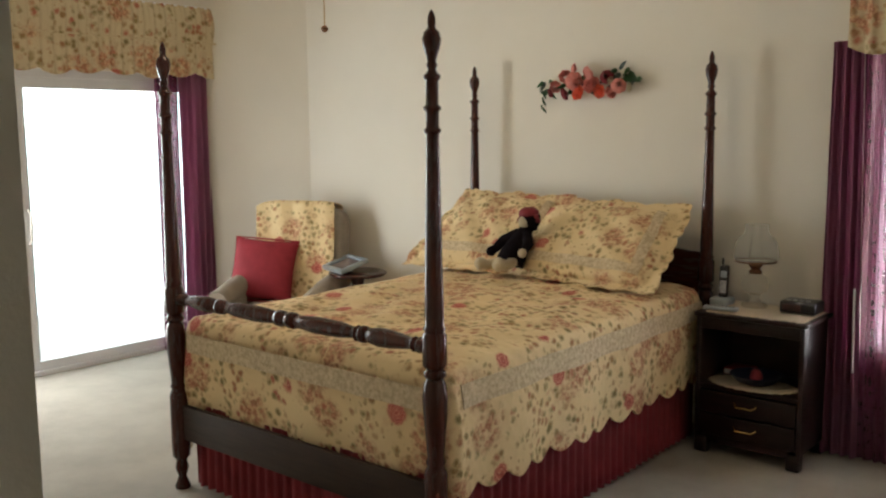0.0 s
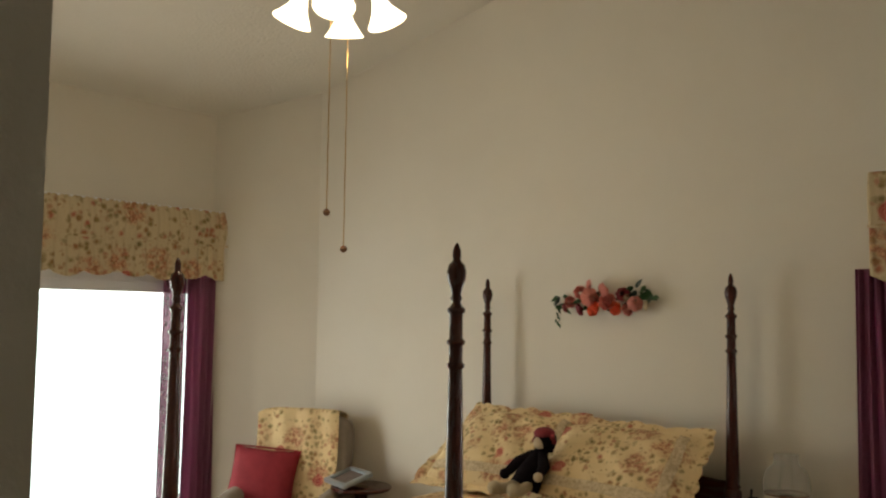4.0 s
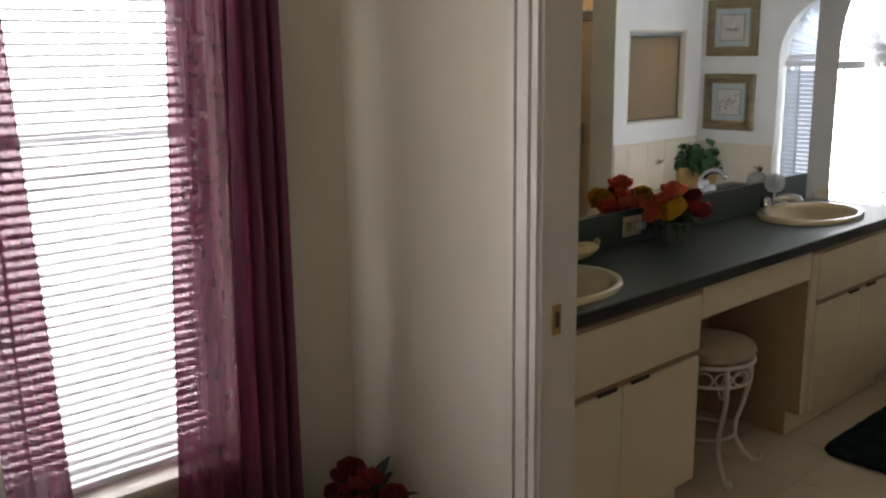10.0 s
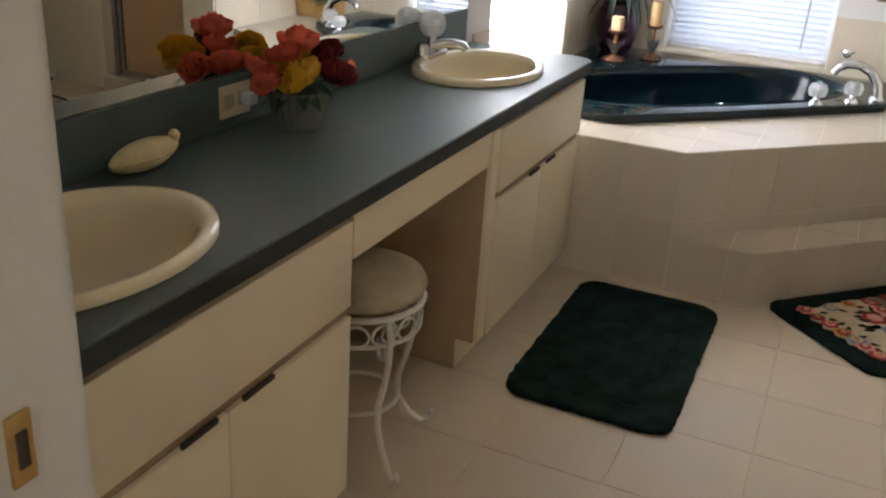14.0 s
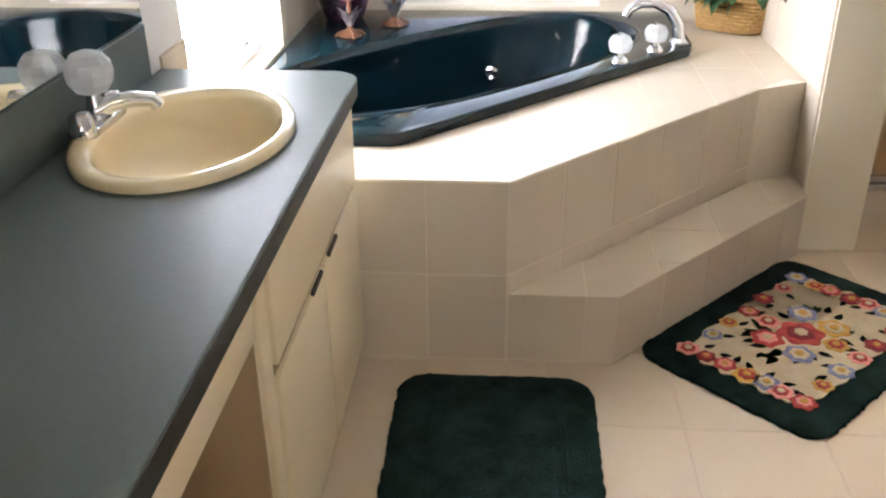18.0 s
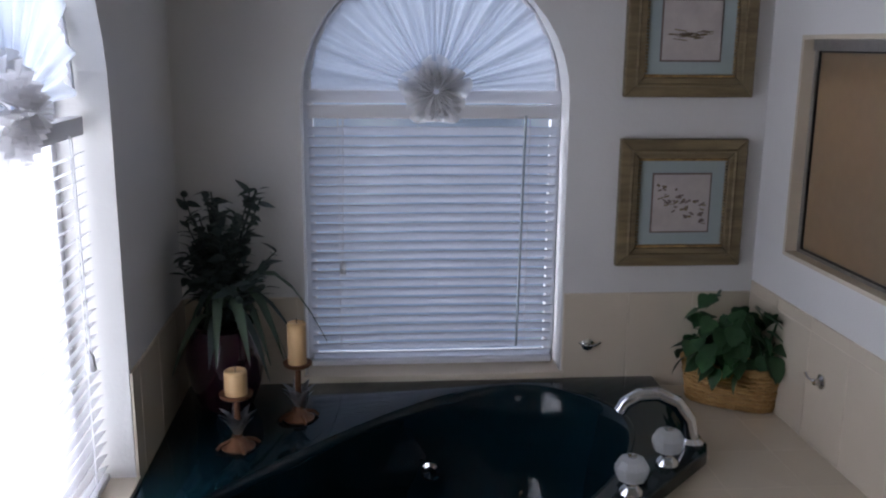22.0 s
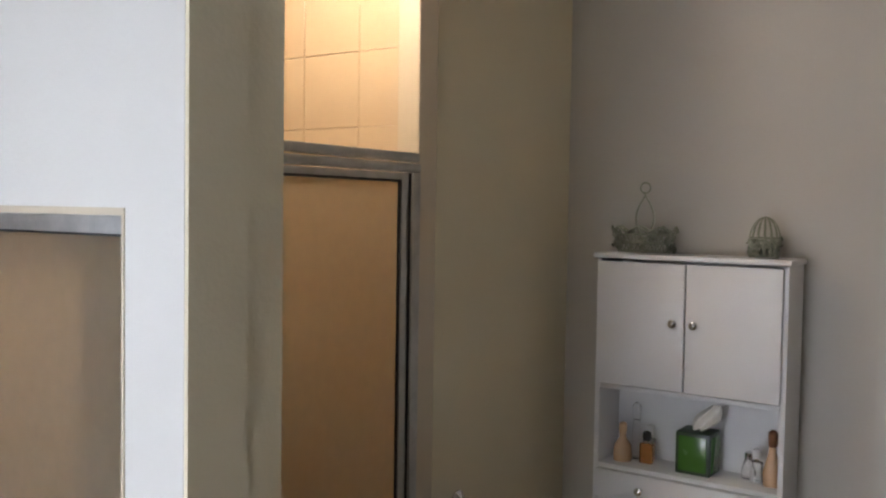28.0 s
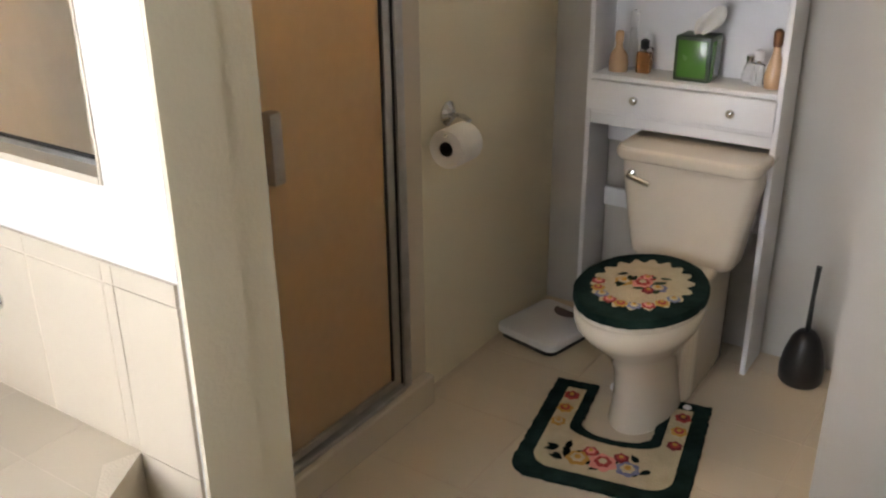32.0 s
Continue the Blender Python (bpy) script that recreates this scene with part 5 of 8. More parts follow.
def armchair():
    c = thing("armchair", (-2.89, 4.08, 0), "taupe upholstered armchair in the corner", "armchair")
    m = pose(-2.91, 4.13, 0, 0, 0, 24)
    part("base", box((-0.36, -0.36, 0.10), (0.36, 0.34, 0.30), 0.03, 3, m), M_greyfab, c)
    part("seat_cushion", box((-0.27, -0.40, 0.30), (0.27, 0.24, 0.45), 0.05, 4, m), M_greyfab, c)
    back = [(0.30 * math.copysign(abs(math.cos(a)) ** 0.4, math.cos(a)), 0.24 * math.sin(a) ** 0.4) for a in [math.pi * (k + 0.02) / 14.04 for k in range(15)]]
    part("backrest", prism([(x * 1.15, 0.0 + y) for x, y in back[::1]] + [(-0.345, -0.65), (0.345, -0.65)], -0.08, 0.08, 0.03, 3, m @ pose(0, 0.27, 0.86, 78, 0, 0)), M_greyfab, c)
    for s in (-1, 1):
        arm = [(s * 0.33, -0.38, 0.50), (s * 0.33, -0.1, 0.56), (s * 0.33, 0.22, 0.60)]
        part("armrest", tube([m @ Vector(p) for p in arm], 0.075, 14), M_greyfab, c)
        part("arm_panel", box((s * 0.33 - 0.06, -0.37, 0.12), (s * 0.33 + 0.06, 0.3, 0.54), 0.025, 3, m), M_greyfab, c)
    for x in (-0.3, 0.3):
        for y in (-0.3, 0.28):
            part("leg", lathe([(0.018, 0), (0.026, 0.1)], 10, m @ pose(x, y, 0)), M_mahogany, c)
    th = thing("throw", (-3.0, 4.35, 1.1), "cream rose-printed throw draped over the armchair back", "throw")

    mb = m @ pose(0, 0.27, 0.86, 78, 0, 0)

    def fn(u, v):
        x = -0.32 + u * 0.60 + 0.015 * math.sin(v * 7)
        top = 0.24 * max(0.0, 1 - abs(x / 0.36) ** 5) ** 0.2 + 0.02
        if v < 0.5:
            y, z = -0.42 + (top + 0.42) * (v / 0.5), 0.10
        elif v < 0.62:
            a = (v - 0.5) / 0.12 * math.pi
            y, z = top + 0.015 * math.sin(a), 0.10 * math.cos(a)
        else:
            y, z = top - (v - 0.62) / 0.38 * 0.4, -0.10
        return mb @ Vector((x, y, z + (0.006 if z > 0 else -0.006) * math.sin(u * 21 + v * 3)))
    part("cloth", sheet(30, 40, fn, 0.006), M_quilt, th, angle=80)


armchair()


def square_cushion(name, m, half, mat, label):
    def face(sign):
        def fn(u, v):
            a, b = 2 * u - 1, 2 * v - 1
            bulge = max(0, (1 - a * a) * (1 - b * b)) ** 0.5
            pin = 1 - 0.07 * (1 - abs(a) ** 2) * abs(b) ** 6 - 0.07 * (1 - abs(b) ** 2) * abs(a) ** 6
            return m @ Vector((a * half * pin, b * half * pin, sign * 0.075 * bulge))
        return fn
    bm = sheet(22, 22, face(1))
    b2 = sheet(22, 22, face(-1))
    me = bpy.data.meshes.new("tmp")
    b2.to_mesh(me)
    b2.free()
    bm.from_mesh(me)
    bpy.data.meshes.remove(me)
    bmesh.ops.remove_doubles(bm, verts=bm.verts, dist=0.0005)
    c = tagged(link(name, bm, mat, angle=80), label, "cushion")
    part("piping", tube([m @ Vector((half * (1 - 0.07 * (1 - q * q) if s % 2 == 0 else 1) * p[0], half * p[1], 0)) for s in range(4) for q in (-1, -0.5, 0, 0.5) for p in [((1, q), (-q, 1), (-1, -q), (q, -1))[s]]] + [m @ Vector((half, -half, 0))], 0.006, 6), mat, c)
    return c


square_cushion("cushion", pose(-3.10, 4.08, 0.665, 68, 5, 36), 0.225, M_red, "plain red square cushion on the armchair")

st = thing("side_table", (-2.5, 4.42, 0), "small dark wooden side table behind the bed", "side table")
part("top", lathe([(0.19, 0.64), (0.20, 0.65), (0.20, 0.662), (0.19, 0.668)], 28, pose(-2.5, 4.42, 0)), M_mahogany_x, st)
part("column", lathe([(0.03, 0.1), (0.02, 0.3), (0.03, 0.5), (0.05, 0.64)], 16, pose(-2.5, 4.42, 0)), M_mahogany, st)
for k in range(3):
    a = 2.094 * k
    part("foot", tube([(-2.5, 4.42, 0.16), (-2.5 + 0.1 * math.cos(a), 4.42 + 0.1 * math.sin(a), 0.1), (-2.5 + 0.19 * math.cos(a), 4.42 + 0.19 * math.sin(a), 0.018)], 0.018, 8), M_mahogany, st)
tr = thing("photo_frame", (-2.56, 4.36, 0.668), "silver-blue picture frame lying tilted on the side table", "photo frame")
mt = pose(-2.56, 4.36, 0.715, 18, 0, -18)
for lo, hi in (((-0.15, -0.11, -0.01), (0.15, -0.08, 0.02)), ((-0.15, 0.08, -0.01), (0.15, 0.11, 0.02)), ((-0.15, -0.08, -0.01), (-0.12, 0.08, 0.02)), ((0.12, -0.08, -0.01), (0.15, 0.08, 0.02))):
    part("moulding", box(lo, hi, 0.005, 2, mt), M_bluegrey, tr)
part("picture", box((-0.12, -0.08, -0.008), (0.12, 0.08, 0.002), 0, 1, mt), M_ink, tr, "dark picture")
part("strut", box((-0.02, 0.02, -0.075), (0.02, 0.03, -0.01), 0.002, 1, mt), M_bluegrey, tr)


def ceiling_fan():
    cx, cy = -1.0, 2.72
    zc = 3.45 + 0.23 * (cx + 3.28)
    f = thing("ceiling_fan", (cx, cy, zc), "brass ceiling fan with rosewood blades and four lit shades", "ceiling fan")
    part("canopy", lathe([(0.07, zc + 0.02), (0.075, zc - 0.04), (0.03, zc - 0.09)], 24, pose(cx, cy, 0)), M_brass, f)
    part("rod", tube([(cx, cy, zc - 0.08), (cx, cy, 3.5)], 0.012, 10), M_brass, f)
    part("motor", lathe([(0.03, 3.52), (0.10, 3.50), (0.13, 3.46), (0.13, 3.38), (0.10, 3.34), (0.05, 3.32), (0.05, 3.25), (0.075, 3.23), (0.075, 3.18), (0.03, 3.15)], 28, pose(cx, cy, 0)), M_brass, f)
    for k in range(5):
        m = pose(cx, cy, 3.37, 0, 0, 80 + 72 * k)
        bl = part("blade", prism(rounded(0.17, -0.065, 0.66, 0.065, 0.05, 5), -0.004, 0.004, 0.002, 1, m @ pose(0, 0, 0.01, 10, 0, 0)), M_fanblade, f)
        part("blade_arm", tube([m @ Vector(p) for p in ((0.1, 0, -0.01), (0.15, 0.0, -0.005), (0.24, 0, 0.0))], 0.011, 8), M_brass, bl, "brass blade bracket")
    for k in range(4):
        m = pose(cx, cy, 3.2, 0, 0, 40 + 90 * k)
        part("lamp_arm", tube([m @ Vector(p) for p in ((0.05, 0, 0), (0.10, 0, 0.01), (0.14, 0, -0.01), (0.155, 0, -0.04))], 0.008, 8), M_brass, f)
        sh = lathe([(0.022, 0.0), (0.03, -0.03), (0.045, -0.07), (0.07, -0.11), (0.088, -0.135), (0.085, -0.135), (0.066, -0.108), (0.041, -0.068), (0.026, -0.03), (0.018, -0.004)], 20, m @ pose(0.155, 0, -0.04, 0, -22, 0))
        part("shade", sh, M_shade, f, "lit frosted bell glass shade")
    for x, y, z in ((-0.97, 2.743, 2.06), (-1.0, 2.67, 2.21)):
        part("pull_chain", tube([(x, y, z), (x, y, 3.18)], 0.0022, 5), M_brass, f)
        part("chain_ball", lathe([(0.001, -0.016), (0.012, -0.010), (0.016, 0), (0.012, 0.010), (0.001, 0.016)], 14, pose(x, y, z)), M_rust, f)


ceiling_fan()


# ==== bathroom things ====
def vanity_unit(x0, x1, left, split, label):
    """One base cabinet: carcass, toe kick, one wide false front over two doors, oak finger strips, dark pulls beside the split."""
    u = thing("vanity_cabinet", ((x0 + x1) / 2, 4.46, 0), label, "cabinet", "vanity cabinets")
    part("body", box((x0, 4.262, 0.10), (x1, 4.685, 0.768), 0.002), M_laminate, u)
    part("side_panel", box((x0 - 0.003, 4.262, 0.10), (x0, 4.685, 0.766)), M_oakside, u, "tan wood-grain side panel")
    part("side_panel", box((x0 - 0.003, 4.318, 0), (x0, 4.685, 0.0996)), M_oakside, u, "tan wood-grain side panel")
    part("toe_kick", box((x0, 4.315, 0), (x1, 4.68, 0.10)), M_laminate, u)
    part("top_strip", box((x0 + 0.004, 4.252, 0.748), (x1 - 0.004, 4.262, 0.766), 0.002), M_edge, u, "oak strip under the counter")
    a, b = left, x1 - 0.006
    part("false_front", box((a, 4.243, 0.556), (b, 4.262, 0.742), 0.003), M_laminate, u)
    part("pull_strip", box((a + 0.002, 4.252, 0.534), (b - 0.002, 4.262, 0.555), 0.001), M_edge, u, "oak finger strip")
    for c, d, mid in ((a, split - 0.002, split - 0.075), (split + 0.002, b, split + 0.085)):
        leaf = part("door", box((c, 4.243, 0.105), (d, 4.262, 0.533), 0.003), M_laminate, u)
        part("finger_pull", box((mid - 0.045, 4.240, 0.530), (mid + 0.045, 4.2475, 0.5405), 0.002), M_shadow, leaf, "dark finger pull")
    if left - x0 > 0.02:
        part("stile", box((x0 + 0.002, 4.250, 0.105), (left - 0.006, 4.262, 0.742), 0.002), M_laminate, u, "almond face-frame stile")
    return u


vanity_unit(1.795, 2.73, 1.80, 2.32, "almond laminate vanity cabinet with oak strips beside the doorway")
vanity_unit(3.49, 4.33, 3.545, 3.93, "almond laminate vanity cabinet with oak strips beside the tub")
ap = thing("apron_cabinet", (3.11, 4.46, 0.645), "shallow almond laminate apron drawer over the knee space", "cabinet")
part("body", box((2.732, 4.275, 0.65), (3.486, 4.685, 0.768), 0.002), M_laminate, ap)
part("drawer_front", box((2.745, 4.253, 0.648), (3.482, 4.275, 0.764), 0.003), M_laminate, ap)
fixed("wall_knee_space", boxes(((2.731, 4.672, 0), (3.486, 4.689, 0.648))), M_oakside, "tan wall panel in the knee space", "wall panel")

ct = thing("countertop", (3.07, 4.45, 0.77), "dark green laminate counter with backsplash", "counter")
ol = [(1.795, 4.688), (1.795, 4.222)] + [(4.35 - 0.07 + 0.07 * math.sin(radians(a)), 4.222 + 0.07 - 0.07 * math.cos(radians(a))) for a in range(0, 91, 10)] + [(4.35, 4.688)]
slab = part("slab", prism(ol, 0.770, 0.810, 0.004, 2), M_counter, ct, smooth=False)


def counter_edge(u, v):
    """Along the slab's front, round its corner and back to the wall."""
    run, arc = 2.485, 0.0714 * math.pi / 2
    d = u * (run + arc + 0.39)
    z = 0.771 + 0.036 * v
    if d < run:
        return (1.795 + d, 4.2206, z)
    if d < run + arc:
        a = (d - run) / 0.0714
        return (4.28 + 0.0714 * math.sin(a), 4.292 - 0.0714 * math.cos(a), z)
    return (4.3514, 4.292 + d - run - arc, z)


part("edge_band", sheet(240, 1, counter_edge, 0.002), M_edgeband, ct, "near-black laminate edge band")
part("backsplash", box((1.80, 4.675, 0.811), (4.27, 4.688, 0.932), 0.003), M_counter, ct, angle=20)
part("side_splash", box((1.795, 4.24, 0.811), (1.812, 4.674, 0.932), 0.003), M_counter, ct, angle=20)
# the slab is open under each basin
for cx, cy in ((2.225, 4.462), (3.905, 4.476)):
    n = 40
    cut = prism([(cx + 0.25 * math.cos(2 * math.pi * k / n), cy - 0.002 + 0.178 * math.sin(2 * math.pi * k / n)) for k in range(n)], 0.60, 0.84)
    co = link("cutter", cut, M_counter)
    for who in [slab] + [o for o in bpy.data.objects if o.name.startswith("body") and o.parent and o.parent.name.startswith("vanity_cabinet")]:
        md = who.modifiers.new("hole", "BOOLEAN")
        md.operation, md.object, md.solver = "DIFFERENCE", co, "EXACT"
    co.hide_render = True
    co["keep"] = 0


def bake_holes():
    """Keep the cut meshes, drop the cutters."""
    deps = bpy.context.evaluated_depsgraph_get()
    for o in [o for o in bpy.data.objects if o.type == "MESH" and o.modifiers and o.modifiers[0].type == "BOOLEAN"]:
        me = bpy.data.meshes.new_from_object(o.evaluated_get(deps))
        o.modifiers.clear()
        o.data = me
    for o in [o for o in bpy.data.objects if o.name.startswith("cutter")]:
        bpy.data.objects.remove(o)


bake_holes()


def basin(cx, cy, label):
    s = thing("sink", (cx, cy, 0.81), label, "sink", "vanity sinks")
    rows = [(1.0, 0.001), (1.0, 0.012), (0.975, 0.020), (0.93, 0.021), (0.86, 0.014), (0.82, 0.0), (0.79, -0.03), (0.72, -0.07), (0.58, -0.105), (0.35, -0.125), (0.12, -0.132), (0.02, -0.133)]
    n = 48

    def fn(u, v):
        i = v * (len(rows) - 1)
        q, z = rows[min(int(round(i)), len(rows) - 1)]
        a = 2 * math.pi * u
        back = 0.022 * (1 - q) if q < 0.9 else 0
        return (cx + 0.272 * q * math.cos(a), cy + 0.195 * q * math.sin(a) - back, 0.81 + z)
    part("bowl", sheet(n, len(rows) - 1, fn, 0.006, True), M_porcelain, s, angle=80)
    part("drain", lathe([(0.022, 0), (0.022, 0.004), (0.014, 0.003), (0.002, 0.003)], 18, pose(cx, cy - 0.02, 0.679)), M_chrome, s, "chrome drain")
    f = thing("faucet", (cx, cy + 0.16, 0.83), "chrome centre-set faucet with a round crystal knob", "faucet", "sink faucets")
    fy = cy + 0.16
    cx -= 0.01
    part("base_plate", prism(rounded(cx - 0.085, fy - 0.028, cx + 0.085, fy + 0.028, 0.027, 5), 0.8315, 0.85, 0.006), M_chrome, f)
    for sx in (-0.065, 0.065):
        part("cap", lathe([(0.024, -0.004), (0.022, 0.018), (0.016, 0.028), (0.004, 0.03)], 16, pose(cx + sx, fy, 0.85)), M_chrome, f)
    part("spout", tube([(cx, fy, 0.86), (cx + 0.012, fy - 0.03, 0.872), (cx + 0.026, fy - 0.06, 0.876), (cx + 0.042, fy - 0.09, 0.870), (cx + 0.046, fy - 0.098, 0.856)], 0.014, 12, taper=[1.4, 1.2, 1.1, 1.0, 0.95]), M_chrome, f)
    part("stem", lathe([(0.02, 0.85), (0.016, 0.875), (0.012, 0.895)], 14, pose(cx, fy, 0)), M_chrome, f)
    part("knob", lathe([(0.014, 0.893), (0.028, 0.898), (0.040, 0.914), (0.043, 0.932), (0.040, 0.950), (0.028, 0.966), (0.010, 0.972)], 12, pose(cx, fy, 0)), M_cut, f, "faceted clear crystal knob", angle=10)


basin(2.225, 4.462, "oval bisque sink in the dark counter near the doorway")
basin(3.905, 4.476, "oval bisque sink in the dark counter near the tub")

fixed("mirror", box((1.80, 4.678, 0.936), (4.27, 4.687, 2.10), 0.001), M_mirror, "large frameless wall mirror over the counter", "mirror")
ou = thing("outlet", (2.93, 4.66, 0.875), "cream double outlet in the backsplash with a plug", "outlet")
part("plate", box((2.875, 4.669, 0.838), (2.985, 4.6745, 0.912), 0.002), M_porcelain, ou)
for x in (2.905, 2.955):
    part("socket", box((x - 0.016, 4.666, 0.86), (x + 0.016, 4.6695, 0.89), 0.003), M_cream, ou)
part("plug", box((2.94, 4.636, 0.862), (2.972, 4.667, 0.89), 0.006), M_white, ou, "white night-light plug")

fb = thing("flower_arrangement", (3.02, 4.56, 0.81), "coral, yellow and wine silk roses in a ribbed glass bowl", "flowers")
bm = sheet(120, 8, lambda u, v: (3.02 + (0.046 + 0.022 * math.sin(v * 1.5) + 0.0022 * math.cos(u * 2 * math.pi * 20)) * math.cos(2 * math.pi * u), 4.56 + (0.046 + 0.022 * math.sin(v * 1.5) + 0.0022 * math.cos(u * 2 * math.pi * 20)) * math.sin(2 * math.pi * u), 0.812 + 0.088 * v), 0.004, True)
part("bowl", bm, M_ribbed, fb, "ribbed clear glass bowl")
part("moss", lathe([(0.036, 0.815), (0.052, 0.85), (0.056, 0.888), (0.03, 0.915)], 18, pose(3.02, 4.56, 0)), M_darkleaf, fb, "dark green filling")
for dx, dy, dz, r, mt in ((-0.062, -0.045, 0.135, 0.062, M_dyellow), (-0.05, 0.075, 0.13, 0.05, M_dcoral), (0.0, 0.0, 0.20, 0.056, M_dcoral), (0.03, -0.085, 0.13, 0.05, M_dwine), (0.10, -0.01, 0.13, 0.048, M_dcoral), (-0.02, 0.03, 0.165, 0.046, M_dcoral),
                         (0.03, 0.08, 0.13, 0.048, M_dyellow), (0.075, 0.05, 0.15, 0.046, M_dyellow), (0.05, -0.045, 0.17, 0.044, M_dwine), (-0.095, 0.02, 0.12, 0.044, M_dcoral), (0.085, -0.07, 0.12, 0.042, M_dcoral)):
    bm = bmesh.new()
    petals(bm, (3.02 + dx, 4.56 + dy, 0.81 + dz), r, 0, 4, (dy * 500, dx * 500))
    part("rose", bm, mt, fb)
for k in range(18):
    a = 2 * math.pi * k / 18
    bm = bmesh.new()
    leaf_into(bm, pose(3.02 + 0.045 * math.cos(a), 4.56 + 0.045 * math.sin(a), 0.895 + rnd.uniform(-0.005, 0.03), rnd.uniform(-20, 20), rnd.uniform(-15, 25), math.degrees(a)), 0.06, 0.026)
    part("leaf", bm, M_leaf, fb)
so = thing("shell_soap", (2.53, 4.60, 0.81), "pale yellow shell-shaped soap on the counter", "soap")
def soap_body(u, v):
    a, q = 2 * math.pi * u, math.sin(math.pi * (0.02 + 0.96 * v))
    rib = 1 + (0.05 * math.cos(a * 9) if math.sin(a) < 0 else 0.0)
    return (2.485 + 0.185 * v, 4.622 + 0.036 * q ** 0.7 * math.cos(a) * rib, 0.8415 + 0.008 * v + 0.030 * q ** 0.6 * math.sin(a) * (0.98 if math.sin(a) < 0 else 0.9))


part("shell", sheet(48, 20, soap_body, 0, True), M_soap, so, angle=60)
part("rim", tube([(2.487 + 0.182 * k / 10, 4.622 - 0.037 * math.sin(math.pi * k / 10) ** 0.7, 0.8425 + 0.008 * k / 10) for k in range(11)], 0.004, 6), M_soap, so)
part("knob", lathe([(0.002, -0.012), (0.011, -0.006), (0.012, 0.004), (0.006, 0.012), (0.001, 0.014)], 12, pose(2.652, 4.612, 0.866)), M_soap, so)



def stool():
    cx, cy = 3.02, 4.385
    s = thing("vanity_stool", (cx, cy, 0), "white scrolled metal vanity stool with round cushion", "stool")
    part("cushion", lathe([(0.12, 0.435), (0.15, 0.445), (0.162, 0.465), (0.153, 0.485), (0.11, 0.497), (0.04, 0.502), (0.005, 0.502)], 32, pose(cx, cy, 0)), M_cream, s, "cream padded round seat", angle=80)
    part("seat_ring", tube([(cx + 0.155 * math.cos(k * math.pi / 18), cy + 0.155 * math.sin(k * math.pi / 18), 0.43) for k in range(37)], 0.008, 8), M_whitemetal, s)
    part("skirt_ring", tube([(cx + 0.148 * math.cos(k * math.pi / 18), cy + 0.148 * math.sin(k * math.pi / 18), 0.358) for k in range(37)], 0.006, 8), M_whitemetal, s)
    part("stretcher_ring", tube([(cx + 0.10 * math.cos(k * math.pi / 18), cy + 0.10 * math.sin(k * math.pi / 18), 0.145) for k in range(37)], 0.006, 8), M_whitemetal, s)
    for k in range(4):
        m = pose(cx, cy, 0, 0, 0, -35 + 90 * k)
        pts = [(0.152, 0.43), (0.162, 0.38), (0.158, 0.31), (0.14, 0.24), (0.115, 0.17), (0.115, 0.11), (0.15, 0.05), (0.19, 0.012), (0.215, 0.012), (0.225, 0.03), (0.212, 0.04)]
        lg = part("leg", tube([m @ Vector((r, 0, z)) for r, z in pts], 0.0085, 8), M_whitemetal, s)
        pts = [(0.09 + 0.035 * math.cos(a) * (1 - a / 14), 0.33 + 0.035 * math.sin(a) * (1 - a / 14)) for a in [0.5 * j for j in range(18)]]
        part("scroll", tube([m @ Vector((r + 0.03, 0.0, z)) for r, z in pts], 0.005, 6), M_whitemetal, lg)
        pts = [(0.158, 0.40), (0.135, 0.395), (0.12, 0.365)]
        part("brace", tube([m @ Vector((r, 0.0, z)) for r, z in pts], 0.005, 6), M_whitemetal, lg)
    for k in range(14):
        m = pose(cx, cy, 0.385, 0, 0, 360 * k / 14) @ pose(0.148, 0, 0, 0, 90, 0)
        part("apron_ring", tube([m @ Vector((0.026 * math.cos(j * math.pi / 8), 0.03 * math.sin(j * math.pi / 8), 0)) for j in range(17)], 0.004, 5), M_whitemetal, s)


stool()

# tub surround: core blocks under the tiles; the tub with its rim and sunken basin
DECK = [(4.395, 4.686), (4.395, 3.878), (5.293, 2.996), (5.27, 2.934), (6.111, 2.934), (6.111, 4.686)]
STEP = [(4.40, 3.872), (4.40, 3.595), (5.08, 2.934), (5.262, 2.934), (5.285, 2.994)]
U = Vector((0.72, -0.694)).normalized()
V = Vector((-U.y, U.x))
CX, CY = 5.42, 4.06


def ell(k, n, a, b):
    t = 2 * math.pi * k / n
    c, s = (math.copysign(abs(w) ** 0.78, w) for w in (math.cos(t), math.sin(t)))
    b = b * 1.1 if s < 0 else b * 0.92
    return (CX + a * c * U.x + b * s * V.x, CY + a * c * U.y + b * s * V.y)


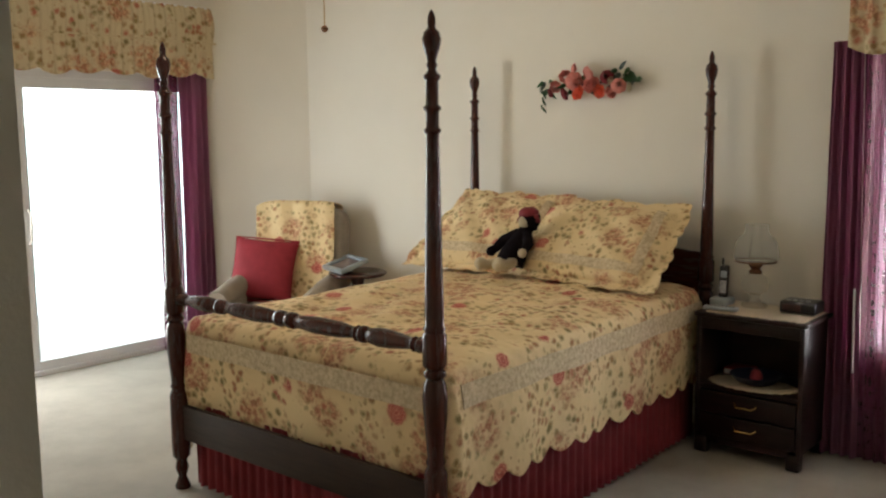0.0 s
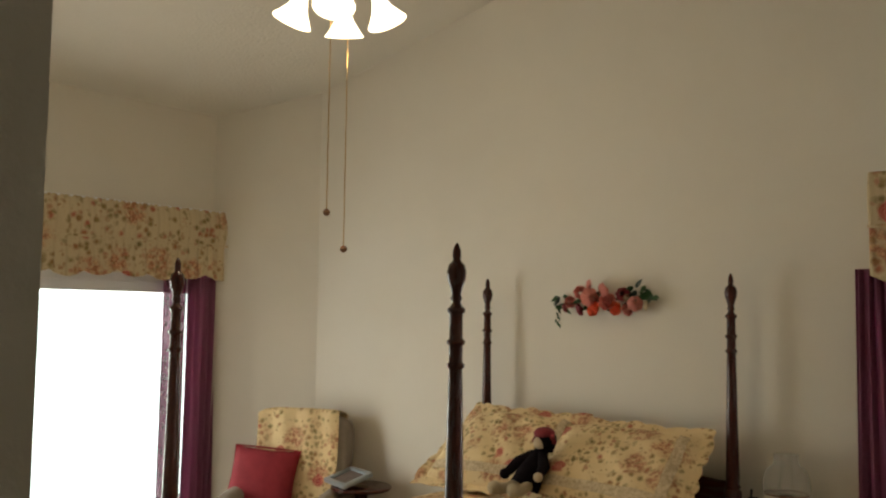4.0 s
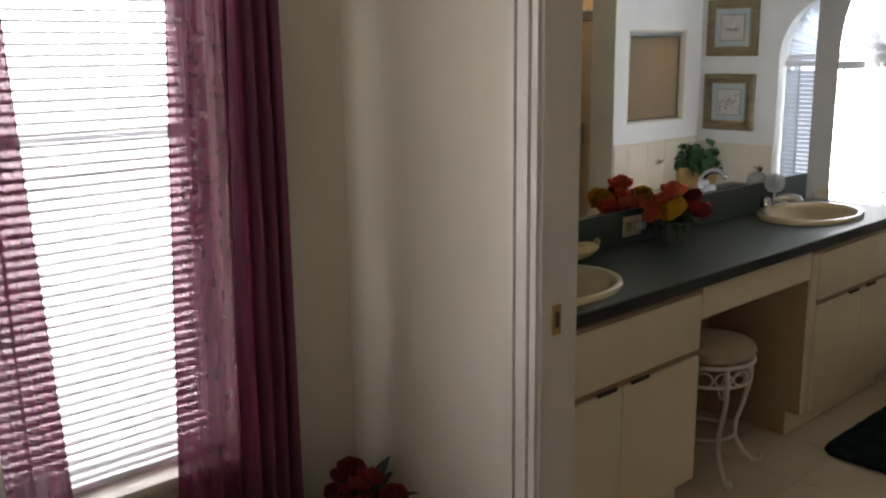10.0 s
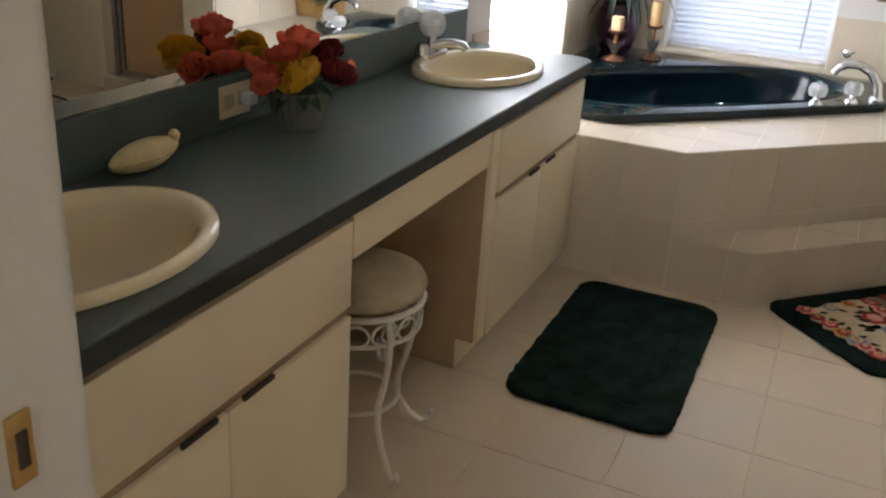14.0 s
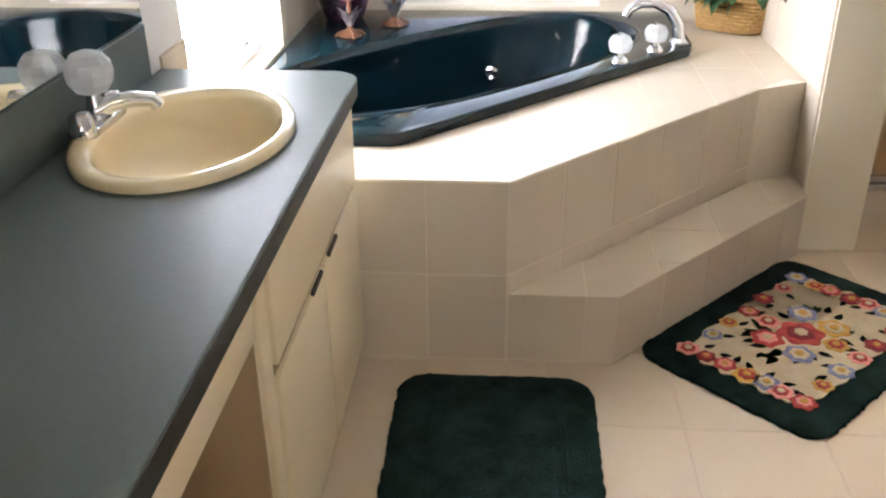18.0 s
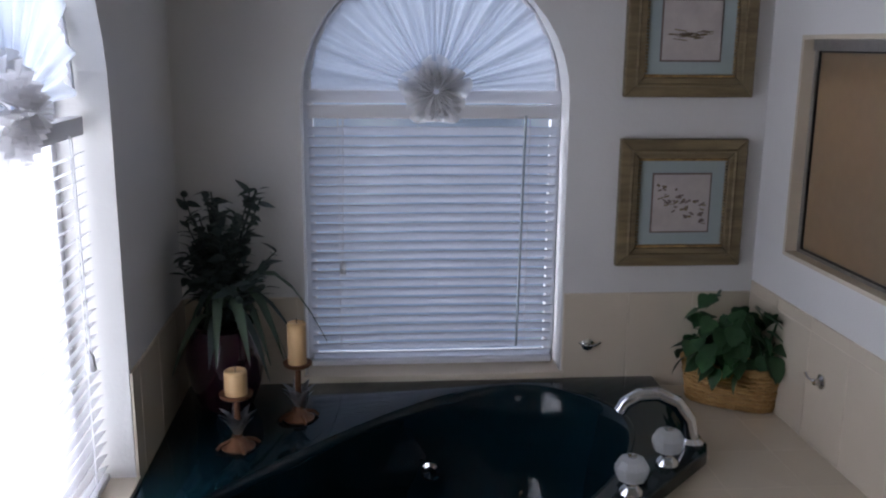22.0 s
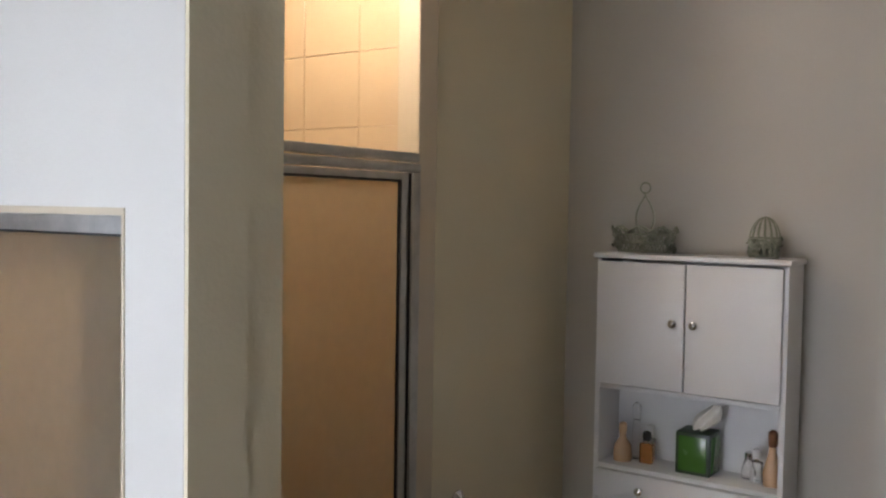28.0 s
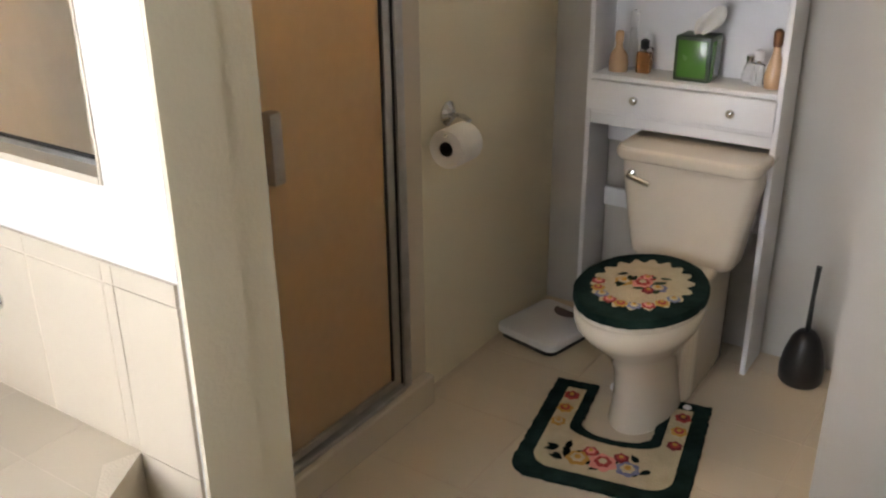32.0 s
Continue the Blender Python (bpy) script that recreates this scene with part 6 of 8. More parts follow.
def ring_slab(outer, hole, z0, z1, lip=0.0):
    """A slab on an outline with an oval hole: each of the hole's points joins the outline along its own ray."""
    n = len(hole)
    c = Vector((CX, CY))

    def reach(p):
        d = (Vector(p) - c).normalized()
        best = None
        for i in range(len(outer)):
            a, b = Vector(outer[i]), Vector(outer[(i + 1) % len(outer)])
            e = b - a
            den = d.x * e.y - d.y * e.x
            if abs(den) < 1e-9:
                continue
            t = ((a.x - c.x) * e.y - (a.y - c.y) * e.x) / den
            s = ((a.x - c.x) * d.y - (a.y - c.y) * d.x) / den
            if t > 0 and -1e-6 <= s <= 1 + 1e-6 and (best is None or t < best):
                best = t
        return c + d * best
    dirs = [math.atan2(y - CY, x - CX) for x, y in hole]
    pts = [(dirs[k], hole[k], None) for k in range(n)]
    far = [reach(p) for p in hole]
    for q in outer:
        k = min(range(n), key=lambda i: (far[i] - Vector(q)).length)
        far[k] = Vector(q)
    bm = bmesh.new()
    top_o = [bm.verts.new((p.x, p.y, z1)) for p in far]
    low_o = [bm.verts.new((p.x, p.y, z0)) for p in far]
    top_i = [bm.verts.new((x, y, z1)) for x, y in hole]
    low_i = [bm.verts.new((x, y, z0)) for x, y in hole]
    for k in range(n):
        j = (k + 1) % n
        bm.faces.new((top_o[k], top_o[j], top_i[j], top_i[k]))
        bm.faces.new((low_o[j], low_o[k], low_i[k], low_i[j]))
        bm.faces.new((low_o[k], low_o[j], top_o[j], top_o[k]))
        bm.faces.new((top_i[k], top_i[j], low_i[j], low_i[k]))
    return bm


N = 96
surround = fixed("tub_surround", ring_slab(DECK, [ell(k, N, 0.80, 0.36) for k in range(N)], 0.0, 0.5246), M_palegrout, "beige tiled tub surround with a broad deck", "tub surround")
step = fixed("tub_step", prism(STEP, 0, 0.2082), M_palegrout, "beige tiled step in front of the tub", "step")

RIM = [(4.616, 4.682), (4.616, 4.195), (4.632, 4.165), (5.555, 3.262), (5.60, 3.245), (6.109, 3.235), (6.109, 4.682)]
tub = thing("bathtub", (5.4, 4.0, 0.525), "glossy dark green corner bathtub with oval basin", "bathtub")
bm = ring_slab(RIM, [ell(k, N, 0.79, 0.35) for k in range(N)], 0.527, 0.562)
bmesh.ops.remove_doubles(bm, verts=bm.verts, dist=0.0006)
eds = [e for e in bm.edges if e.is_valid and len(e.link_faces) == 2 and e.calc_face_angle(0) > 1.2 and all(v.co.z > 0.55 for v in e.verts)]
bmesh.ops.bevel(bm, geom=eds, offset=0.005, segments=3, affect="EDGES", profile=0.5)
part("rim", bm, M_tub, tub, angle=50)
rows = [(1.0, 0.561), (0.985, 0.566), (0.965, 0.560), (0.95, 0.53), (0.93, 0.45), (0.90, 0.34), (0.86, 0.22), (0.80, 0.165), (0.68, 0.14), (0.4, 0.128), (0.02, 0.125)]
part("basin", sheet(N, len(rows) - 1, lambda u, v: (*ell(u * N, N, 0.795 * rows[round(v * (len(rows) - 1))][0], 0.355 * rows[round(v * (len(rows) - 1))][0] ** 0.8), rows[round(v * (len(rows) - 1))][1]), 0.0, True), M_tub, tub, angle=80)
for ax, zz in ((0.15, 0.36), (0.40, 0.36), (0.62, 0.36), (0.85, 0.36)):
    t = 2 * math.pi * ax
    p = Vector((CX + 0.70 * math.cos(t) * U.x + 0.315 * math.sin(t) * V.x, CY + 0.70 * math.cos(t) * U.y + 0.315 * math.sin(t) * V.y, zz))
    d = (Vector((CX, CY, zz)) - p).normalized()
    jt = part("jet", lathe([(0.028, 0), (0.03, 0.006), (0.02, 0.012), (0.012, 0.010), (0.002, 0.006)], 18, look(p, p - d)), M_chrome, tub, "chrome whirlpool jet")
part("overflow", lathe([(0.03, 0), (0.032, 0.004), (0.024, 0.009), (0.002, 0.01)], 20, pose(CX, CY, 0.13)), M_chrome, tub, "chrome drain cover")
tf = thing("tub_faucet", (5.60, 3.29, 0.562), "chrome gooseneck tub filler on the rim", "faucet")
part("escutcheon", lathe([(0.036, 0), (0.036, 0.008), (0.024, 0.018)], 20, pose(5.607, 3.29, 0.562)), M_chrome, tf)
part("spout", tube([(5.607, 3.29, 0.57), (5.607, 3.30, 0.63), (5.607, 3.335, 0.678), (5.608, 3.385, 0.702), (5.608, 3.435, 0.700), (5.609, 3.47, 0.68), (5.609, 3.485, 0.655)], 0.02, 14, taper=[1.15, 1.05, 1, 0.95, 0.9, 0.85, 0.8]), M_chrome, tf)
for x, y in ((5.35, 3.525), (5.495, 3.39)):
    h = thing("tap", (x, y, 0.562), "chrome tub tap with faceted crystal knob", "tap", "tub taps")
    part("stem", lathe([(0.03, 0), (0.028, 0.008), (0.014, 0.02), (0.012, 0.035)], 18, pose(x, y, 0.5625)), M_chrome, h)
    part("knob", lathe([(0.016, 0.03), (0.034, 0.036), (0.04, 0.055), (0.04, 0.068), (0.03, 0.085), (0.012, 0.09)], 10, pose(x, y, 0.5625)), M_cut, h, "faceted clear crystal knob", angle=10)
    part("cap", lathe([(0.012, 0.0905), (0.012, 0.094), (0.002, 0.095)], 12, pose(x, y, 0.5625)), M_chrome, h)
for x, y, z, nrm in ((6.108, 3.45, 0.67, (-1, 0, 0)), (5.62, 2.937, 0.72, (0, 1, 0)), (6.108, 4.52, 0.70, (-1, 0, 0))):
    j = thing("wall_hook", (x, y, z), "small chrome hook on the tile wainscot", "hook", "hooks round the tub")
    mm = look((x, y, z), (x - nrm[0], y - nrm[1], z))
    part("rosette", lathe([(0.02, 0), (0.02, 0.004), (0.01, 0.01), (0.008, 0.022)], 16, mm), M_chrome, j)
    for s in (-1, 1):
        part("prong", tube([mm @ Vector(p) for p in ((0, 0, 0.018), (s * 0.018, 0.006, 0.03), (s * 0.034, 0.016, 0.03))], 0.004, 6), M_chrome, j)


def candle(x, y, top, wax, r, label):
    c = thing("candlestick", (x, y, 0.562), label, "candle", "candles on the tub")
    zc = top - wax - 0.008
    part("base", lathe([(0.042, 0.5625), (0.045, 0.568), (0.03, 0.578), (0.012, 0.592), (0.009, 0.615), (0.008, zc)], 16, pose(x, y, 0)), M_rust, c)
    for k in range(4):
        a = math.pi / 2 * k + 0.4
        part("foot", tube([(x + 0.02 * math.cos(a), y + 0.02 * math.sin(a), 0.585), (x + 0.045 * math.cos(a), y + 0.045 * math.sin(a), 0.578), (x + 0.056 * math.cos(a), y + 0.056 * math.sin(a), 0.566)], 0.005, 6), M_rust, c)
    for k in range(14):
        a, q = 2 * math.pi * k / 7, k // 7
        bm = bmesh.new()
        leaf_into(bm, pose(x + 0.01 * math.cos(a), y + 0.01 * math.sin(a), 0.60 + 0.022 * q, 0, -68 + 10 * q, math.degrees(a + 0.4 * q)), 0.06, 0.024, 0.4)
        bmesh.ops.solidify(bm, geom=list(bm.faces), thickness=0.002)
        part("leaf", bm, M_silver, c, "silvered metal leaf")
    part("dish", lathe([(0.012, zc - 0.012), (0.03, zc - 0.006), (r + 0.012, zc), (r + 0.014, zc + 0.008), (r + 0.009, zc + 0.008), (0.02, zc + 0.004)], 20, pose(x, y, 0)), M_rust, c)
    wx = part("wax", lathe([(r, zc + 0.005), (r, top - 0.004), (r - 0.004, top), (r * 0.5, top - 0.004), (0.001, top - 0.005)], 24, pose(x, y, 0)), M_candle, c, "pale amber pillar candle")
    part("wick", tube([(x, y, top - 0.006), (x + 0.002, y, top + 0.010)], 0.0012, 5), M_black, wx)


candle(5.655, 4.474, 0.775, 0.062, 0.029, "short amber candle on a silver-leaf holder")
candle(5.83, 4.331, 0.845, 0.115, 0.026, "tall amber candle on a silver-leaf holder")


def potted_plant():
    x, y, z = 5.955, 4.545, 0.562
    p = thing("potted_plant", (x, y, z), "trailing grey-green silk plant in a plum pot", "plant")
    part("pot", lathe([(0.07, 0.001), (0.075, 0.006), (0.10, 0.07), (0.112, 0.15), (0.10, 0.21), (0.085, 0.235), (0.095, 0.25), (0.088, 0.25), (0.08, 0.235)], 28, pose(x, y, z)), M_pot, p)
    part("soil", lathe([(0.082, 0.225), (0.02, 0.232), (0.002, 0.232)], 20, pose(x, y, z)), M_shadow, p)
    # broad arching blades, bent over towards the room
    for k in range(26):
        a = 2 * math.pi * (k + rnd.random()) / 26
        back = math.cos(a) > 0.2 or math.sin(a) > 0.4
        out, rise = (rnd.uniform(0.07, 0.12) if back else rnd.uniform(0.16, 0.30)), rnd.uniform(0.05, 0.17)
        drop = rnd.uniform(0.03, 0.15)
        pts = [(x + out * t * math.cos(a), y + out * t * math.sin(a), z + 0.235 + rise * math.sin(math.pi * t ** 0.8 * 0.95) - drop * t ** 2.4) for t in (0, 0.17, 0.34, 0.5, 0.67, 0.84, 1)]
        wide = rnd.uniform(0.013, 0.021)
        w = Vector((-math.sin(a), math.cos(a), rnd.uniform(-0.3, 0.3))) * wide
        bm = bmesh.new()
        rows = [[bm.verts.new(Vector(q) + w * f * s) for s in (-1, 0, 1)] for q, f in zip(pts, (0.35, 0.8, 1, 1, 0.85, 0.5, 0.06))]
        for r0, r1 in zip(rows, rows[1:]):
            for i in range(2):
                bm.faces.new((r0[i], r0[i + 1], r1[i + 1], r1[i]))
        for r in rows:
            r[1].co.z -= 0.005
        part("blade", bm, M_darkleaf if k % 3 == 0 else M_blade, p)
    # upright leafy sprigs
    for k in range(52):
        a = rnd.uniform(0, 6.28)
        lean = rnd.uniform(0.03, 0.24) * (0.5 if math.cos(a) > 0 or math.sin(a) > 0 else 1)
        h = rnd.uniform(0.12, 0.26) if k % 3 else rnd.uniform(0.26, 0.40)
        tip = Vector((x + lean * math.cos(a), y + lean * math.sin(a), z + 0.23 + h))
        st = part("sprig", tube([(x, y, z + 0.22), (x + 0.3 * lean * math.cos(a), y + 0.3 * lean * math.sin(a), z + 0.23 + 0.5 * h), tip], 0.0022, 5), M_darkleaf, p)
        bm = bmesh.new()
        base = Vector((x, y, z + 0.22))
        for j in range(16):
            t = 0.3 + 0.7 * j / 15
            q = base.lerp(tip, t)
            leaf_into(bm, pose(*q, rnd.uniform(-30, 30), rnd.uniform(-50, 10), rnd.uniform(0, 360)), rnd.uniform(0.032, 0.062), rnd.uniform(0.018, 0.032))
        part("foliage", bm, M_darkleaf, st)


potted_plant()


def ivy_basket():
    c = Vector((5.965, 3.035, 0.526))
    ax = Vector((0.55, 0.83, 0)).normalized()
    ay = Vector((-ax.y, ax.x, 0))
    b = thing("ivy_basket", c, "wicker basket of green silk ivy on the tub deck", "plant basket")
    hl, hw = 0.145, 0.075
    m = Matrix(((ax.x, ay.x, 0, c.x), (ax.y, ay.y, 0, c.y), (0, 0, 1, c.z), (0, 0, 0, 1)))

    def oval(t, z, grow):
        a = 2 * math.pi * t
        s = lambda v: math.copysign(abs(v) ** 0.7, v)
        return m @ Vector(((hl * grow) * s(math.cos(a)), (hw * grow) * s(math.sin(a)), z))
    for k in range(9):
        z = 0.008 + 0.014 * k
        g = 0.88 + 0.015 * k
        bm = tube([oval(j / 60, z, g + 0.018 * (1 if (j // 2 + k) % 2 else -1)) for j in range(61)], 0.0068, 6)
        part("weave", bm, M_wicker, b)
    for j in range(30):
        part("stake", tube([oval(j / 30, 0.002, 0.88), oval(j / 30, 0.128, 1.0)], 0.005, 5), M_wicker, b)
    part("rim", tube([oval(j / 60, 0.128 + 0.003 * math.sin(j * 2.1), 1.02) for j in range(61)], 0.009, 7), M_wicker, b)
    part("moss", prism([tuple(oval(j / 30, 0, 0.84))[:2] for j in range(30)], c.z + 0.004, c.z + 0.105), M_darkleaf, b, "dark filling")
    for k in range(150):
        a = rnd.uniform(0, 6.28)
        q = rnd.uniform(0.1, 1.12)
        lx, ly = hl * 1.05 * q * math.cos(a), hw * 1.25 * q * math.sin(a)
        hmax = 0.34 - 0.13 * q * q + (0.04 if abs(lx) > 0.05 else -0.03)
        z = 0.12 + rnd.uniform(0, 1) ** 0.8 * max(0.02, hmax - 0.12)
        w = m @ Vector((lx, ly, z))
        w.x, w.y = min(w.x, 6.075), max(w.y, 2.965)
        face = math.degrees(math.atan2((ay * ly * 2 + ax * lx).y, (ay * ly * 2 + ax * lx).x))
        bm = bmesh.new()
        leaf_into(bm, pose(w.x, w.y, w.z, rnd.uniform(-35, 35), rnd.uniform(10, 60), face + rnd.uniform(-50, 50)), rnd.uniform(0.045, 0.075), rnd.uniform(0.042, 0.066), 0.2)
        part("leaf", bm, M_leaf, b)
    for k in range(16):
        a = rnd.uniform(0, 6.28)
        part("stem", tube([m @ Vector((0.5 * hl * math.cos(a), 0.5 * hw * math.sin(a), 0.09)), m @ Vector((0.8 * hl * math.cos(a), 0.9 * hw * math.sin(a), 0.2 + rnd.uniform(0, 0.08)))], 0.002, 5), M_leaf, b)


ivy_basket()

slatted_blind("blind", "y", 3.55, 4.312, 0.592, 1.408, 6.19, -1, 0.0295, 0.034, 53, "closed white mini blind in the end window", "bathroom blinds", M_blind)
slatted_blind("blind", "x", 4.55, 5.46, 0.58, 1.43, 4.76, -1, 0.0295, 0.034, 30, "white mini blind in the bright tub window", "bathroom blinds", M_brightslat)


def sunburst(axis, a0, a1, spring, at, inward, label):
    """Sheer gathered from the arch to a ruffled rosette."""
    P = (lambda a, b, z: (a, b, z)) if axis == "x" else (lambda a, b, z: (b, a, z))
    mid, r = (a0 + a1) / 2, (a1 - a0) / 2 - 0.025
    s = thing("sunburst_sheer", P(mid, at, spring), label, "curtain", "arch sheers")
    ph = [rnd.uniform(0, 6.28) for _ in range(8)]

    def fn(u, v):
        q = r * (0.06 + 0.94 * v)
        a = math.pi * u
        fold = 0.007 * math.sin(u * 190 + 1.3 * math.sin(u * 31 + ph[0]) + 0.5 * v) + 0.008 * math.sin(u * 83 + ph[1]) * (0.4 + v)
        return P(mid - q * math.cos(a), at + inward * (0.03 * (1 - v) + fold), spring + 0.022 + q * math.sin(a))
    part("pleated_cloth", sheet(260, 8, fn), M_whitecloth, s, angle=80)
    part("arch_rod", tube([P(mid - (r + 0.004) * math.cos(math.pi * k / 30), at, spring + 0.022 + (r + 0.004) * math.sin(math.pi * k / 30)) for k in range(31)], 0.006, 6), M_white, s)
    for k in range(5):
        rr = 0.105 - 0.018 * k

        def ruff(u, v, k=k, rr=rr):
            a = 2 * math.pi * u
            q = rr * (0.25 + 0.75 * v) * (1 + 0.1 * math.sin(a * 5 + k))
            d = 0.035 + 0.012 * k + 0.018 * v * math.sin(a * (11 + 2 * k) + k)
            return P(mid + q * math.cos(a), at + inward * d, spring + 0.02 + q * math.sin(a) * 0.95)
        part("rosette_ruffle", sheet(90, 4, ruff, 0, True), M_rosette, s, angle=80)


sunburst("y", 3.535, 4.326, 1.43, 6.20, -1, "white pleated sunburst sheer with ruffled rosette")
sunburst("x", 4.53, 5.48, 1.45, 4.76, -1, "white pleated sunburst sheer over the tub window")


def picture(z0, z1, kind, label):
    y0, y1 = 2.989, 3.379
    p = thing("framed_picture", (6.10, (y0 + y1) / 2, z0), label, "picture", "pictures by the window")
    w = 0.058
    upright = Matrix(((0, 0, 1, 0), (1, 0, 0, 0), (0, 1, 0, 0), (0, 0, 0, 1)))
    outer = [(y0, z0), (y1, z0), (y1, z1), (y0, z1)]
    inner = [(y0 + w, z0 + w), (y1 - w, z0 + w), (y1 - w, z1 - w), (y0 + w, z1 - w)]
    for k in range(4):
        n = (k + 1) % 4
        part("frame_side", prism([outer[k], outer[n], inner[n], inner[k]], 6.084, 6.113, 0.004, 2, upright), M_frame, p, angle=20)
        lip = [((q[0] * 0.62 + o[0] * 0.38), (q[1] * 0.62 + o[1] * 0.38)) for o, q in ((outer[k], inner[k]), (outer[n], inner[n]))]
        part("frame_ridge", tube([(6.084, *lip[0]), (6.084, *lip[1])], 0.005, 8), M_frame, p)
    i0, i1, j0, j1 = y0 + w, y1 - w, z0 + w, z1 - w
    part("mat", box((6.098, i0, j0), (6.106, i1, j1)), M_mat, p, "pale blue mat board")
    for k in range(26):
        for yy in (i0 + 0.004, i1 - 0.004):
            part("bead", lathe([(0.001, -0.004), (0.004, -0.002), (0.0045, 0), (0.004, 0.002), (0.001, 0.004)], 7, pose(6.092, yy, j0 + 0.006 + k * (j1 - j0 - 0.012) / 25)), M_gilt, p)
    for zz in (j0 + 0.004, j1 - 0.004):
        part("gilt_strip", box((6.088, i0, zz - 0.004), (6.098, i1, zz + 0.004), 0.002), M_gilt, p)
    k = 0.045
    part("inner_line", box((6.0955, i0 + k, j0 + k), (6.0985, i1 - k, j1 - k)), M_ink, p, "dark inner border")
    part("print", box((6.0935, i0 + k + 0.005, j0 + k + 0.005), (6.096, i1 - k - 0.005, j1 - k - 0.005)), M_print, p, "faded landscape print")
    cy, cz = (i0 + i1) / 2, (j0 + j1) / 2
    if kind:
        for q in range(34):
            yy, zz = cy + rnd.uniform(-0.055, 0.06), cz - 0.012 + rnd.gauss(0, 0.006)
            bm = bmesh.new()
            add_box(bm, (-0.0006, -rnd.uniform(0.005, 0.02), -rnd.uniform(0.0006, 0.002)), (0.0006, rnd.uniform(0.005, 0.02), rnd.uniform(0.0006, 0.002)))
            bm.transform(pose(6.0928, yy, zz, rnd.uniform(-10, 10), 0, 0))
            part("print_stroke", bm, M_ink if q % 4 == 0 else M_frame, p)
    else:
        for q in range(46):
            t = q / 45
            yy = cy + 0.075 - 0.15 * t + rnd.uniform(-0.015, 0.015)
            zz = cz + 0.035 - 0.075 * t + rnd.uniform(-0.03, 0.03)
            bm = bmesh.new()
            add_box(bm, (-0.0006, -rnd.uniform(0.003, 0.012), -rnd.uniform(0.001, 0.004)), (0.0006, rnd.uniform(0.003, 0.01), rnd.uniform(0.001, 0.004)))
            bm.transform(pose(6.0928, max(i0 + 0.055, min(i1 - 0.055, yy)), max(j0 + 0.055, min(j1 - 0.055, zz)), rnd.uniform(-40, 40), 0, 0))
            part("print_sprig", bm, M_ink if q % 3 else M_frame, p)


picture(0.926, 1.316, 0, "square bronze-framed floral sketch with pale blue mat")
picture(1.439, 1.825, 1, "square bronze-framed boat sketch with pale blue mat")

# shower: frosted pane, metal door, lit bulb
sw = thing("window_4", (5.58, 2.86, 1.0), "brown frosted pane set in the shower wall", "window")
sw["kind"] = "structure"
part("pane", box((5.27, 2.884, 1.018), (5.895, 2.890, 1.59)), M_frosted, sw)
part("window_frame", boxes(((5.266, 2.876, 1.012), (5.272, 2.898, 1.608)), ((5.892, 2.876, 1.012), (5.908, 2.898, 1.608)), ((5.272, 2.876, 1.012), (5.892, 2.898, 1.02)), ((5.272, 2.872, 1.578), (5.892, 2.912, 1.608))), M_alu, sw)
part("gasket", boxes(((5.272, 2.890, 1.02), (5.277, 2.895, 1.578)), ((5.887, 2.890, 1.02), (5.892, 2.895, 1.578)), ((5.277, 2.890, 1.02), (5.887, 2.895, 1.025)), ((5.277, 2.890, 1.573), (5.887, 2.895, 1.578))), M_black, sw)
sd = thing("shower_door", (5.44, 2.35, 0.13), "brown frosted glass shower door in aluminium frame", "shower door")
part("header", box((5.425, 1.95, 1.742), (5.46, 2.81, 1.765), 0.004), M_alu, sd)
part("header_rail", box((5.42, 1.95, 1.716), (5.455, 2.81, 1.738), 0.004), M_alu, sd)
part("jamb", box((5.42, 1.951, 0.096), (5.46, 1.985, 1.716), 0.004), M_alu, sd)
part("jamb", box((5.42, 2.775, 0.096), (5.46, 2.81, 1.716), 0.004), M_alu, sd)
part("sill_track", box((5.415, 1.985, 0.096), (5.465, 2.775, 0.112), 0.004), M_alu, sd)
lf = part("door_leaf", boxes(((5.43, 1.990, 0.118), (5.45, 2.018, 1.713)), ((5.43, 2.742, 0.118), (5.45, 2.77, 1.713)), ((5.43, 2.018, 0.118), (5.45, 2.742, 0.14)), ((5.43, 2.018, 1.697), (5.45, 2.742, 1.713))), M_alu, sd)
part("pane", box((5.437, 2.018, 0.14), (5.443, 2.742, 1.697)), M_frosted, lf, "brown frosted glass")
part("gasket", boxes(((5.432, 2.0185, 0.14), (5.437, 2.025, 1.697)), ((5.426, 1.985, 0.118), (5.434, 1.990, 1.713)), ((5.432, 2.735, 0.14), (5.437, 2.742, 1.697)), ((5.432, 2.025, 1.691), (5.437, 2.735, 1.697))), M_black, lf)
part("handle", box((5.405, 2.395, 0.82), (5.437, 2.43, 0.975), 0.006), M_alu, lf, "aluminium pull handle")
sb = thing("shower_lamp", (5.62, 2.28, 2.4), "small lit round lamp in the shower ceiling", "ceiling light")
part("collar", lathe([(0.075, 2.44), (0.075, 2.425), (0.06, 2.415)], 22, pose(5.62, 2.28, 0)), M_whitemetal, sb)
part("globe", lathe([(0.06, 2.415), (0.066, 2.40), (0.05, 2.37), (0.02, 2.352), (0.002, 2.35)], 22, pose(5.62, 2.28, 0)), M_bulbglow, sb, "lit frosted globe")

